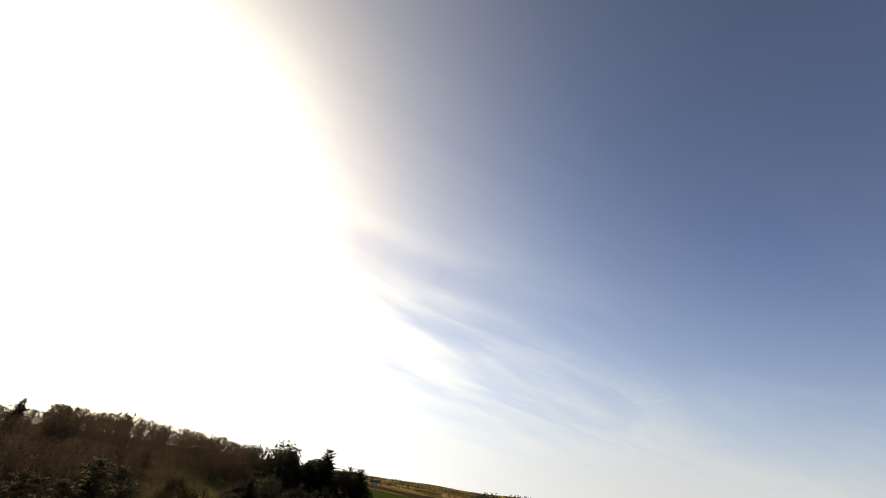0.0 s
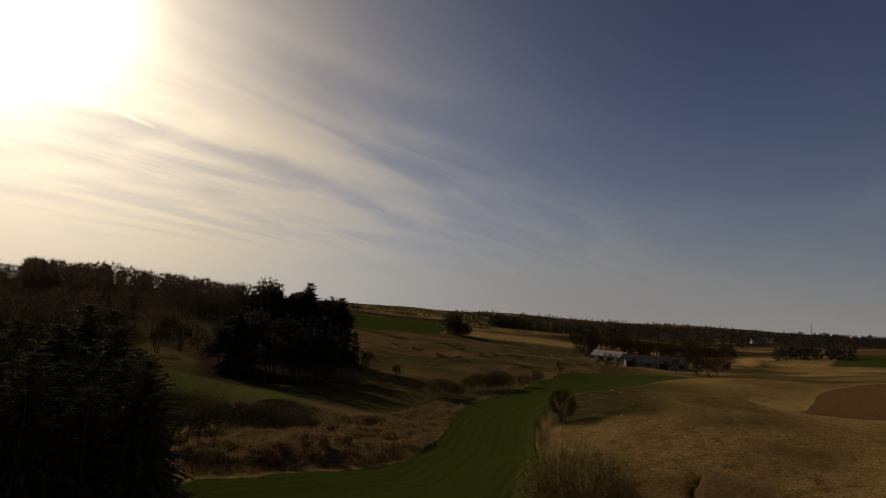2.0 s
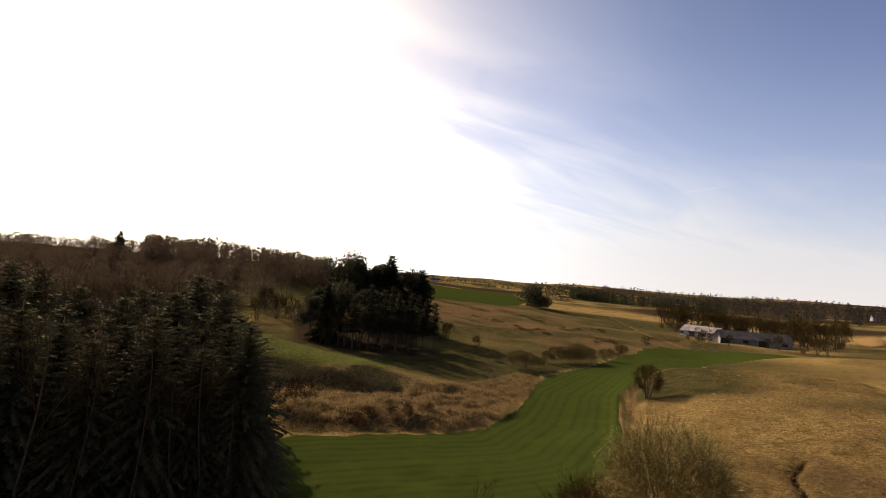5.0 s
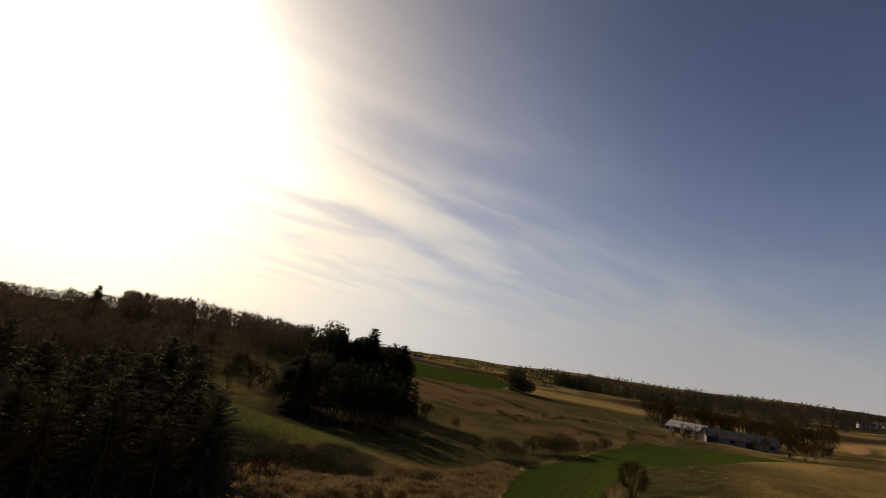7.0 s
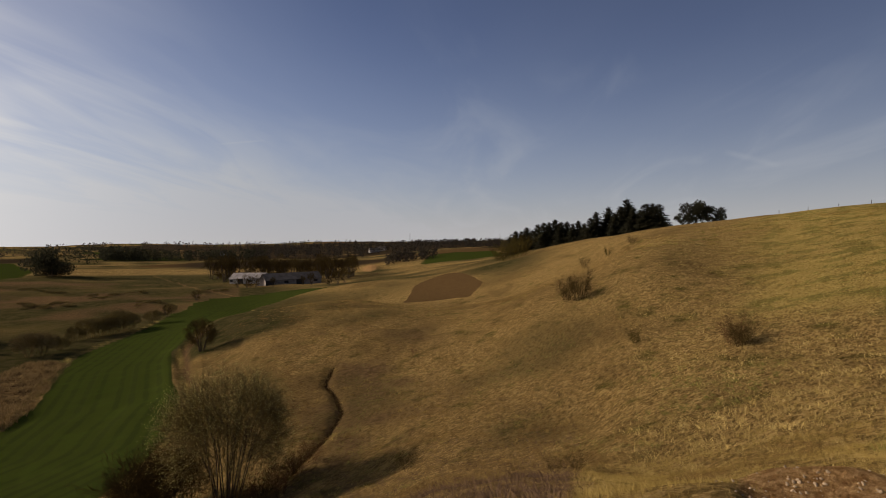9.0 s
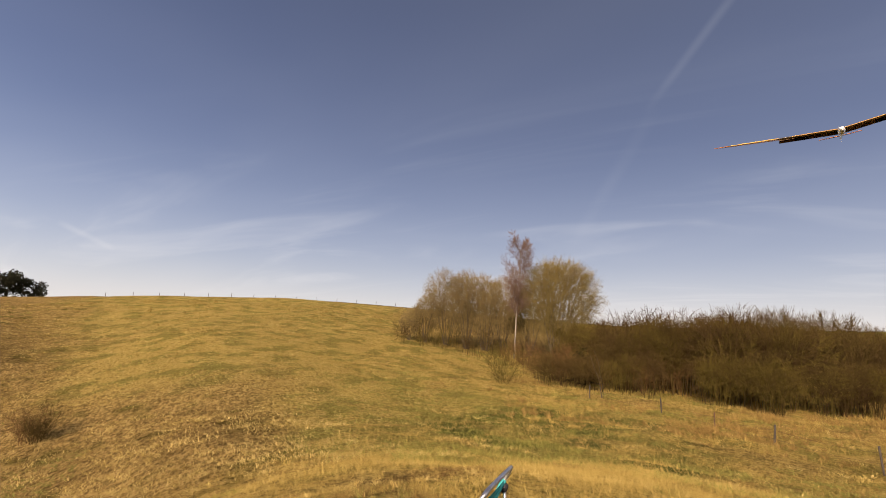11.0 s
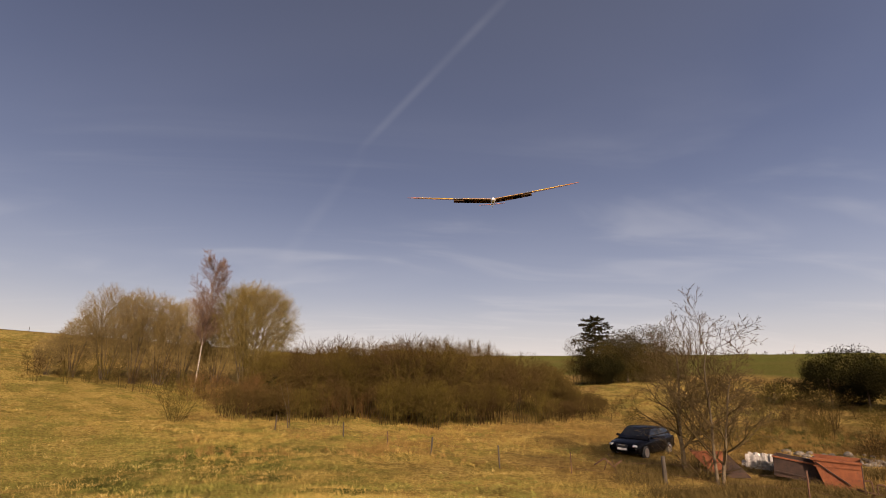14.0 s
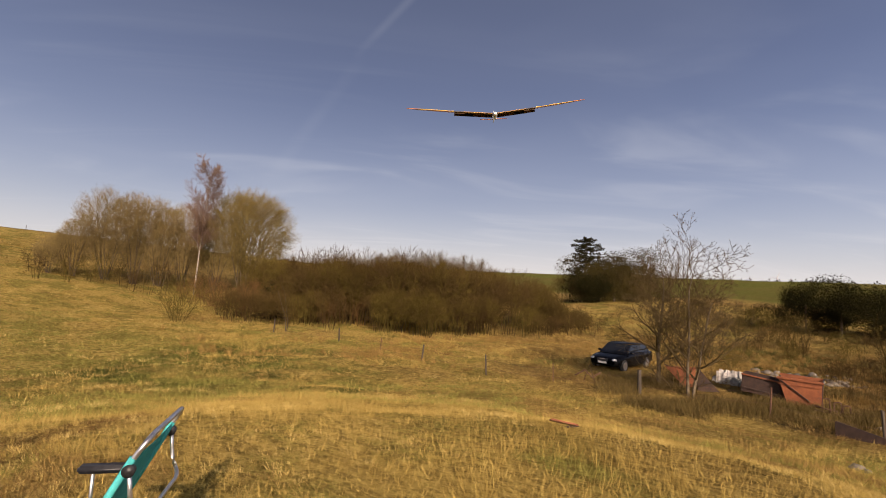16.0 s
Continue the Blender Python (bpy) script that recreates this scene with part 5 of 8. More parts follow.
for k in range(30):
    b = -175.5 - 10 * rnd.random()
    place(THICKET_SMALL[k % 3], b, 55 + 9 * rnd.random(), rnd.uniform(0, 360), rnd.uniform(0.3, 0.62), label="leafless brush on the far bank", group="brush on the bank")
for k in range(14):
    place(THICKET_SMALL[(0, 2)[k % 2]], -161.5 - 7 * rnd.random(), 45 + 8 * rnd.random(), rnd.uniform(0, 360), rnd.uniform(0.32, 0.56), label="low dark leafless bush at the thicket end", group="thicket behind the meadow")
for k in range(16):
    place(THICKET_SMALL[2], 162 + 8.5 * rnd.random(), 24 + 9 * rnd.random(), rnd.uniform(0, 360), rnd.uniform(0.14, 0.28), label="low dark bramble on the rubble heap", group="brambles")
for k in range(40):
    b = -168.5 - 13 * rnd.random()
    place(THICKET_SMALL[k % 2], b, 30 + 22 * rnd.random() + (9 if b > -174 else 0), rnd.uniform(0, 360), rnd.uniform(0.16, 0.36), label="low golden-brown leafless brush behind the ash", group="brush in the yard")
for k, b, r, s in [(2, -76.0, 28.7, 0.27), (0, -76.5, 28.5, 0.20), (2, -60.7, 47.0, 0.46), (2, -59.1, 47.5, 0.40), (1, -66.2, 33.2, 0.17)]:
    place(THICKET[k], b, r, rnd.uniform(0, 360), s, label="dark leafless bush standing alone on the hillside", group="bushes on the hill")
round_willow = ball_tree("round_willow_tree", "round willow with yellow-green budding crown", 120, 15, 0.9, 11.8, 9.8, 0.10, M["bark_grey"], M["twig_willow"], (9, 10, 10), 0.010,
                         leaves=(18000, 0.030, 0.16, M["bud"]), base=0.6, inner=0.6, bow=0.03)
place(round_willow, -127.4, 58.5, 0, 1.06)
SALLOWS = [ball_tree("sallow_tree", "grey-stemmed leafless sallow with budding twigs", 121 + k, 11, 0.4, 10.0, 7.2, 0.055, M["bark"], M["twig_pale"], (8, 9, 9), 0.010,
                     leaves=(6000, 0.030, 0.12, M["bud"]), base=0.45, inner=0.58, bow=0.13) for k in range(2)]
for k, b, r, s in [(0, -119.4, 59, 0.94), (1, -117.2, 58, 0.92), (0, -114.9, 58, 0.92), (1, -121.4, 61, 0.92), (1, -112.4, 57, 0.56), (0, -110.6, 57, 0.38), (0, -124.6, 61, 0.88)]:
    place(SALLOWS[k], b, r, rnd.uniform(0, 360), s, group="sallows by the meadow")
for k in range(20):
    place(THICKET_SMALL[k % 3], -109.5 - 18 * rnd.random(), 53 + 5 * rnd.random(), rnd.uniform(0, 360), rnd.uniform(0.4, 0.8), group="thicket behind the meadow")
birch = bare_tree("birch_tree", "slender white-stemmed birch with purple-brown twigs", "tree", 131, 1, 13.6, 0.105, [(10, 0.04, 0.05, 5, 0.36, 34, 0.27), (4, 0.12, 0.14, 4, 0.15, 34, 0.55), (4, 0.16, 0.05, 3, 0.2, 32, 0.5), (3, 0.2, -0.03, 0, 1, 30, 0.5)],
                  M["bark_birch"], M["twig_birch"], thin=0.008, lean=0.06)
place(birch, -122.8, 57.0, 20, 1.06, sink=0.2)
birch.matrix_basis = birch.matrix_basis @ Matrix.Rotation(radians(5), 4, Vector((math.sin(radians(142.8)), math.cos(radians(142.8)), 0)))
for b, r, s in [(-12.0, 27.0, 0.7), (-13.4, 26.4, 0.75), (-15.0, 27.2, 0.75), (-16.4, 27.0, 0.6), (-11.4, 27.8, 0.6), (-12.8, 27.4, 0.84), (-23.4, 25.0, 0.26), (-21.6, 23.9, 0.24), (-18.2, 23.8, 0.22), (-24.4, 24.2, 0.2), (-14.2, 26.8, 0.80), (-15.6, 26.4, 0.70), (-25.0, 25.4, 0.3), (-26.6, 26.2, 0.28)]:
    place(THICKET[0], b, r, rnd.uniform(0, 360), s, label="dense dark leafless shrub beside the willow", group="shrubs by the willow")
place(sapling, -132.4, 36.4, 60, 1.3, label="pale thin sapling in front of the thicket")
place(SHRUBS[1], -121.4, 38.6, 20, 0.85, label="low twiggy bush on the meadow edge")
young = conifer("young_spruce", "small ragged brown-green spruce in the thicket", 140, 3.6, 1.3, 10, 7, 4, M["pine"], droop=0.2, ragged=0.5)
place(young, -130.3, 46.0, 0, 1.0)


def ragged_pine():
    """A dark pine whose branches stand out in uneven tiers, each tier a spray of needle tufts."""
    rng = np.random.RandomState(150)
    top = tagged(new("tiered_pine"), "dark ragged pine with tiered branches above scrub", "tree")
    segs = [((0, 0, -0.3), (0.1, 0, 4.6), 0.24, 0.15), ((0.1, 0, 4.6), (0.0, 0.1, 9.8), 0.15, 0.03)]
    verts = []
    for k in range(64):
        f = (k / 63) ** 0.9
        h = 1.6 + 8.0 * f
        a, reach = k * 2.4 + rng.uniform(-0.5, 0.5), (3.5 * (1 - f) ** 0.5 + 0.6) * rng.uniform(0.65, 1.15)
        out, side = np.array([math.cos(a), math.sin(a), 0.0]), np.array([-math.sin(a), math.cos(a), 0.0])
        root, rise = np.array([0.05, 0.05, h - 0.2]), rng.uniform(-0.05, 0.22)
        tip = root + out * reach + np.array([0, 0, rise * reach])
        segs.append((tuple(root), tuple(tip), 0.045 * (1.2 - f), 0.012))
        for _ in range(70):
            u = rng.uniform(0.2, 1.05)
            c = root + (tip - root) * u + side * rng.normal(0, 0.20 * reach * (1.1 - 0.5 * u)) + np.array([0, 0, rng.normal(0.05, 0.10)])
            p, q = unit(out * 0.6 + rng.normal(0, 0.7, 3)) * 0.30, unit(rng.normal(0, 1, 3)) * 0.13
            verts += [c - q, c + q, c + p]
    v, q = tubes(segs, 5)
    part_mesh("trunk", mesh_np("trunk", v, q, M["bark"], True), top)
    part_mesh("crown", mesh_np("crown", verts, np.arange(len(verts)).reshape(-1, 3), M["pine"]), top)
    return top


place(ragged_pine(), -166.2, 76, 0, 1.0)
for k, b, r, s in [(1, -167.6, 74, 1.25), (1, -169.0, 75, 1.3), (1, -170.4, 75, 1.1), (0, -163.6, 76, 0.85), (0, -164.4, 77, 0.95), (1, -171.6, 76, 0.9), (2, -165.4, 73, 0.75)]:
    place(THICKET[k], b, r, rnd.uniform(0, 360), s, tall=1.05, label="tall olive-brown scrub beside the pine", group="scrub by the pine")
for k, b, r, s in [(1, -168.6, 72, 0.6), (0, -171.6, 74, 0.7), (1, -172.8, 76, 0.65), (2, -166.4, 72, 0.5)]:
    place(THICKET[k], b, r, rnd.uniform(0, 360), s, label="tall olive-brown scrub below the pine", group="scrub by the pine")
SCRUB = clump_tree("ivy_scrub", "tall olive-brown ivy-grown scrub beside the pine", 155, 7.6, 7.4, 20000, M["leaf_brown"], 0.16, low=0.0)
for b, r, s in [(-167.7, 74, 0.95), (-169.3, 75, 1.12), (-171.2, 77, 0.92), (-172.9, 78, 0.66)]:
    place(SCRUB, b, r, rnd.uniform(0, 360), s, group="scrub by the pine")
EVERGREEN = [clump_tree("evergreen_bush", "dense dark green evergreen bush", 160 + k, 5.2, 6.2, 24000, M["pine"], 0.145, low=0.0) for k in range(2)]
for k, b, r, s in [(0, -165.7, 73, 0.75), (1, -167.4, 72, 0.8), (0, 173.4, 57, 0.86), (1, 170.8, 56, 0.9), (0, 168.0, 56, 0.8)]:
    place(EVERGREEN[k], b, r, rnd.uniform(0, 360), s, group="evergreen bushes")
late_pine = conifer("garden_spruce", "dark spruce beyond the evergreen bushes", 165, 7.2, 2.4, 22, 11, 8, M["pine"], droop=0.15, ragged=0.4, fan=0.2)
place(late_pine, 165.8, 58, 0, 0.86)
ASH_SPEC = [(9, 0.07, 0.04, 2, 0.15, 54, 0.62), (6, 0.15, 0.06, 2, 0.15, 44, 0.52), (5, 0.18, 0.06, 1, 0.2, 38, 0.55), (3, 0.2, 0.06, 1, 0.2, 32, 0.6), (2, 0.2, 0.05, 0, 1, 30, 0.5)]
ash = bare_tree("bare_ash_tree", "leafless grey tree with upswept twigs by the fence", "tree", 171, 1, 5.4, 0.105, ASH_SPEC, M["bark_grey"], M["twig_ash"], thin=0.005, lean=0.05)
place(ash, -174.0, 24.6, 0, 1.0)
hawthorn = bare_tree("bare_hawthorn_tree", "leafless spreading tree with pale lichen bark", "tree", 172, 2, 5.2, 0.07, ASH_SPEC, M["bark_grey"], M["twig_ash"], thin=0.006, lean=0.15, base=0.2)
place(hawthorn, -176.9, 22.8, 0, 1.06)
low_thorn = bare_tree("leaning_thorn_bush", "low sprawling leafless thorn by the fence", "shrub", 173, 5, 3.2, 0.05, SHRUB_SPEC, M["bark_grey"], M["twig_ash"], thin=0.006, lean=1.1, base=0.3)
place(low_thorn, -175.2, 24.0, 0, 0.7)
side_thorn = bare_tree("brown_thorn_bush", "brown leafless thorn beside the evergreen bushes", "shrub", 174, 8, 3.6, 0.04, SHRUB_SPEC, M["bark"], M["twig_brown"], thin=0.008, lean=0.5, base=0.8)
for k in range(48):
    place(THICKET_SMALL[k % 3], 160 + 21 * rnd.random(), 42 + 12 * rnd.random(), rnd.uniform(0, 360), rnd.uniform(0.22, 0.42), label="leafless brown brush before the evergreens", group="brush on the bank")
for b, r, s in [(163.5, 36, 1.25), (166.5, 38, 1.0), (174, 49, 0.8)]:
    place(side_thorn, b, r, rnd.uniform(0, 360), s)


# ---- woods that nobody could count ----
def far_wood(name, label, seed, spots, mat, sprays=26, airy=False):
    """Many distant trees in one mesh: each an uneven crown of sprays over a stem."""
    rng = np.random.RandomState(seed)
    verts = []
    for x, y, h, w, pointed in spots:
        z = float(ground_z(x, y)) - 0.3
        n = sprays
        f = rng.rand(n) ** 0.8
        rad = w * ((1 - f) * 0.9 + 0.06 if pointed else np.sqrt(np.maximum(1 - (f * 1.7 - 0.75) ** 2, 0.02)) * 0.8)
        a = rng.uniform(0, 2 * math.pi, n)
        q = rad * np.sqrt(rng.uniform(0.3, 1.0, n))
        c = np.stack([x + np.cos(a) * q, y + np.sin(a) * q, z + h * (0.08 + 0.9 * f)], 1)
        u = rng.normal(0, 1, (n, 3)) * w * (0.020 if airy else 0.24)
        v = rng.normal(0, 1, (n, 3)) * w * (0.13 if airy else 0.24) + np.array([0, 0, 0.14 * w if airy else 0])
        verts.append(np.stack([c - u, c + u, c + v], 1).reshape(-1, 3))
        s, peak = h * 0.02, 1.02 if pointed else 0.8
        verts.append(np.array([(x - s, y, z), (x + s, y, z), (x, y, z + h * peak), (x, y - s, z), (x, y + s, z), (x, y, z + h * peak)]))
    verts = np.concatenate(verts)
    return tagged(new(name, mesh_np(name, verts, np.arange(len(verts)).reshape(-1, 3), mat)), label, "woodland", kind="stuff")


def scatter(seed, count, b0, b1, r0, r1, h0, h1, pointed=0.0, slim=0.36):
    g = random.Random(seed)
    rows = []
    for _ in range(count):
        b, r = g.uniform(b0, b1), g.uniform(r0, r1)
        h = g.uniform(h0, h1)
        tip = g.random() < pointed
        rows.append((*at(b, r), h, h * (slim * 0.6 if tip else slim), tip))
    return rows


far_wood("hill_wood", "dark mixed wood along the hill across the valley", 201,
         scatter(1, 260, 18.6, 37, 205, 290, 10, 14.5, 0.25) + scatter(15, 270, 37, 62, 205, 290, 7, 10.2, 0.25) + scatter(2, 26, 35, 42, 230, 262, 9, 11.5, 0.2) + scatter(3, 190, 23, 60, 140, 205, 6, 9, 0.35), M["wood_far"], 330, True)
far_wood("conifer_belt", "dark conifer belt below the far ridge", 202,
         scatter(4, 260, -9.5, -24.5, 640, 720, 9, 14, 0.6) + scatter(5, 60, -9.6, -13.5, 640, 690, 13, 17, 0.6), M["spruce_far"], 24)
farm = random.Random(203)
for k in range(56):
    if k < 20:
        b, r, h = farm.uniform(-19, -26.5), farm.uniform(296, 330), farm.uniform(1.3, 1.7)
    elif k < 46:
        b, r, h = farm.uniform(-25, -34.6), farm.uniform(276, 315), farm.uniform(1.2, 1.65)
    else:
        b, r, h = farm.uniform(-20.5, -33.5), farm.uniform(232, 250), farm.uniform(0.5, 0.85)
    place(VALLEY_BARE[k % 2], b, r, farm.uniform(0, 360), h, tall=farm.uniform(0.95, 1.2), label="leafless brown tree beside the farm buildings", group="farm trees")
far_wood("distant_wood", "distant woods on the horizon hills", 204,
         scatter(9, 1300, -23, -62, 620, 1300, 8, 13, 0.3) + scatter(10, 220, -8, -40, 1100, 1700, 9, 14, 0.3) + scatter(11, 420, 8, -9, 900, 1250, 3.5, 6.5, 0.3) + scatter(12, 60, -38, -44, 380, 420, 7, 10), M["wood_dist"], 24)
far_wood("skyline_trees", "small trees along the far skyline", 205, scatter(13, 26, -14, -19.5, 840, 880, 9, 13) + scatter(14, 90, 166, 186, 328, 345, 2.0, 3.6), M["wood_far"], 22)


# ---- made things ----
def box(bm, size, m=None, bevel=0.0):
    r = bmesh.ops.create_cube(bm, size=1, matrix=(m or Matrix()) @ Matrix.Diagonal((*size, 1)))
    if bevel:
        es = list({e for v in r["verts"] for e in v.link_edges})
        bmesh.ops.bevel(bm, geom=es, offset=bevel, segments=2, affect="EDGES", clamp_overlap=True)
    return bm


def tube_path(pts, radius, sides=8):
    """A bent tube through the points, its corners joined with short pieces."""
    bm = bmesh.new()
    pts = [Vector(p) for p in pts]
    rings = []
    for i, p in enumerate(pts):
        d = ((pts[min(i + 1, len(pts) - 1)] - pts[max(i - 1, 0)])).normalized()
        ref = Vector((0, 0, 1)) if abs(d.z) < 0.9 else Vector((1, 0, 0))
        u = d.cross(ref).normalized()
        v = d.cross(u)
        rings.append([bm.verts.new(p + (u * math.cos(a) + v * math.sin(a)) * radius) for a in [k * 2 * math.pi / sides for k in range(sides)]])
    for a, b in zip(rings[:-1], rings[1:]):
        for k in range(sides):
            bm.faces.new((a[k], a[(k + 1) % sides], b[(k + 1) % sides], b[k]))
    bm.faces.new(rings[0][::-1])
    bm.faces.new(rings[-1])
    bmesh.ops.recalc_face_normals(bm, faces=bm.faces)
    return bm


def rounded(pts, cut=0.06, steps=4):
    """The same way with its corners rounded off."""
    pts = [Vector(p) for p in pts]
    out = [pts[0]]
    for a, b, c in zip(pts[:-2], pts[1:-1], pts[2:]):
        p, q = b + (a - b).normalized() * min(cut, (a - b).length * 0.5), b + (c - b).normalized() * min(cut, (c - b).length * 0.5)
        for k in range(steps + 1):
            u = k / steps
            out.append(p * (1 - u) ** 2 + b * 2 * u * (1 - u) + q * u * u)
    return out + [pts[-1]]


def thing(name, label, category, m, group=""):
    ob = tagged(new(name), label, category, group)
    ob.matrix_basis = m
    return ob


M.update({
    "alu": material("aluminium", (0.42, 0.42, 0.43), (0.62, 0.62, 0.63), 20, rough=0.32, metal=0.9, bump=0.05),
    "teal": material("teal_fabric", (0.010, 0.30, 0.30), (0.020, 0.40, 0.39), 30, rough=0.75, bump=0.25, dist=0.002),
    "blue": material("blue_fabric", (0.010, 0.10, 0.28), (0.02, 0.17, 0.42), 30, rough=0.75, bump=0.25, dist=0.002),
    "black": material("black_plastic", (0.010, 0.010, 0.011), (0.022, 0.022, 0.024), 30, rough=0.5, bump=0.1, dist=0.001),
    "cup": material("white_plastic", (0.55, 0.53, 0.50), (0.72, 0.70, 0.67), 20, rough=0.45, bump=0.05),
    "paint": material("dark_car_paint", (0.004, 0.004, 0.005), (0.007, 0.007, 0.008), 5, rough=0.25, bump=0, gloss=0.12),
    "car_glass": material("tinted_glass", (0.010, 0.012, 0.014), (0.016, 0.018, 0.020), 5, rough=0.06, bump=0),
    "lamp_glass": material("headlight_glass", (0.60, 0.60, 0.60), (0.8, 0.8, 0.8), 5, rough=0.12, bump=0),
    "rubber": material("rubber", (0.012, 0.012, 0.012), (0.03, 0.03, 0.03), 30, rough=0.9),
    "post": material("weathered_wood", (0.026, 0.020, 0.014), (0.075, 0.058, 0.040), 8, bump=0.5, spread=0.4),
    "iron": material("rusty_iron", (0.055, 0.025, 0.015), (0.14, 0.065, 0.035), 14, rough=0.9, bump=0.4),
    "orange_rust": material("faded_orange_paint", (0.15, 0.040, 0.012), (0.25, 0.076, 0.023), 3, rough=0.75, bump=0.3, wear=(0.12, 0.045, 0.022)),
    "dark_rust": material("dark_rusty_steel", (0.018, 0.010, 0.007), (0.050, 0.025, 0.016), 4, rough=0.85, bump=0.4),
    "stone": material("field_stone", (0.07, 0.060, 0.045), (0.25, 0.215, 0.165), 5, bump=0.6, dist=0.03, spread=0.4),
    "flint": material("pale_flint", (0.24, 0.16, 0.08), (0.50, 0.38, 0.23), 9, bump=0.4, spread=0.5),
    "sheet": material("white_sheet_metal", (0.42, 0.40, 0.36), (0.74, 0.71, 0.66), 3, rough=0.5, bump=0.2, wear=(0.2, 0.14, 0.1)),
    "wing_orange": material("orange_film", (0.62, 0.17, 0.025), (0.74, 0.24, 0.04), 9, rough=0.35, bump=0),
    # yellow of the outer wing's upper faces: light from above put into the film colour
    "wing_top_lit": material("sunlit_orange_film", (0.75, 0.42, 0.06), (0.84, 0.50, 0.09), 9, rough=0.35, bump=0),
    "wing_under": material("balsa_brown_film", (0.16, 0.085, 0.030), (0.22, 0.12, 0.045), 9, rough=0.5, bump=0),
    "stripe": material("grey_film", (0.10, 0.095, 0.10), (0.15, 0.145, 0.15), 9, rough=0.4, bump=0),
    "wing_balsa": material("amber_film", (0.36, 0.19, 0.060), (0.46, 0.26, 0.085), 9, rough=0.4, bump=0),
    "gel": material("white_gelcoat", (0.70, 0.69, 0.66), (0.82, 0.81, 0.78), 9, rough=0.3, bump=0),
    "carbon": material("black_carbon", (0.010, 0.010, 0.012), (0.02, 0.02, 0.022), 30, rough=0.35, bump=0),
    "barn_wall": material("weathered_barn_wall", (0.13, 0.11, 0.095), (0.27, 0.235, 0.20), 0.5, bump=0.2),
    "barn_white": material("limewashed_wall", (0.30, 0.28, 0.25), (0.46, 0.44, 0.40), 0.5, bump=0.2),
    "barn_roof": material("fibre_cement_roof", (0.05, 0.046, 0.042), (0.10, 0.092, 0.084), 0.4, bump=0.2, gloss=0.08),
    "barn_roof_light": material("pale_roof_sheets", (0.16, 0.148, 0.135), (0.36, 0.335, 0.31), 0.4, bump=0.2, gloss=0.1),
    "opening": material("dark_opening", (0.012, 0.011, 0.010), (0.025, 0.022, 0.02), 2, bump=0),
    "turbine": material("white_tower_paint", (0.50, 0.50, 0.50), (0.60, 0.60, 0.60), 0.1, rough=0.5, bump=0),
})


# the folding chair, seen from behind its back
CH = Matrix.LocRotScale(Vector((2.505, -1.457, float(ground_z(2.505, -1.457)))), Euler((0, 0, math.atan2(0.69, 0.72))), None)   # its x is forward, y to its left


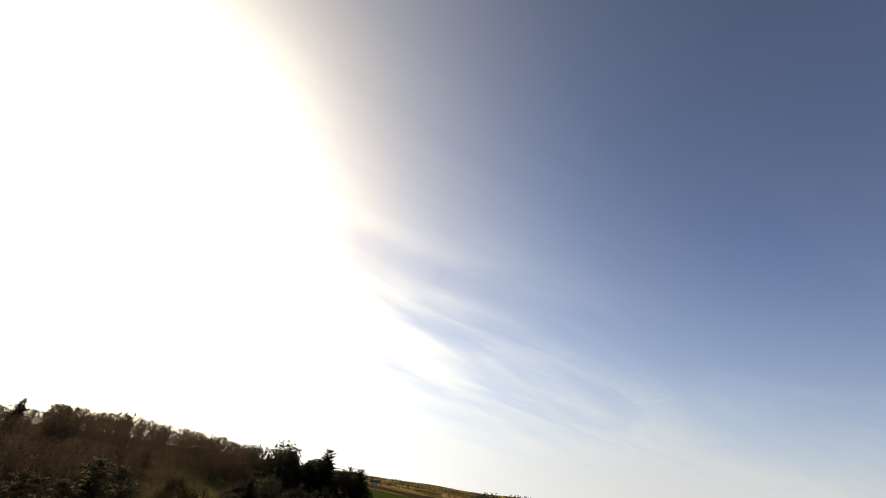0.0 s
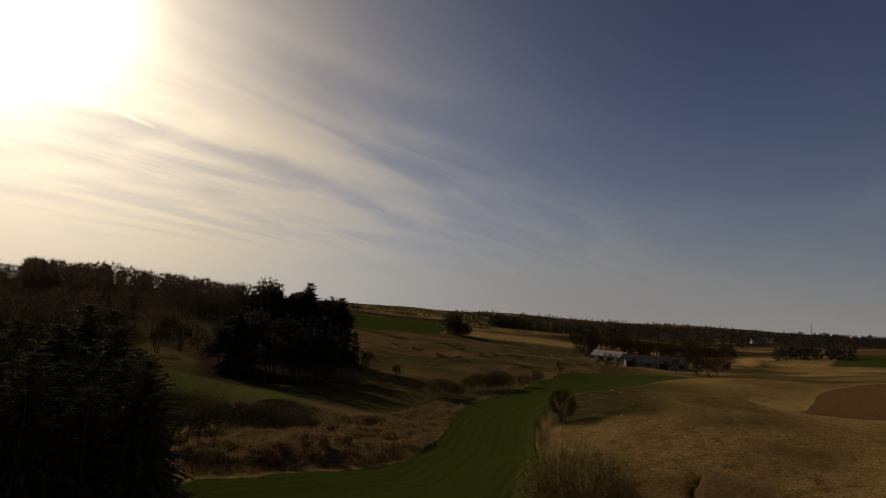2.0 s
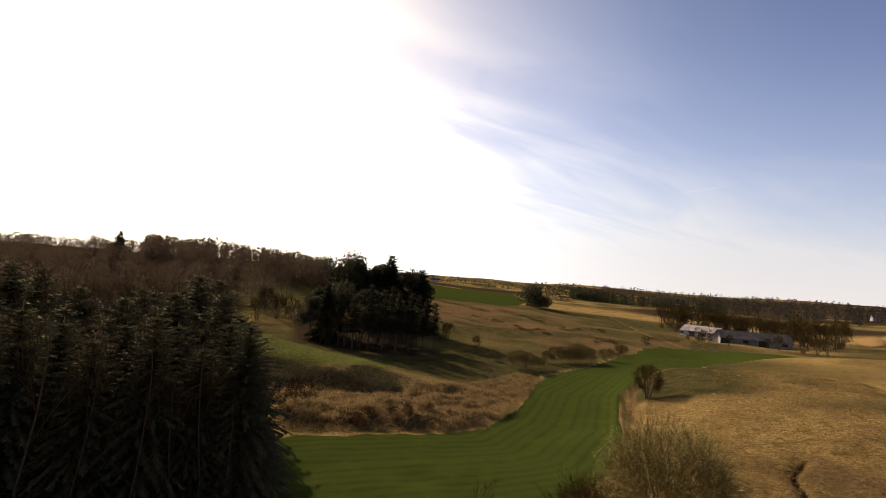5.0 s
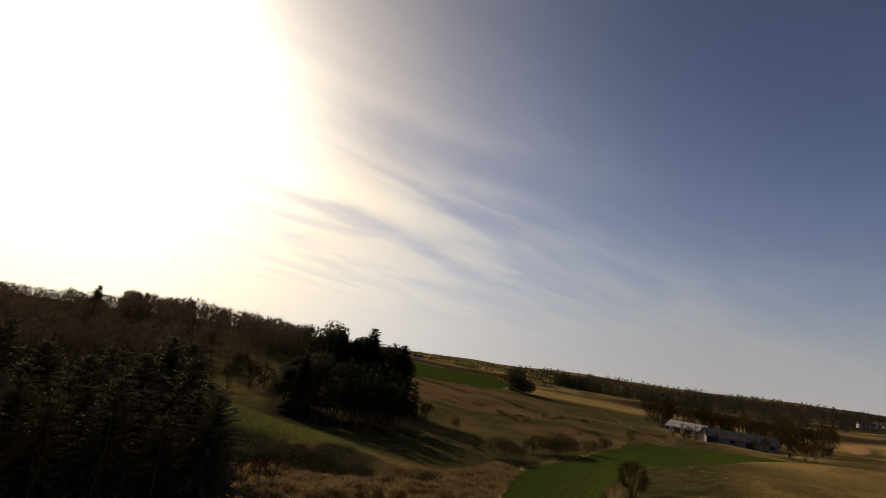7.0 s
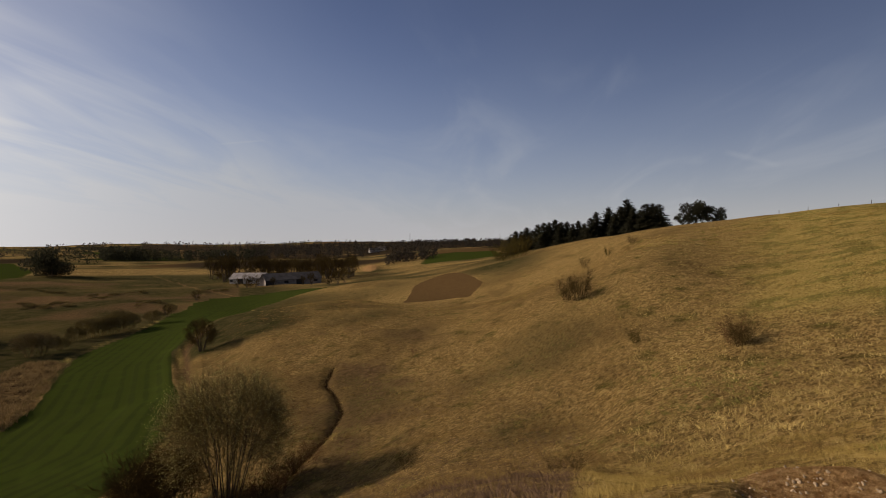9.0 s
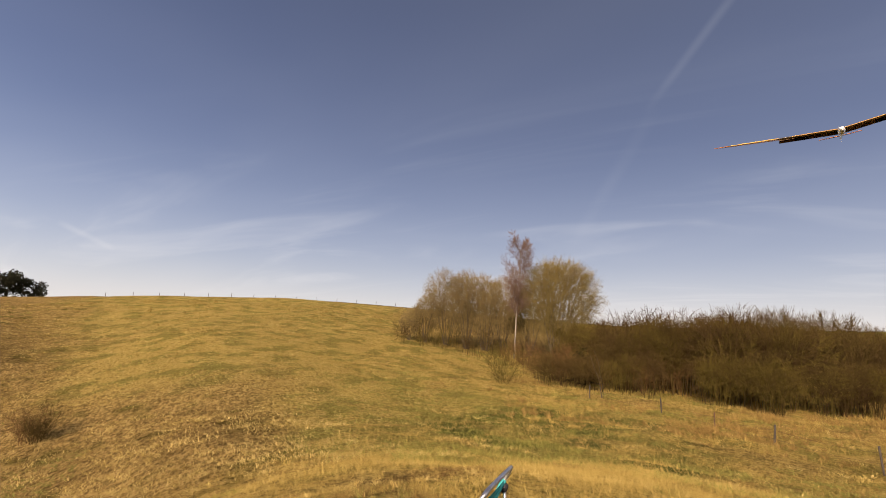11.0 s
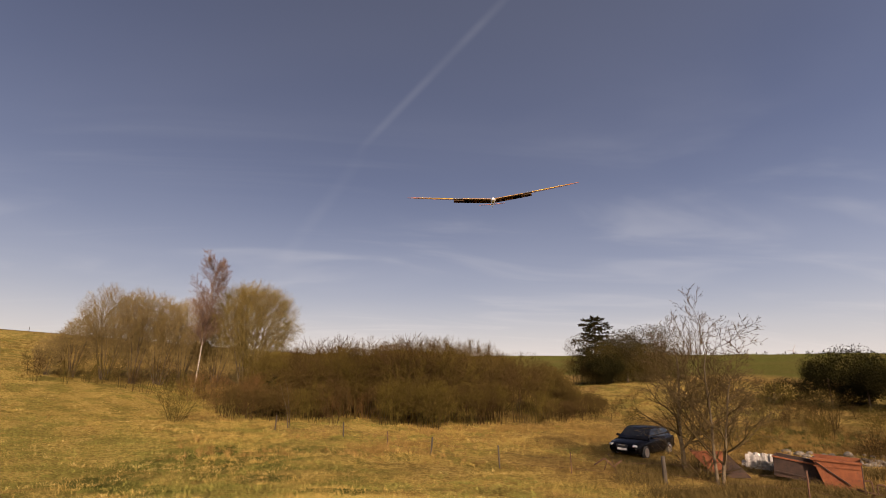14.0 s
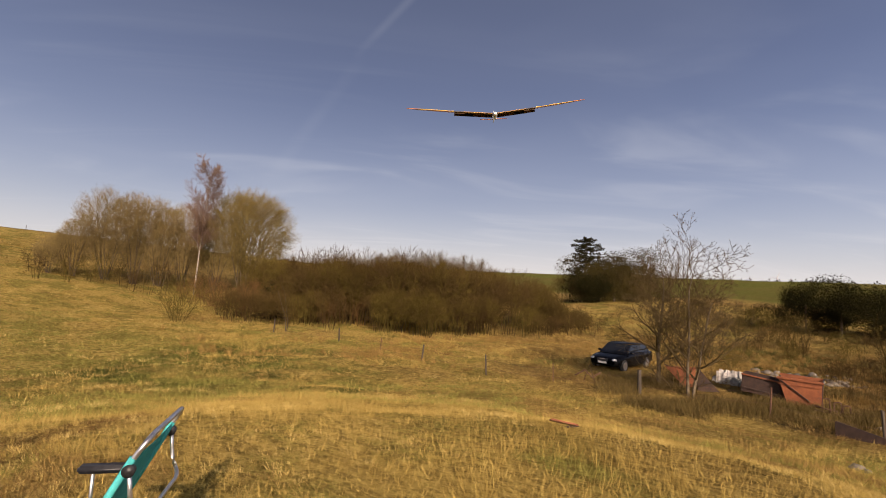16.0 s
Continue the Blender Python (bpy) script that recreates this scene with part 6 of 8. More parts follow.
def folding_chair():
    ch = thing("folding_chair", "turquoise fabric folding camping chair with aluminium frame", "chair", CH)
    w = 0.29
    # tubes of the backrest: two side rails and a curved headrest bow
    part("backrest_frame", tube_path(rounded([(0.24, -w, 0.36), (0.02, -w, 0.80), (-0.07, -w, 0.955), (-0.075, w, 0.955), (0.02, w, 0.80), (0.24, w, 0.36)], 0.07), 0.0125), M["alu"], ch, "bent aluminium tube", True)
    bm = bmesh.new()
    cols, rows = 9, 9
    grid = []
    for i in range(rows):
        u = i / (rows - 1)
        x, z = 0.225 - 0.245 * u, 0.40 + 0.47 * u
        line = []
        for j in range(cols):
            v = j / (cols - 1) * 2 - 1
            sag = -0.030 * (1 - v * v) * math.sin(math.pi * min(u + 0.15, 1))
            line.append(bm.verts.new((x + sag, v * (w + 0.004), z - 0.012 * (1 - v * v) * (u > 0.99))))
        grid.append(line)
    for i in range(rows - 1):
        for j in range(cols - 1):
            bm.faces.new((grid[i][j], grid[i][j + 1], grid[i + 1][j + 1], grid[i + 1][j]))
    bmesh.ops.solidify(bm, geom=bm.faces[:], thickness=0.004)
    part("backrest", bm, M["teal"], ch, "taut turquoise fabric", True)
    for s in (-1, 1):
        part("side_seam", tube_path([(0.226, s * w, 0.40), (0.10, s * w, 0.64), (-0.018, s * w, 0.87)], 0.0165), M["teal"], ch, "", True)
        bm = bmesh.new()
        bmesh.ops.create_cone(bm, cap_ends=True, segments=14, radius1=0.028, radius2=0.024, depth=0.034, matrix=Matrix.Translation((-0.012, s * (w + 0.014), 0.82)) @ Matrix.Rotation(radians(90), 4, "X"))
        part("hinge_knob", bm, M["black"], ch, "black plastic hinge", True)
        bm = bmesh.new()
        box(bm, (0.314, 0.068, 0.042), Matrix.Translation((0.277, s * (w + 0.03), 0.615 - 0.04 * (s > 0))), 0.012)
        part("armrest", bm, M["black"], ch, "black plastic armrest", True)
        part("arm_strut", tube_path(rounded([(0.36, s * (w + 0.02), 0.63), (0.36, s * (w + 0.02), 0.40), (0.50, s * (w + 0.01), 0.02)]), 0.010), M["alu"], ch, "", True)
        part("leg", tube_path(rounded([(0.56, s * w, 0.41), (0.20, s * w, 0.30), (-0.06, s * (w + 0.01), 0.0)]), 0.0115), M["alu"], ch, "", True)
    part("brace", tube_path(rounded([(-0.012, -w - 0.014, 0.82), (-0.03, -w - 0.014, 0.66), (-0.085, -w + 0.05, 0.60), (-0.085, w - 0.05, 0.60), (-0.03, w + 0.014, 0.66), (-0.012, w + 0.014, 0.82)], 0.07), 0.0105), M["alu"], ch, "aluminium back support", True)
    bm = bmesh.new()
    box(bm, (0.44, 0.56, 0.045), Matrix.Translation((0.42, 0, 0.425)) @ Matrix.Rotation(radians(-6), 4, "Y"), 0.018)
    part("seat", bm, M["blue"], ch, "blue cloth over the seat", True)
    part("seat_frame", tube_path(rounded([(0.20, -w, 0.385), (0.66, -w, 0.425), (0.66, w, 0.425), (0.20, w, 0.385)], 0.06), 0.012), M["alu"], ch, "", True)
    return ch


folding_chair()


def cup():
    m = CH @ Matrix.Translation((0.40, 0.318, 0.592))
    c = thing("plastic_cup", "small white plastic cup standing on the armrest", "cup", m)
    bm = bmesh.new()
    prof = [(0.0, 0.0), (0.024, 0.0), (0.034, 0.012), (0.036, 0.07), (0.031, 0.088), (0.031, 0.1), (0.028, 0.1), (0.028, 0.09), (0.0, 0.09)]
    n = 20
    rings = [[bm.verts.new((r * math.cos(k * 6.2832 / n), r * math.sin(k * 6.2832 / n), z)) for k in range(n)] for r, z in prof if r > 0]
    for a, b in zip(rings[:-1], rings[1:]):
        for k in range(n):
            bm.faces.new((a[k], a[(k + 1) % n], b[(k + 1) % n], b[k]))
    bm.faces.new(rings[0][::-1])
    bm.faces.new(rings[-1])
    part("beaker", bm, M["cup"], c, "", True)


cup()


# ---- the model glider in the air ----
def wing_panel(name, x0, x1, z0, z1, c0, c1, sweep0, sweep1, mats, parent, label="", thick=0.08):
    """One wing panel from x0 to x1: an aerofoil section lofted out, chord along y (leading edge at -y)."""
    prof = [(0.0, 0.0), (0.06, 0.5), (0.25, 1.0), (0.5, 0.85), (0.8, 0.35), (1.0, 0.03), (0.8, -0.12), (0.4, -0.28), (0.1, -0.28)]
    bm = bmesh.new()
    rings = []
    for k in range(7):
        u = k / 6
        x, z, c, s = x0 + (x1 - x0) * u, z0 + (z1 - z0) * u, c0 + (c1 - c0) * u, sweep0 + (sweep1 - sweep0) * u
        rings.append([bm.verts.new((x, s + py * c, z + pz * c * thick)) for py, pz in prof])
    n = len(prof)
    for a, b in zip(rings[:-1], rings[1:]):
        for k in range(n):
            bm.faces.new((a[k], a[(k + 1) % n], b[(k + 1) % n], b[k]))
    bm.faces.new(rings[0])
    bm.faces.new(rings[-1])
    bmesh.ops.recalc_face_normals(bm, faces=bm.faces)
    me = bpy.data.meshes.new(name)
    bm.to_mesh(me)
    bm.free()
    for mt in mats:
        me.materials.append(mt)
    if len(mats) > 1:
        # lit and shaded sides painted: faces turned down take the darker second film
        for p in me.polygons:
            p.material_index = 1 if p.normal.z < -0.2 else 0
    return part_mesh(name, me, parent, label)


def glider():
    eye, d = Vector((0, 0, EYE)), 9.25
    az, el = radians(-155.0), radians(20.3)
    pos = eye + d * Vector((-math.sin(az) * math.cos(el), math.cos(az) * math.cos(el), math.sin(el)))
    toward = math.degrees(math.atan2(pos.x, -pos.y))   # nose, along -y, points back to the eye
    m = Matrix.Translation(pos) @ Matrix.Rotation(radians(toward + 180), 4, "Z") @ Matrix.Rotation(radians(-4.0), 4, "Y") @ Matrix.Rotation(radians(13.0), 4, "X")
    g = thing("model_glider", "orange and black model sailplane in flight", "model glider", m)
    segs = [(-0.48, 0.012), (-0.44, 0.03), (-0.32, 0.043), (-0.12, 0.045), (0.12, 0.032), (0.3, 0.018), (0.95, 0.011)]
    bm = bmesh.new()
    rings = [[bm.verts.new((r * math.cos(k * 0.5236), y, -0.045 + r * 1.15 * math.sin(k * 0.5236) + 0.02 * max(y, 0))) for k in range(12)] for y, r in segs]
    for a, b in zip(rings[:-1], rings[1:]):
        for k in range(12):
            bm.faces.new((a[k], a[(k + 1) % 12], b[(k + 1) % 12], b[k]))
    bm.faces.new(rings[0])
    bm.faces.new(rings[-1])
    bmesh.ops.recalc_face_normals(bm, faces=bm.faces)
    part("fuselage", bm, M["gel"], g, "slim white fuselage", True)
    part("tail_boom", tube_path([(0, 0.3, -0.038), (0, 0.97, -0.024)], 0.0115), M["carbon"], g, "black carbon boom", True)
    for s in (-1, 1):
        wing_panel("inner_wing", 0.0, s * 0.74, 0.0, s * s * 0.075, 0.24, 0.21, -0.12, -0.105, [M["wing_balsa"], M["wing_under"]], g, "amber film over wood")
        wing_panel("outer_wing", s * 0.742, s * 1.40, 0.076, 0.155, 0.21, 0.15, -0.105, -0.07, [M["wing_top_lit"], M["wing_orange"]], g, "orange film, its upper faces painted sunlit yellow")
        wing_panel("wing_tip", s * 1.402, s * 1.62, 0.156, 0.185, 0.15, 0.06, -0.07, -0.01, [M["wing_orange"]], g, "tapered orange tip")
        flap = bmesh.new()
        box(flap, (0.72, 0.006, 0.072), Matrix.Translation((s * 0.385, 0.105, 0.02)) @ Matrix.Rotation(-s * 0.10, 4, "Y") @ Matrix.Rotation(radians(-28), 4, "X"), 0.002)
        part("flap", flap, M["wing_under"], g, "lowered brown flap")
        band = bmesh.new()
        box(band, (0.16, 0.009, 0.074), Matrix.Translation((s * 0.47, 0.104, 0.029)) @ Matrix.Rotation(-s * 0.10, 4, "Y") @ Matrix.Rotation(radians(-28), 4, "X"), 0.002)
        part("black_band", band, M["carbon"], g, "black band on the flap")
        wing_panel("wing_stripe", s * 0.56, s * 0.735, 0.001 + 0.56 * 0.1013, 0.001 + 0.735 * 0.1013, 0.218, 0.212, -0.110, -0.106, [M["stripe"]], g, "dark grey stripe", 0.0815)
        wing_panel("tailplane", 0.0, s * 0.27, 0.02, 0.03, 0.10, 0.06, 0.86, 0.89, [M["wing_orange"], M["wing_under"]], g)
    bm = bmesh.new()
    vs = [bm.verts.new((0, y, z)) for y, z in [(0.80, -0.02), (0.86, 0.20), (0.96, 0.21), (1.0, -0.01), (0.96, -0.08), (0.88, -0.06)]]
    bm.faces.new(vs)
    bmesh.ops.solidify(bm, geom=bm.faces[:], thickness=0.008)
    part("fin", bm, M["gel"], g, "white upright fin")


glider()


# ---- the parked car ----
def car():
    p = spot(-170.2, 29.8)
    p.z -= 0.06
    m = Matrix.Translation(p) @ Matrix.Rotation(radians(73), 4, "Z")
    c = thing("hatchback_car", "black hatchback car parked in long grass", "car", m)
    L = [(-2.10, 0.46, 0.86, 0.80), (-2.02, 0.32, 0.96, 0.85), (-1.55, 0.24, 0.99, 0.87), (-0.6, 0.22, 0.96, 0.88), (0.6, 0.22, 0.93, 0.88), (1.25, 0.24, 0.86, 0.87), (1.85, 0.26, 0.76, 0.82), (2.08, 0.34, 0.66, 0.72), (2.14, 0.44, 0.56, 0.66)]
    bm = bmesh.new()
    rings = []
    for x, lo, hi, hw in L:
        rings.append([bm.verts.new((x, y, z)) for y, z in [(-hw * 0.92, lo), (-hw, lo + 0.14), (-hw, hi - 0.16), (-hw * 0.95, hi - 0.03), (-hw * 0.6, hi), (hw * 0.6, hi), (hw * 0.95, hi - 0.03), (hw, hi - 0.16), (hw, lo + 0.14), (hw * 0.92, lo)]])
    for a, b in zip(rings[:-1], rings[1:]):
        for k in range(10):
            bm.faces.new((a[k], a[(k + 1) % 10], b[(k + 1) % 10], b[k]))
    bm.faces.new(rings[0])
    bm.faces.new(rings[-1])
    bmesh.ops.recalc_face_normals(bm, faces=bm.faces)
    part("body", bm, M["paint"], c, "glossy dark paint", True)
    # cabin: glass all round, with a roof and pillars of paint
    C = [(-1.95, 0.93, 0.80, 0.93, 0.76), (-1.45, 0.95, 0.82, 1.38, 0.62), (-0.3, 0.95, 0.84, 1.44, 0.64), (0.35, 0.93, 0.84, 1.40, 0.62), (1.12, 0.88, 0.80, 0.90, 0.74)]
    bm = bmesh.new()
    rings = [[bm.verts.new(v) for v in ((x, -bw, zb), (x, -tw, zt), (x, tw, zt), (x, bw, zb))] for x, zb, bw, zt, tw in C]
    for a, b in zip(rings[:-1], rings[1:]):
        for k in range(3):
            bm.faces.new((a[k], a[k + 1], b[k + 1], b[k]))
    bmesh.ops.recalc_face_normals(bm, faces=bm.faces)
    part("cabin", bm, M["paint"], c, "", True)

    def pane(name, pts, off):
        b = bmesh.new()
        f = b.faces.new([b.verts.new(q) for q in pts])
        b.normal_update()
        n = f.normal.copy()
        if n.dot(Vector(off)) < 0:
            n = -n
        for vv in b.verts:
            vv.co += n * 0.008
        bmesh.ops.solidify(b, geom=b.faces[:], thickness=0.004)
        part(name, b, M["car_glass"], c, "dark tinted glass")

    pane("windscreen", [(1.04, -0.70, 0.935), (0.40, -0.58, 1.365), (0.40, 0.58, 1.365), (1.04, 0.70, 0.935)], (1, 0, 0.5))
    pane("rear_window", [(-1.88, -0.68, 0.99), (-1.50, -0.56, 1.33), (-1.50, 0.56, 1.33), (-1.88, 0.68, 0.99)], (-1, 0, 0.5))
    for s in (-1, 1):
        pane("side_window", [(0.86, s * 0.80, 0.945), (0.30, s * 0.66, 1.34), (-0.25, s * 0.675, 1.375), (-0.25, s * 0.82, 0.965)], (0, s, 0.2))
        pane("side_window", [(-0.33, s * 0.82, 0.965), (-0.33, s * 0.675, 1.375), (-1.30, s * 0.655, 1.34), (-1.66, s * 0.80, 0.97)], (0, s, 0.2))
        b = bmesh.new()
        box(b, (0.34, 0.24, 0.13), Matrix.Translation((1.93, s * 0.60, 0.63)) @ Matrix.Rotation(s * 0.35, 4, "Z"), 0.03)
        part("headlight", b, M["lamp_glass"], c, "clear headlight", True)
        b = bmesh.new()
        box(b, (0.12, 0.20, 0.12), Matrix.Translation((0.72, s * 0.95, 0.98)), 0.03)
        part("wing_mirror", b, M["paint"], c, "", True)
        for x in (1.33, -1.28):
            wl = tagged(new("wheel"), "")
            wl.parent = c
            wl.matrix_basis = Matrix.Translation((x, s * 0.80, 0.31))
            b = bmesh.new()
            bmesh.ops.create_cone(b, cap_ends=True, segments=28, radius1=0.315, radius2=0.315, depth=0.21, matrix=Matrix.Rotation(radians(90), 4, "X"))
            bmesh.ops.bevel(b, geom=[e for e in b.edges if e.calc_face_angle(0) > 1], offset=0.03, segments=2, affect="EDGES")
            part("tyre", b, M["rubber"], wl, "", True)
            b = bmesh.new()
            bmesh.ops.create_cone(b, cap_ends=True, segments=24, radius1=0.215, radius2=0.215, depth=0.225, matrix=Matrix.Rotation(radians(90), 4, "X"))
            for k in range(5):
                box(b, (0.05, 0.235, 0.36), Matrix.Rotation(k * 0.628, 4, "Y"))
            part("rim", b, M["alu"], wl, "silver alloy rim")
    b = bmesh.new()
    box(b, (0.05, 0.62, 0.30), Matrix.Translation((2.12, 0, 0.54)), 0.02)
    part("grille", b, M["black"], c, "tall black grille")
    b = bmesh.new()
    box(b, (0.02, 0.50, 0.10), Matrix.Translation((2.155, 0, 0.47)), 0.004)
    part("plate", b, M["sheet"], c, "plain pale plate")
    b = bmesh.new()
    box(b, (0.03, 0.36, 0.03), Matrix.Translation((2.15, 0, 0.655)), 0.01)
    part("grille_bar", b, M["alu"], c, "chrome bar")


car()


# ---- fence ----
def fence_post(seed, bearing, r, height, width, lean=0.0, mat="post", label="grey weathered wooden fence post in long grass"):
    rng = random.Random(seed)
    p = spot(bearing, r, 0.1)
    po = thing("fence_post", label, "fence post", Matrix.Translation(p) @ Matrix.Rotation(radians(lean), 4, "Y") @ Matrix.Rotation(rng.uniform(0, 3), 4, "Z"), "fence posts")
    bm = bmesh.new()
    n = 9
    rings = []
    for k in range(5):
        z = (height + 0.1) * k / 4
        rings.append([bm.verts.new((math.cos(a) * width / 2 * (1 + rng.uniform(-0.1, 0.1)), math.sin(a) * width / 2 * (1 + rng.uniform(-0.1, 0.1)), z + (rng.uniform(-0.02, 0.02) if k == 4 else 0))) for a in [i * 6.2832 / n for i in range(n)]])
    for a, b in zip(rings[:-1], rings[1:]):
        for k in range(n):
            bm.faces.new((a[k], a[(k + 1) % n], b[(k + 1) % n], b[k]))
    bm.faces.new(rings[-1])
    part("shaft", bm, M[mat], po, "", True)
    return p


FENCE = [(-131, 36, 0.9, 0.08), (-138.2, 31.5, 0.85, 0.08), (-143.0, 28.5, 0.8, 0.05), (-147.8, 26.0, 0.85, 0.09), (-155.4, 23.4, 0.95, 0.07), (-163.0, 22.6, 0.85, 0.04), (-172.1, 21.8, 0.95, 0.16), (176.2, 21.4, 1.05, 0.06), (168, 20.5, 1.0, 0.09)]
tops = []
for k, (b, r, h, w) in enumerate(FENCE):
    thin = w < 0.061
    q = fence_post(k, b, r, h, w, (-4, 3, 0, -6, 4, 2, 1, -2, 3)[k], "iron" if thin else "post", "thin rusty iron fence stake" if thin else ("thick grey weathered gate post" if w > 0.15 else "grey weathered wooden fence post in long grass"))
    tops.append(q + Vector((0, 0, h)))
for drop in (0.12, 0.48):
    pts = []
    for a, b in zip(tops[:-1], tops[1:]):
        for k in range(6):
            u = k / 6
            pts.append(a.lerp(b, u) - Vector((0, 0, drop + 0.10 * 4 * u * (1 - u))))
    pts.append(tops[-1] - Vector((0, 0, drop)))
    wm = bpy.data.meshes.new("fence_wire")
    bm = tube_path(pts, 0.004, 4)
    bm.to_mesh(wm)
    bm.free()
    wm.materials.append(M["iron"])
    tagged(new("fence_wire", wm), "sagging rusty fence wire between the posts", "fence wire", "fence wires")
for k in range(16):
    fence_post(50 + k, -79.5 - 2.25 * k, 119 + 6 * min(k / 8, 1), 0.85, 0.09, 0, "post", "wooden fence post on the skyline of the hill")
for b, r, h, w in [(-8.7, 27.5, 0.7, 0.10), (-22.2, 23.4, 0.9, 0.09)]:
    fence_post(90 + int(r), b, r, h, w, 5)


# ---- rusting farm machinery ----
def facing(bearing, r, turn=0.0, up=0.0):
    """A pose on the ground whose -y side faces the standing place."""
    p = spot(bearing, r)
    p.z += up
    return Matrix.Translation(p) @ Matrix.Rotation(radians(bearing + turn), 4, "Z")


def prism(profile, length, thick=0.0):
    """A closed profile in x and z drawn out along y."""
    bm = bmesh.new()
    a = [bm.verts.new((x, -length / 2, z)) for x, z in profile]
    b = [bm.verts.new((x, length / 2, z)) for x, z in profile]
    n = len(profile)
    for k in range(n):
        bm.faces.new((a[k], a[(k + 1) % n], b[(k + 1) % n], b[k]))
    bm.faces.new(a[::-1])
    bm.faces.new(b)
    bmesh.ops.recalc_face_normals(bm, faces=bm.faces)
    return bm


def hopper():
    h = thing("rusty_hopper", "faded orange steel farm hopper rusting in grass", "farm machine", facing(173.9, 25.2, -3) @ Matrix.Diagonal((0.76, 0.74, 0.86, 1)))
    part("front_panel", prism([(-0.98, 1.32), (0.98, 1.28), (0.92, 0.02), (-0.52, -0.05)], 0.05), M["orange_rust"], h, "faded orange steel panel")
    bk = prism([(-0.98, 1.32), (0.98, 1.28), (0.92, 0.02), (-0.52, -0.05)], 0.05)
    bmesh.ops.translate(bk, verts=bk.verts, vec=(0, 1.2, 0.05))
    part("back_panel", bk, M["orange_rust"], h)
    b = bmesh.new()
    box(b, (2.06, 0.09, 0.10), Matrix.Translation((0, -0.06, 1.24)) @ Matrix.Rotation(0.02, 4, "Y"), 0.01)
    part("top_rail", b, M["orange_rust"], h, "folded orange rim")
    b = bmesh.new()
    box(b, (1.9, 0.05, 0.05), Matrix.Translation((0.0, -0.05, 0.98)), 0.008)
    part("rib", b, M["orange_rust"], h)
    b = bmesh.new()
    box(b, (1.55, 0.06, 0.045), Matrix.Translation((-0.20, -0.07, 0.72)) @ Matrix.Rotation(radians(33), 4, "Y"), 0.006)
    part("diagonal_strut", b, M["dark_rust"], h, "dark diagonal strut")
    for x, tilt in ((-0.76, 18), (0.96, -3)):
        b = bmesh.new()
        box(b, (0.04, 1.2, 1.34), Matrix.Translation((x, 0.6, 0.64)) @ Matrix.Rotation(radians(-tilt), 4, "Y"), 0.005)
        part("side_panel", b, M["dark_rust"], h, "dark rusted side")
    return h


hopper()


def open_box():
    h = thing("rusty_loader_box", "dark rusted open steel box lying in grass", "farm machine", facing(176.8, 25.6, -4))
    for y in (-0.02, 0.9):
        b = bmesh.new()
        box(b, (1.55, 0.04, 0.78), Matrix.Translation((0, y, 0.52)) @ Matrix.Rotation(radians(7), 4, "Y"), 0.006)
        part("panel", b, M["dark_rust"], h)
    for z in (0.30, 0.86):
        b = bmesh.new()
        box(b, (1.60, 0.07, 0.06), Matrix.Translation((0, -0.06, z)) @ Matrix.Rotation(radians(7), 4, "Y"), 0.008)
        part("flange", b, M["orange_rust"] if z > 0.5 else M["dark_rust"], h, "rusted flange")
    for x in (-0.75, 0.75):
        b = bmesh.new()
        box(b, (0.04, 0.9, 0.72), Matrix.Translation((x, 0.44, 0.52 - x * 0.12)), 0.006)
        part("end_plate", b, M["dark_rust"], h)
    b = bmesh.new()
    box(b, (0.12, 0.3, 0.3), Matrix.Translation((-0.3, 0.4, 0.08)), 0.02)
    part("foot", b, M["dark_rust"], h)


open_box()


def tilted_bucket():
    h = thing("rusty_bucket", "orange and dark rusted tipping bucket behind the tree", "farm machine", facing(-177.2, 24.6, 5))
    part("face", prism([(-1.15, 0.92), (0.10, 0.98), (0.05, 0.0), (-0.22, -0.05)], 0.06), M["orange_rust"], h, "faded orange plate")
    part("side", prism([(0.12, 1.02), (0.18, 0.98), (1.05, 0.02), (0.20, -0.05)], 0.06), M["dark_rust"], h, "dark rusted plate")
    bk = prism([(-1.15, 0.92), (1.0, 0.1), (0.3, -0.05), (-0.22, -0.05)], 0.06)
    bmesh.ops.translate(bk, verts=bk.verts, vec=(0, 0.9, 0))
    part("back", bk, M["dark_rust"], h)
    b = bmesh.new()
    box(b, (1.2, 0.95, 0.05), Matrix.Translation((0.0, 0.45, 0.03)), 0.01)
    part("floor_plate", b, M["dark_rust"], h)


tilted_bucket()


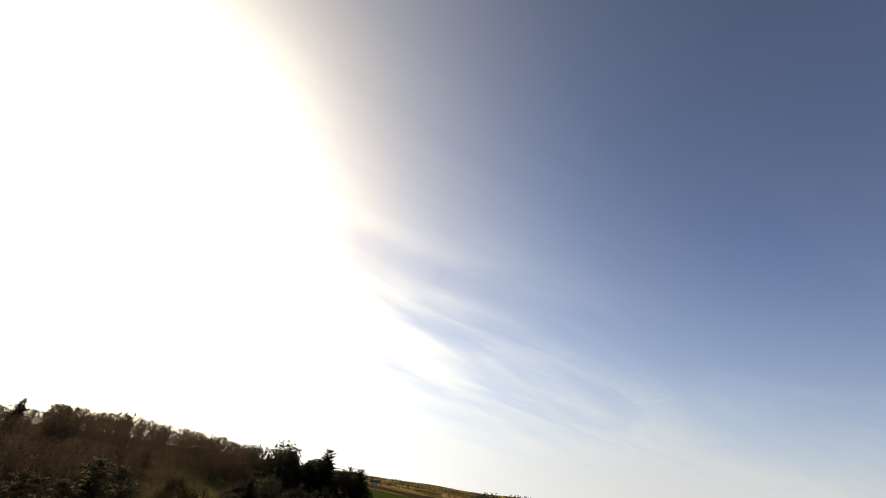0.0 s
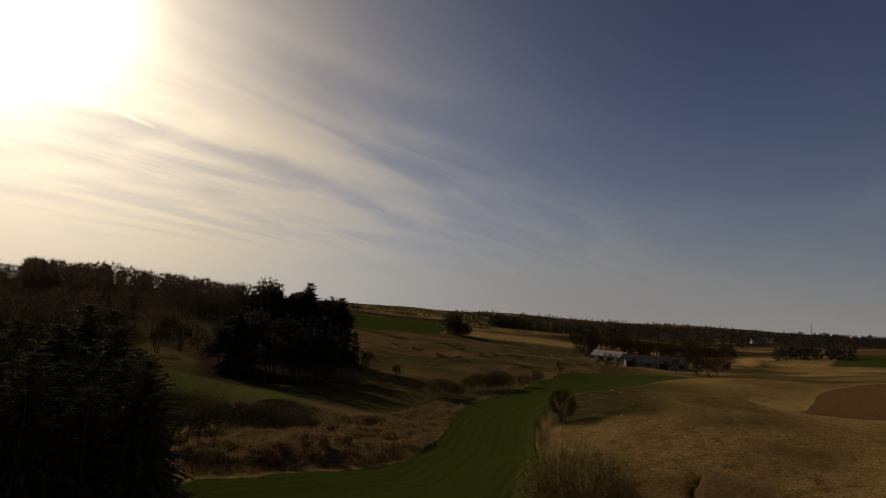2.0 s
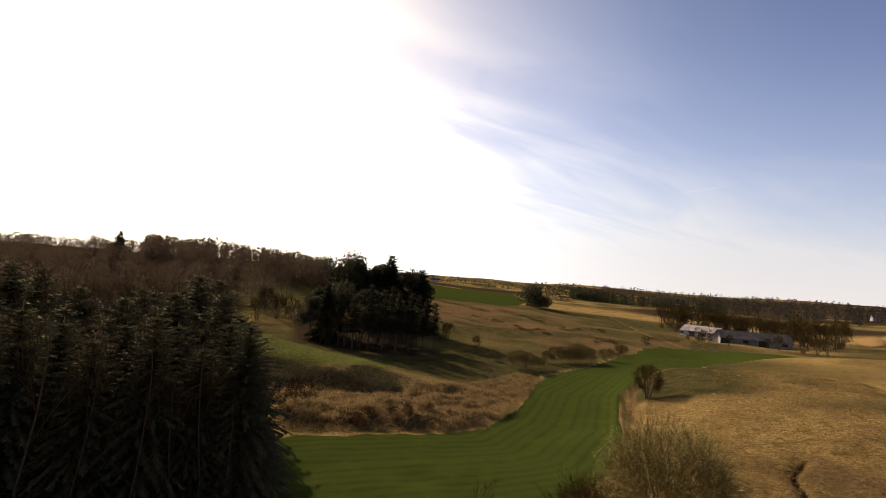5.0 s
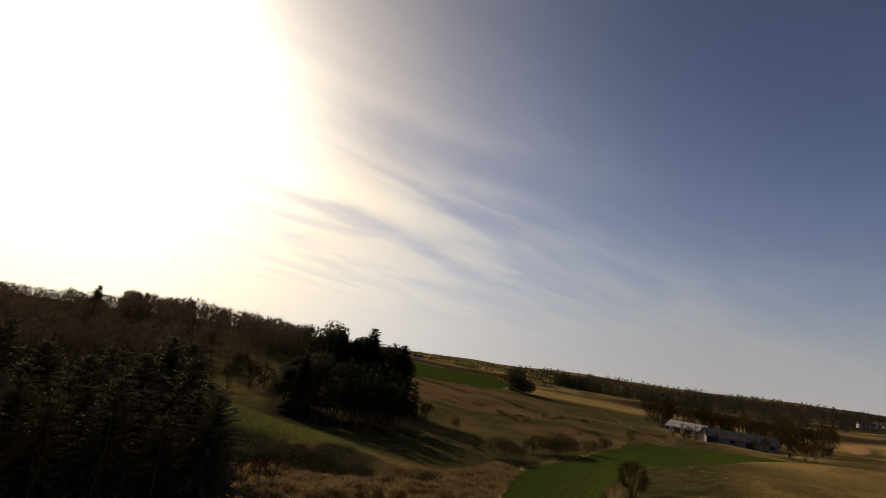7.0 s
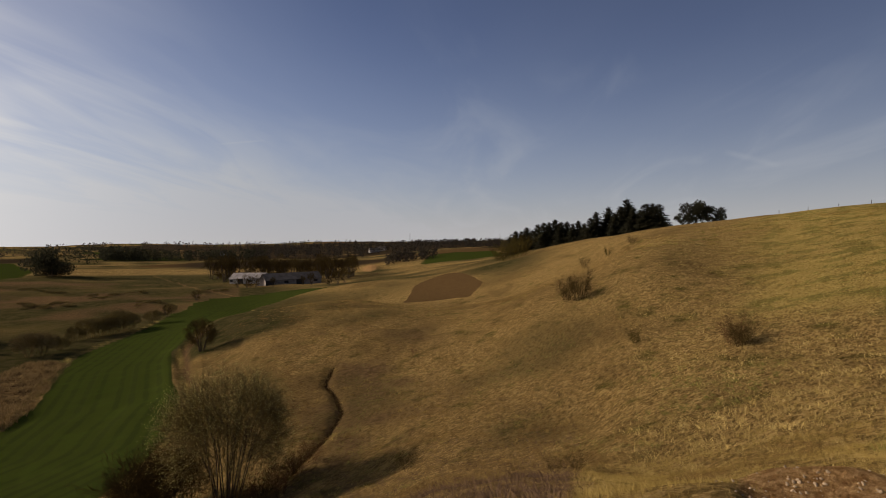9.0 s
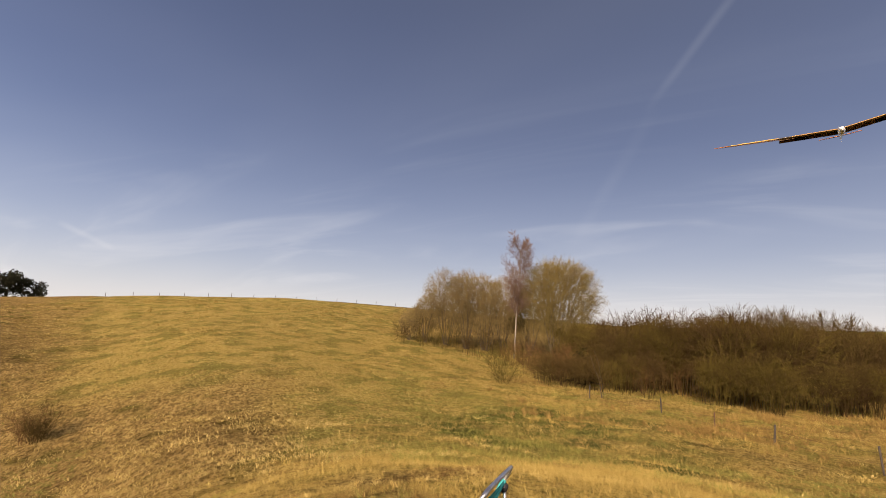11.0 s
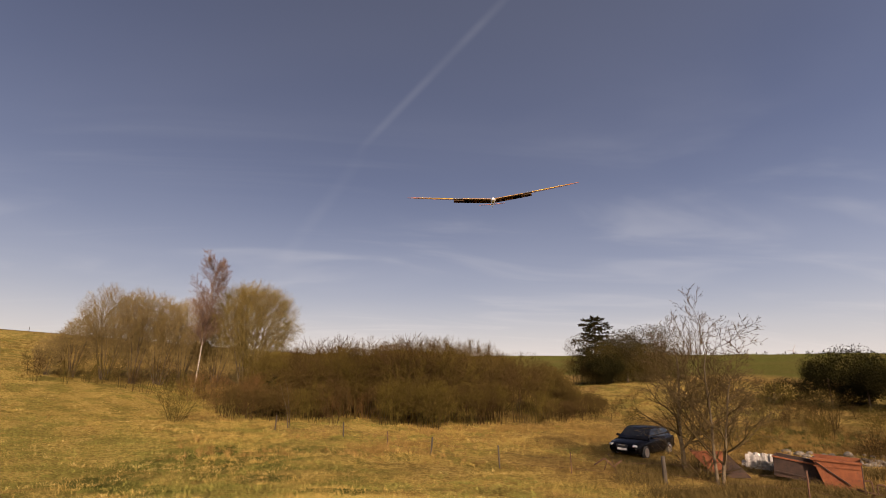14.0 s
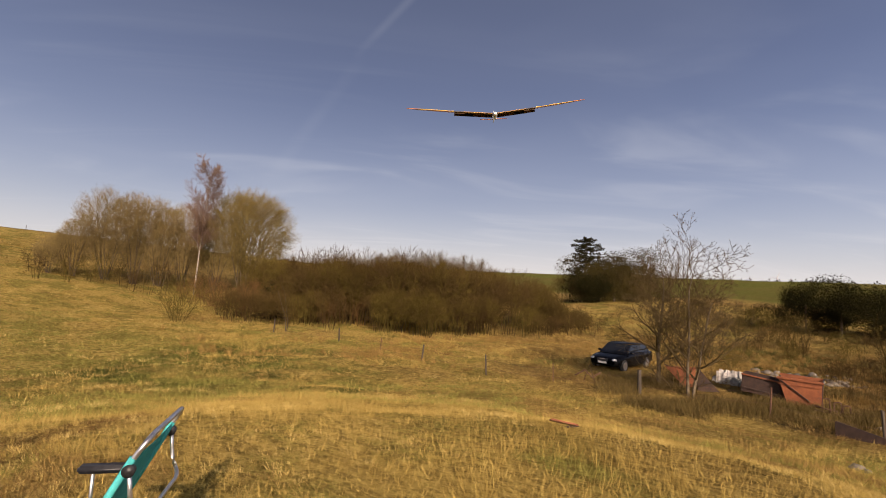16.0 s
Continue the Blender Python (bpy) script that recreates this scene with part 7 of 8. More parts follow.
def tine_frame():
    h = thing("rusty_tine_frame", "tangled rusty frame of an old farm implement", "farm machine", facing(171.4, 23.8) @ Matrix.Diagonal((0.62, 0.62, 0.8, 1)))
    for k, x in enumerate((-0.55, 0.0, 0.42)):
        part("hoop", tube_path(rounded([(x, 0, 0), (x, 0.02, 0.78 - 0.1 * k), (x + 0.34, 0.05, 0.80 - 0.1 * k), (x + 0.36, 0.05, 0.05)], 0.08), 0.028), M["iron"], h, "", True)
    part("beam", tube_path([(-0.95, 0.1, 0.18), (0.95, 0.0, 0.12)], 0.045), M["iron"], h, "", True)
    part("axle", tube_path([(-0.9, 0.35, 0.35), (-0.2, -0.1, 0.30), (0.3, 0.25, 0.22)], 0.035), M["iron"], h, "", True)
    h2 = thing("bent_iron_rods", "bent rusty iron rods in the grass", "scrap iron", facing(-167.0, 24.0))
    part("rod", tube_path([(-0.7, 0, 0.25), (-0.25, 0, 0.55), (0.1, 0.02, 0.22), (0.45, 0.0, 0.5)], 0.03), M["iron"], h2, "", True)
    part("rod", tube_path([(-0.3, 0.1, 0.0), (-0.05, 0.1, 0.75), (0.2, 0.1, 0.05)], 0.025), M["iron"], h2, "", True)


tine_frame()


def plate_on_ground():
    h = thing("rusty_trough", "long dark rusted steel trough lying on the bank", "farm machine", facing(169.7, 20.4, -14) @ Matrix.Diagonal((0.62, 0.7, 0.95, 1)))
    part("plate", prism([(-0.98, 0.44), (-0.92, 0.48), (1.25, 0.22), (1.25, -0.1), (-0.95, -0.05)], 0.06), M["dark_rust"], h)
    bt = bmesh.new()
    box(bt, (2.05, 0.5, 0.05), Matrix.Translation((0.1, 0.25, 0.03)), 0.01)
    part("bottom", bt, M["dark_rust"], h)


plate_on_ground()


def sheets():
    h = thing("crumpled_sheet_metal", "crumpled white sheet metal among stones", "scrap metal", facing(179.4, 27.0) @ Matrix.Diagonal((0.75, 0.75, 0.7, 1)))
    rng = random.Random(8)
    for k in range(4):
        bm = bmesh.new()
        n = 14
        rows = [[bm.verts.new((i / n * 1.7 - 0.85, j * 0.55, 0.06 * math.sin(i * 2.2) + 0.10 * rng.random())) for i in range(n + 1)] for j in range(2)]
        for i in range(n):
            bm.faces.new((rows[0][i], rows[0][i + 1], rows[1][i + 1], rows[1][i]))
        bmesh.ops.solidify(bm, geom=bm.faces[:], thickness=0.006)
        bmesh.ops.transform(bm, matrix=Matrix.Translation((rng.uniform(-0.4, 0.4), 0.1 * k, 0.12 + 0.16 * k)) @ Matrix.Rotation(radians(rng.uniform(25, 60)), 4, "X") @ Matrix.Rotation(rng.uniform(-0.15, 0.15), 4, "Y"), verts=bm.verts)
        part("sheet", bm, M["sheet"], h)


sheets()


def stone_mesh(seed, flat=0.7):
    rng = random.Random(seed)
    bm = bmesh.new()
    bmesh.ops.create_icosphere(bm, subdivisions=2, radius=0.5)
    for v in bm.verts:
        n = noise.noise(v.co * 2.1 + Vector((seed * 3.1, 0, 0)))
        v.co *= 1 + 0.45 * n
        v.co.z *= flat
    me = bpy.data.meshes.new("field_stone")
    bm.to_mesh(me)
    bm.free()
    me.polygons.foreach_set("use_smooth", [True] * len(me.polygons))
    return me


STONES = []
for k in range(4):
    me = stone_mesh(300 + k)
    me.materials.append(M["stone"])
    STONES.append(me)
rs = random.Random(77)
for k in range(130):
    b = 178 - 9 * rs.random() ** 1.3
    r = 29.5 + 5 * rs.random() + (178 - b) * 0.5
    s = rs.uniform(0.12, 0.30) if rs.random() < 0.85 else rs.uniform(0.34, 0.5)
    p = spot(b, r)
    ob = new("field_stone", STONES[rs.randrange(4)])
    ob.matrix_basis = Matrix.LocRotScale(p + Vector((0, 0, s * 0.18)), Euler((rs.uniform(-0.3, 0.3), rs.uniform(-0.3, 0.3), rs.uniform(0, 6))), (s, s, s))
    tagged(ob, "rounded grey field stone in a clearance heap", "stone", "stone heap")
for b, r, s in [(169.9, 14.1, 0.30), (169.2, 14.0, 0.16), (168.3, 22.5, 0.2), (170.6, 22.0, 0.16)]:
    ob = new("field_stone", STONES[0])
    ob.matrix_basis = Matrix.LocRotScale(spot(b, r) + Vector((0, 0, 0.02)), Euler((0, 0, b)), (s, s, s))
    tagged(ob, "half-buried grey stone in the meadow grass", "stone", "stones in grass")
FLINTS = []
for k in range(3):
    me = stone_mesh(330 + k, 0.6)
    me.materials.append(M["flint"])
    FLINTS.append(me)
for k in range(110):
    b = -82 + rs.gauss(0, 3.4)
    r = 4.4 + rs.gauss(0, 0.26)
    s = rs.uniform(0.010, 0.034)
    ob = new("flint", FLINTS[rs.randrange(3)])
    ob.matrix_basis = Matrix.LocRotScale(spot(b, r) + Vector((0, 0, s * 0.2)), Euler((rs.uniform(-1, 1), rs.uniform(-1, 1), rs.uniform(0, 6))), (s, s, s))
    tagged(ob, "pale flint lying in the bare soil scar", "stone", "flints in the scar")


def orange_panel():
    h = thing("orange_wing_piece", "small orange broken panel lying on the grass", "debris", facing(-164.3, 6.6, 12, 0.07))
    bm = bmesh.new()
    box(bm, (0.36, 0.10, 0.022), Matrix.Rotation(radians(9), 4, "Y") @ Matrix.Rotation(radians(-24), 4, "X"), 0.006)
    part("panel", bm, M["orange_rust"], h, "scuffed orange panel")
    bm = bmesh.new()
    box(bm, (0.17, 0.05, 0.014), Matrix.Translation((0.10, -0.03, -0.035)) @ Matrix.Rotation(radians(-6), 4, "Y"), 0.004)
    part("torn_end", bm, M["dark_rust"], h, "dark broken end")


orange_panel()


# ---- farm buildings and far landmarks ----
def barn(name, label, bearing, r, length, depth, wall_h, ridge, turn, wall, roof, openings):
    p = spot(bearing, r, 0.3)
    h = thing(name, label, "barn", Matrix.Translation(p) @ Matrix.Rotation(radians(bearing + turn), 4, "Z"))
    L, D = length / 2, depth / 2
    bm = bmesh.new()
    prof = [(-D, 0), (D, 0), (D, wall_h), (0, ridge), (-D, wall_h)]
    a, b = [bm.verts.new((-L, y, z)) for y, z in prof], [bm.verts.new((L, y, z)) for y, z in prof]
    for k in range(5):
        bm.faces.new((a[k], a[(k + 1) % 5], b[(k + 1) % 5], b[k]))
    bm.faces.new(a)
    bm.faces.new(b)
    bmesh.ops.recalc_face_normals(bm, faces=bm.faces)
    part("walls", bm, wall, h)
    ang = math.atan2(ridge - wall_h, D)
    for s in (-1, 1):
        bm = bmesh.new()
        box(bm, (length + 0.8, D / math.cos(ang) + 0.5, 0.16), Matrix.Translation((0, s * (D + 0.25) / 2, (wall_h + ridge) / 2 + 0.02)) @ Matrix.Rotation(-s * ang, 4, "X"))
        part("roof_slope", bm, roof, h)
    for x, w, z, hh in openings:
        bm = bmesh.new()
        box(bm, (w, 0.16, hh), Matrix.Translation((x, -D - 0.02, z + hh / 2)))
        part("barn_door" if hh > 1.8 else "window", bm, M["opening"], h, "dark opening")


barn("pale_barn", "long low barn with pale sunlit roof among trees", -22.9, 282, 18, 10, 2.8, 5.4, -28, M["barn_white"], M["barn_roof_light"], [(-8, 1.6, 1.0, 1.2), (-3, 3.0, 0, 2.6), (2, 1.6, 1.0, 1.2), (7, 1.6, 1.0, 1.2)])
barn("dark_barn", "long dark barn with grey sheet roof among trees", -27.2, 262, 28, 11, 2.9, 5.9, 16, M["barn_wall"], M["barn_roof"], [(-12, 4.0, 0, 3.0), (-4, 2, 1.2, 1.2), (3, 4.0, 0, 3.0), (11, 2, 1.2, 1.2)])
barn("side_barn", "small dark lean-to barn between larger barns", -25.0, 262, 12, 8, 2.8, 5.4, 60, M["barn_wall"], M["barn_roof"], [(0, 2.4, 0, 2.2)])
for b, r, s, t in [(-36.6, 760, 1.0, 20), (-37.5, 800, 0.8, -30), (-20.2, 870, 0.7, 10), (-55.5, 900, 1.0, 15), (6.3, 900, 1.0, 0)]:
    barn("farmhouse", "distant white farmhouse with dark roof", b, r, 16 * s, 8, 4, 7, t, M["barn_white"], M["barn_roof"], [(-4 * s, 1.4, 1.2, 1.4), (0, 1.2, 0, 2.1), (4 * s, 1.4, 1.2, 1.4)])


def wind_turbine():
    p = spot(175.6, 1450, 2)
    h = thing("wind_turbine", "white wind turbine standing beyond the far hill", "wind turbine", Matrix.Translation(p) @ Matrix.Rotation(radians(150), 4, "Z") @ Matrix.Diagonal((0.6, 0.6, 0.8, 1)))
    v, q = tubes([((0, 0, 0), (0, 0, 62), 2.2, 1.2)], 12)
    part_mesh("tower", mesh_np("tower", v, q, M["turbine"], True), h)
    bm = bmesh.new()
    box(bm, (3, 8, 3), Matrix.Translation((0, -1, 62.5)), 0.6)
    part("nacelle", bm, M["turbine"], h)
    for k in range(3):
        a = radians(35 + 120 * k)
        v, q = tubes([((0, -5.2, 62.5), (math.sin(a) * 24, -5.2, 62.5 + math.cos(a) * 24), 1.1, 0.25)], 6)
        part_mesh("blade", mesh_np("blade", v, q, M["turbine"], True), h)


wind_turbine()
mast_p = spot(-40.8, 2400, 2)
mast = thing("radio_mast", "thin grey radio mast on the far skyline", "mast", Matrix.Translation(mast_p))
v, q = tubes([((0, 0, 0), (0, 0, 55), 1.1, 0.6)], 6)
part_mesh("lattice", mesh_np("lattice", v, q, M["post"], True), mast)


# ---- grass ----
def blades(name, label, base, height, width, lean, mat, seed, bend=0.5):
    """Many blades in one mesh: each three triangles, rooted at base and bent over."""
    rng = np.random.RandomState(seed)
    n = len(base)
    a = rng.uniform(0, 2 * math.pi, n)
    side = np.stack([np.cos(a), np.sin(a), np.zeros(n)], 1) * width[:, None]
    tilt = lean + rng.normal(0, bend, (n, 2))
    up = np.stack([tilt[:, 0], tilt[:, 1], np.ones(n)], 1)
    up /= np.linalg.norm(up, axis=1, keepdims=True)
    mid = base + up * height[:, None] * 0.55
    tip = base + np.stack([tilt[:, 0] * 1.7, tilt[:, 1] * 1.7, 0.82 * np.ones(n)], 1) / np.sqrt(1 + (tilt**2).sum(1))[:, None] * height[:, None]
    verts = np.stack([base - side, base + side, mid - side * 0.7, mid + side * 0.7, tip], 1).reshape(-1, 3)
    k = (np.arange(n) * 5)[:, None]
    tris = np.concatenate([k + [0, 1, 3], k + [0, 3, 2], k + [2, 3, 4]], 1).reshape(-1, 3)
    return tagged(new(name, mesh_np(name, verts, tris, mat)), label, "grass", kind="stuff")


def spikes(name, label, base, height, width, lean, mat, seed, bend=0.6):
    """Fine short grass: each blade one narrow triangle, leaning over."""
    rng = np.random.RandomState(seed)
    n = len(base)
    a = rng.uniform(0, 2 * math.pi, n)
    side = np.stack([np.cos(a), np.sin(a), np.zeros(n)], 1) * width[:, None]
    tilt = lean + rng.normal(0, bend, (n, 2))
    way = np.stack([tilt[:, 0], tilt[:, 1], np.ones(n)], 1)
    way *= (height / np.linalg.norm(way, axis=1))[:, None]
    verts = np.stack([base - side, base + side, base + way], 1).reshape(-1, 3)
    return tagged(new(name, mesh_np(name, verts, np.arange(n * 3).reshape(-1, 3), mat)), label, "grass", kind="stuff")


def sow(seed, count, sectors, r0, r1, power, clump, cells):
    """Places for blades: gathered in tussocks, thinner with distance; kept off crop, soil and scar."""
    rng = np.random.RandomState(seed)
    nc = count // cells
    w = np.array([abs(b - a) for a, b in sectors], float)
    pick = rng.choice(len(sectors), nc, p=w / w.sum())
    lo, hi = np.array([s[0] for s in sectors])[pick], np.array([s[1] for s in sectors])[pick]
    az = np.radians(lo + (hi - lo) * rng.rand(nc))
    r = r0 + (r1 - r0) * rng.rand(nc) ** power
    x, y = -r * np.sin(az), r * np.cos(az)
    keep = (inside(x, y, FIELD) < -0.3) & (inside(x, y, PLOUGH) < 0)
    keep &= ~((np.abs(np.degrees(az) + 82) < 5.5) & (np.abs(r - 4.25) < 0.55))
    x, y = x[keep], y[keep]
    x, y = np.repeat(x, cells), np.repeat(y, cells)
    x = x + rng.normal(0, 1, len(x)) * clump * (0.6 + 0.06 * np.hypot(x, y) / 4)
    y = y + rng.normal(0, 1, len(y)) * clump * (0.6 + 0.06 * np.hypot(x, y) / 4)
    return np.stack([x, y, ground_z(x, y) - 0.015], 1), rng


def tussocks(name, label, places, blades_each, radius, height, width, mat, seed):
    """Clumps of grass: in each the blades spring from one crown and arch outwards."""
    rng = np.random.RandomState(seed)
    n = len(places)
    c = np.repeat(places, blades_each, 0)
    rad, tall, wid = (np.repeat(v * rng.uniform(0.65, 1.35, n), blades_each) for v in (radius, height, width))
    k = len(c)
    a = rng.uniform(0, 2 * math.pi, k)
    out = np.stack([np.cos(a), np.sin(a), np.zeros(k)], 1)
    side = np.stack([-np.sin(a), np.cos(a), np.zeros(k)], 1) * wid[:, None]
    u, spread = np.sqrt(rng.rand(k)), rng.uniform(0.3, 1.2, k)
    foot = c + out * (rad * 0.45 * u)[:, None]
    tip = foot + out * (rad * spread)[:, None] + np.stack([np.full(k, 0.10), np.full(k, 0.10), rng.uniform(0.55, 1.1, k)], 1) * (tall * (1.15 - 0.45 * spread))[:, None]
    verts = np.stack([foot - side, foot + side, tip], 1).reshape(-1, 3)
    return tagged(new(name, mesh_np(name, verts, np.arange(k * 3).reshape(-1, 3), M[mat])), label, "grass", kind="stuff")


BACK = [(-60, -205)]
FRONT = [(62, -60)]
base, rng = sow(1, 280000, BACK, 2.6, 14, 0.8, 0.12, 8)
patch = value_noise(base[:, 0], base[:, 1], 1.7, 31) + 0.6 * value_noise(base[:, 0], base[:, 1], 0.6, 32)
bear = np.degrees(np.arctan2(-base[:, 0], base[:, 1]))
rim = np.exp(-(((bear + 109) / 10) ** 2)) * np.exp(-(((np.hypot(base[:, 0], base[:, 1]) - 7.3) / 1.0) ** 2))
green, dark = patch > 1.05, (rim + 0.3 * patch) > 0.40
rusty = value_noise(base[:, 0], base[:, 1], 2.4, 51) + 0.6 * value_noise(base[:, 0], base[:, 1], 0.5, 52) + 0.75 * np.exp(-(((bear % 360 - 164) / 17) ** 2)) > 0.42
h = rng.uniform(0.05, 0.15, len(base)) * (1 + 0.5 * np.clip(patch, -0.6, 1))
h *= 1 - 0.6 * np.exp(-(((bear + 82) / 16) ** 4)) * (np.hypot(base[:, 0], base[:, 1]) < 6.5)
wd = rng.uniform(0.0018, 0.0040, len(base))
lean = np.array([-0.25, 0.35])
for nm, lab, sel, mt in (("meadow_grass", "short dry straw-coloured meadow grass", ~green & ~dark & ~rusty, "grass_meadow"), ("rusty_grass", "withered rust-brown grass in the meadow", rusty & ~green & ~dark, "grass_rust"), ("green_grass", "short olive green grass patches", green & ~dark, "grass_green"), ("withered_moss", "dark brown withered turf on the rim", dark, "moss")):
    spikes(nm, lab, base[sel], h[sel] * (0.6 if nm == "withered_moss" else 1), wd[sel], lean, M[mt], 41, 0.9)
base, rng = sow(2, 60000, FRONT, 4.6, 30, 1.0, 0.14, 9)
patch = value_noise(base[:, 0], base[:, 1], 2.2, 33)
sel = patch > -0.62
h = rng.uniform(0.08, 0.26, len(base))
wd = rng.uniform(0.003, 0.008, len(base))
blades("slope_grass", "dry matted grass on the steep slope", base[~sel], h[~sel], wd[~sel], np.array([0.2, 0.5]), M["grass_tan"], 42, 0.7)
blades("slope_heath", "dark withered heath on the steep slope", base[sel], h[sel] * 0.9, wd[sel], np.array([0.2, 0.5]), M["grass_dark"], 43, 0.7)
base, rng = sow(3, 135000, [(-17, -205)], 14, 88, 1.25, 0.20, 8)
back = sstep(90, 118, np.degrees(np.arctan2(base[:, 0], base[:, 1])) % 360)
keep = rng.rand(len(base)) > 0.5 * back
base, back = base[keep], back[keep]
patch = value_noise(base[:, 0], base[:, 1], 5, 34) + 0.5 * value_noise(base[:, 0], base[:, 1], 1.4, 35)
dist = np.hypot(base[:, 0], base[:, 1])
h = rng.uniform(0.08, 0.26, len(base)) * (1 + 0.3 * np.clip(patch, -0.7, 1)) * (1 - 0.35 * back)
wd = (0.004 + 0.00022 * dist) * rng.uniform(0.7, 1.4, len(base))
green = patch + 0.75 * np.exp(-(((np.degrees(np.arctan2(-base[:, 0], base[:, 1])) + 36) / 17) ** 2)) > 0.85
far_side = back > 0.5
knoll_side = np.degrees(np.arctan2(base[:, 0], base[:, 1])) % 360 < 62 + 8 * rng.rand(len(base))
for nm, lab, sel, mt in (("hill_tussocks", "dry straw-coloured tussock grass on the hillside", ~green & ~far_side & ~knoll_side, "grass"), ("meadow_tussocks", "pale dry tussocks scattered over the meadow", ~green & far_side, "grass_meadow"),
                          ("knoll_tussocks", "withered rust-brown tussock grass on the knoll", ~green & knoll_side, "grass_rust")):
    blades(nm, lab, base[sel], h[sel], wd[sel] * (0.8 if nm == "meadow_tussocks" else 1), np.array([0.55, 0.35]), M[mt], 44, 0.75)
blades("hill_green_grass", "olive grass between the tussocks", base[green], h[green] * 0.7, wd[green], np.array([0.55, 0.35]), M["grass_green"], 45, 0.75)
base, rng = sow(5, 230000, [(-92, -207)], 10, 52, 1.15, 0.20, 9)
base = base[rng.rand(len(base)) < sstep(90, 118, np.degrees(np.arctan2(base[:, 0], base[:, 1])) % 360)]
patch = value_noise(base[:, 0], base[:, 1], 4.5, 37) + 0.7 * value_noise(base[:, 0], base[:, 1], 1.5, 38)
dist = np.hypot(base[:, 0], base[:, 1])
h = rng.uniform(0.07, 0.24, len(base)) * (1 + 0.4 * np.clip(patch, -0.7, 1))
wd = (0.0036 + 0.00020 * dist) * rng.uniform(0.7, 1.4, len(base))
bear = np.degrees(np.arctan2(base[:, 0], base[:, 1])) % 360
green = patch + 0.6 * np.exp(-(((dist - 21) / 8) ** 2)) - 0.9 * sstep(150, 160, bear) * (dist > 17) > 0.48
rusty = ~green & (value_noise(base[:, 0], base[:, 1], 3.4, 53) + 0.6 * value_noise(base[:, 0], base[:, 1], 0.9, 54) + 0.95 * np.exp(-(((bear - 188) / 24) ** 2)) > 0.56)
spikes("pasture_rusty_grass", "withered brown grass patches of the meadow", base[rusty], h[rusty], wd[rusty], np.array([-0.2, 0.3]), M["grass_rust"], 55, 0.8)
plain = ~green & ~rusty
spikes("pasture_grass", "pale matted grass of the meadow below", base[plain], h[plain], wd[plain], np.array([-0.2, 0.3]), M["grass_meadow"], 49, 0.8)
spikes("pasture_green_grass", "fresh olive green grass patches of the meadow", base[green], h[green] * 0.8, wd[green], np.array([-0.2, 0.3]), M["grass_green"], 50, 0.8)
rg = np.random.RandomState(9)
# dark blades added along the gully, standing in for the shadow under its edges
line = []
for (ax, ay), (bx, by) in zip(GULLY[:-3], GULLY[1:-2]):
    k = int(math.hypot(bx - ax, by - ay) * 200)
    u = rg.rand(k)
    line.append(np.stack([ax + (bx - ax) * u, ay + (by - ay) * u], 1) + rg.normal(0, 0.09, (k, 2)))
line = np.concatenate(line)
base = np.stack([line[:, 0], line[:, 1], ground_z(line[:, 0], line[:, 1]) - 0.02], 1)
blades("gully_rushes", "dark blades added as the shade in the narrow gully", base, rg.uniform(0.08, 0.26, len(base)), rg.uniform(0.006, 0.014, len(base)), np.array([0.1, 0.1]), M["twig_dark"], 48, 0.5)
n = 26000
x, y = rg.uniform(-30, 12, n), rg.uniform(38, 86, n)
ok = (inside(x, y, HOLLOW) > -0.5) & (value_noise(x, y, 1.3, 12) > -0.25)
x, y = x[ok], y[ok]
x, y = np.repeat(x, 5) + rg.normal(0, 0.18, len(x) * 5), np.repeat(y, 5) + rg.normal(0, 0.18, len(y) * 5)
base = np.stack([x, y, ground_z(x, y) - 0.02], 1)
blades("reed_tussocks", "brown reed and sedge tussocks in the wet hollow", base, rg.uniform(0.25, 0.65, len(x)), rg.uniform(0.012, 0.03, len(x)), np.array([0.1, 0.1]), M["reed"], 46, 0.5)
n = 22000
az, r = np.radians(rg.uniform(-120, -194, n)), rg.uniform(23, 64, n)
x, y = -r * np.sin(az), r * np.cos(az)
tall = (value_noise(x, y, 4, 36) + 0.45 * np.exp(-(((r - 37) / 5) ** 2)) + rg.normal(0, 0.3, n) - 0.5 * sstep(-128, -119, np.degrees(az))) > 0.2
tall &= (r < 44) | ((np.degrees(az) < -163) & (value_noise(x, y, 6, 58) > -0.2))
x, y = x[tall][::2], y[tall][::2]
base = np.stack([x, y, ground_z(x, y) - 0.02], 1)
rust_spot = value_noise(x, y, 2.8, 57) + 0.9 * sstep(148, 164, np.degrees(np.arctan2(x, y)) % 360) > -0.08
for nm, lab, sel, mt in (("tall_dead_grass", "tall dead grass clumps along the fence and thicket", rust_spot, "grass_tan"), ("tall_straw_grass", "tall straw-coloured grass clumps before the thicket", ~rust_spot, "grass_meadow")):
    k = int(sel.sum())
    tussocks(nm, lab, base[sel], 26, np.full(k, 0.30), np.full(k, 0.36 if mt == "grass_tan" else 0.24), np.full(k, 0.0085), mt, 47)
n = 6000
az, r = np.radians(rg.uniform(161, 192, n)), rg.uniform(18.5, 31, n)
x, y = -r * np.sin(az), r * np.cos(az)
ok = value_noise(x, y, 2.2, 39) > -0.1
x, y = np.repeat(x[ok], 10) + rg.normal(0, 0.2, ok.sum() * 10), np.repeat(y[ok], 10) + rg.normal(0, 0.2, ok.sum() * 10)
base = np.stack([x, y, ground_z(x, y) - 0.02], 1)
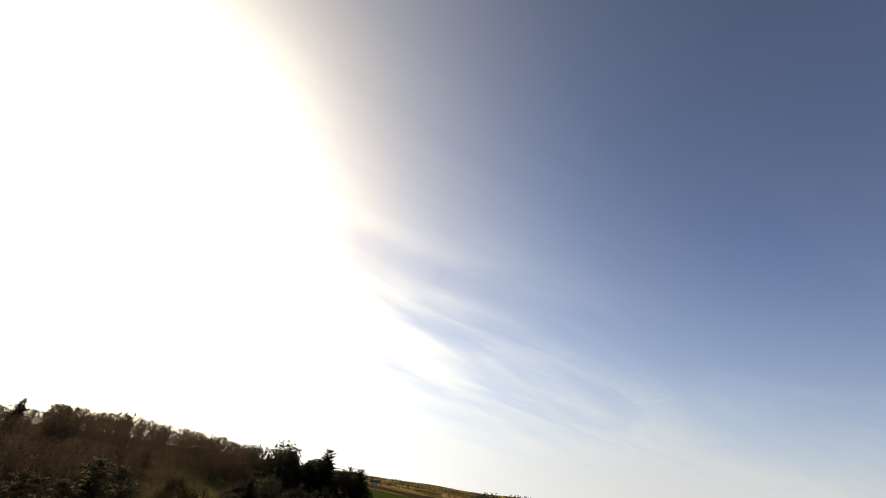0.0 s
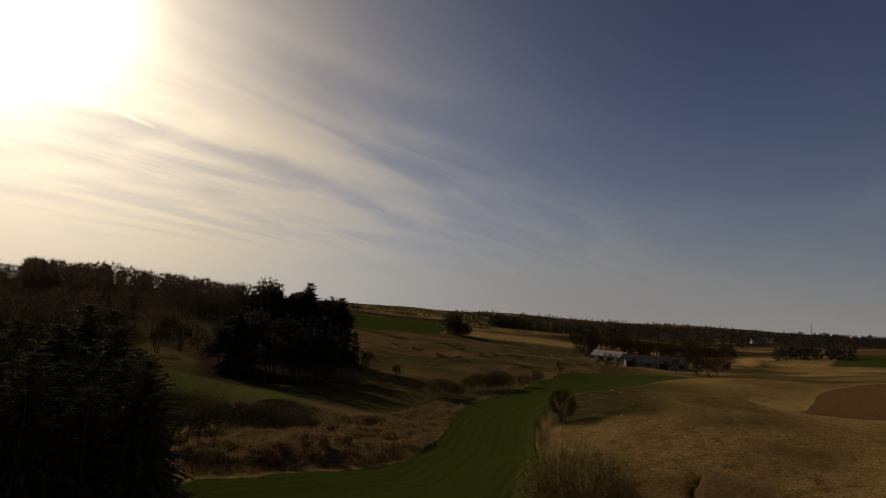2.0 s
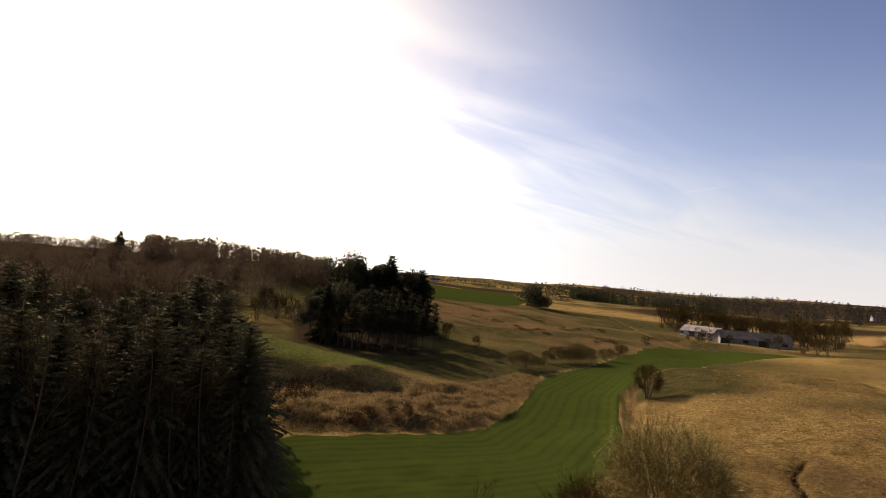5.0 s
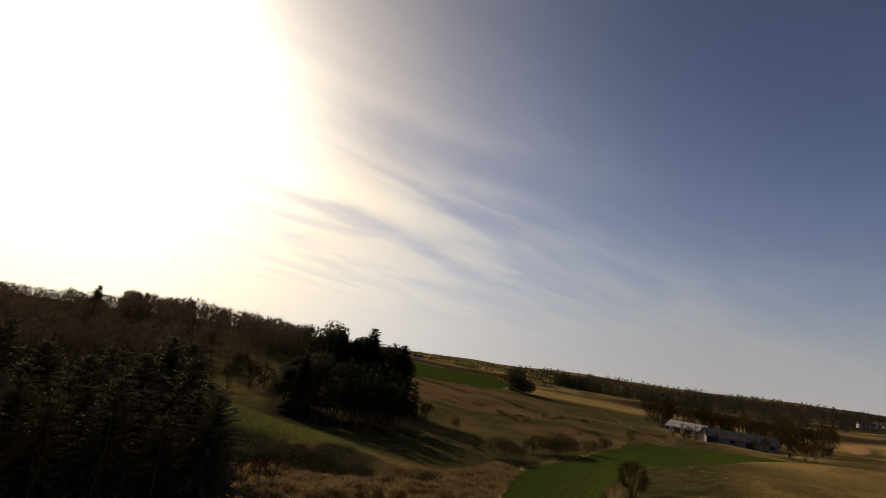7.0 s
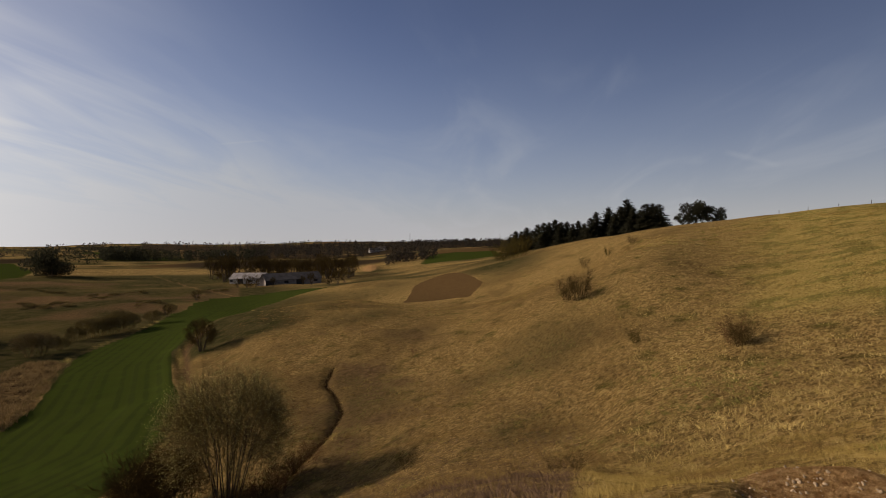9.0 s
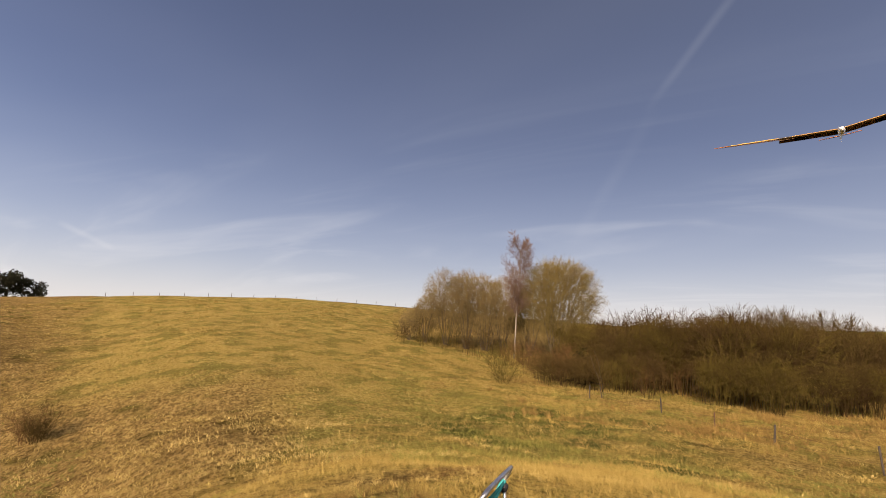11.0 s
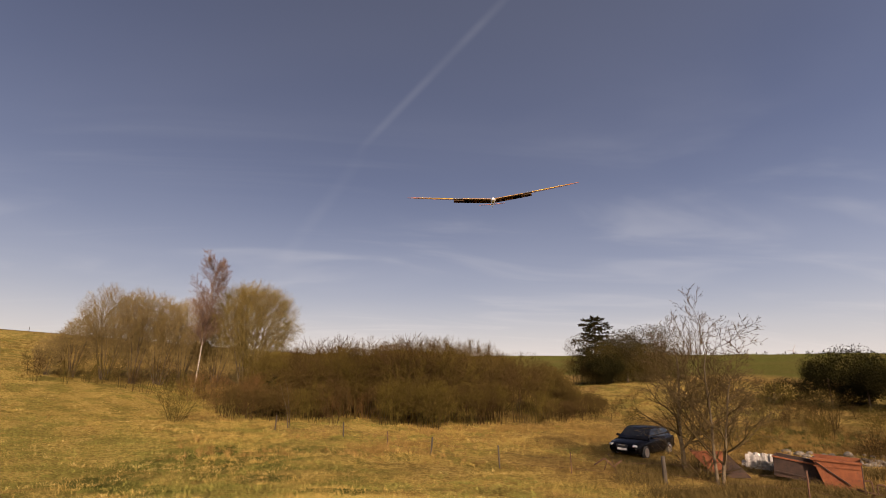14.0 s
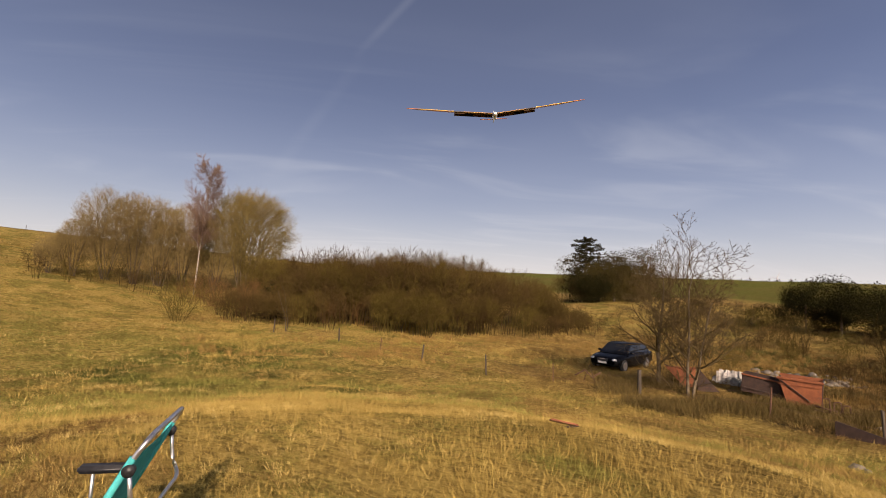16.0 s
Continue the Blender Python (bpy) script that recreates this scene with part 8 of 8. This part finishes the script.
blades("rank_weeds", "rank brown weeds round the rusting machinery", base, rg.uniform(0.16, 0.55, len(x)), rg.uniform(0.004, 0.010, len(x)), np.array([0.1, 0.1]), M["weed"], 51, 0.4)
spots, rng = sow(61, 34000, [(-24, -207)], 12, 95, 1.2, 0.3, 1)
dist, bear = np.hypot(spots[:, 0], spots[:, 1]), np.degrees(np.arctan2(spots[:, 0], spots[:, 1])) % 360
keep = value_noise(spots[:, 0], spots[:, 1], 3.0, 62) + 0.6 * value_noise(spots[:, 0], spots[:, 1], 0.9, 63) > -0.1
keep &= (dist < 42 + 12 * rng.rand(len(dist))) | (bear < 118) | (bear > 162)
spots, dist, bear = spots[keep], dist[keep], bear[keep]
kind = np.where((bear < 66) | (bear > 160), np.where(rng.rand(len(bear)) < 0.8, 2, 1), np.where((bear > 80) & (bear < 120), rng.randint(0, 5, len(bear)) // 3, np.where(value_noise(spots[:, 0], spots[:, 1], 3.2, 65) + 0.4 * (dist < 34) > 0.45, 3, rng.randint(0, 4, len(bear)) // 2)))   # browner on the knoll and in the yard
for nm, lab, mt, sel in (("bleached_grass_clumps", "bleached grass clumps leaning on the hillside", "grass", kind == 0), ("straw_grass_clumps", "straw-coloured grass clumps leaning on the hillside", "grass_meadow", kind == 1),
                         ("brown_grass_clumps", "withered brown grass clumps on the hillside", "grass_rust", kind == 2), ("green_grass_clumps", "olive green grass clumps in the meadow", "grass_green", kind == 3)):
    tussocks(nm, lab, spots[sel], 13, 0.19 + 0.0030 * dist[sel], 0.09 + 0.0011 * dist[sel], 0.0028 + 0.00036 * dist[sel], mt, 64)
spots, rng = sow(69, 6000, BACK, 2.9, 13, 0.8, 0.2, 1)
keep = value_noise(spots[:, 0], spots[:, 1], 1.4, 70) + 0.5 * value_noise(spots[:, 0], spots[:, 1], 0.5, 71) > -0.05
spots = spots[keep]
for nm, lab, mt, sel in (("long_bleached_grass", "long bleached grass clumps close by", "grass", slice(0, None, 2)), ("long_straw_grass", "long straw-coloured grass clumps close by", "grass_meadow", slice(1, None, 2))):
    k = len(spots[sel])
    tussocks(nm, lab, spots[sel], 24, np.full(k, 0.10), np.full(k, 0.085), np.full(k, 0.0021), mt, 72)
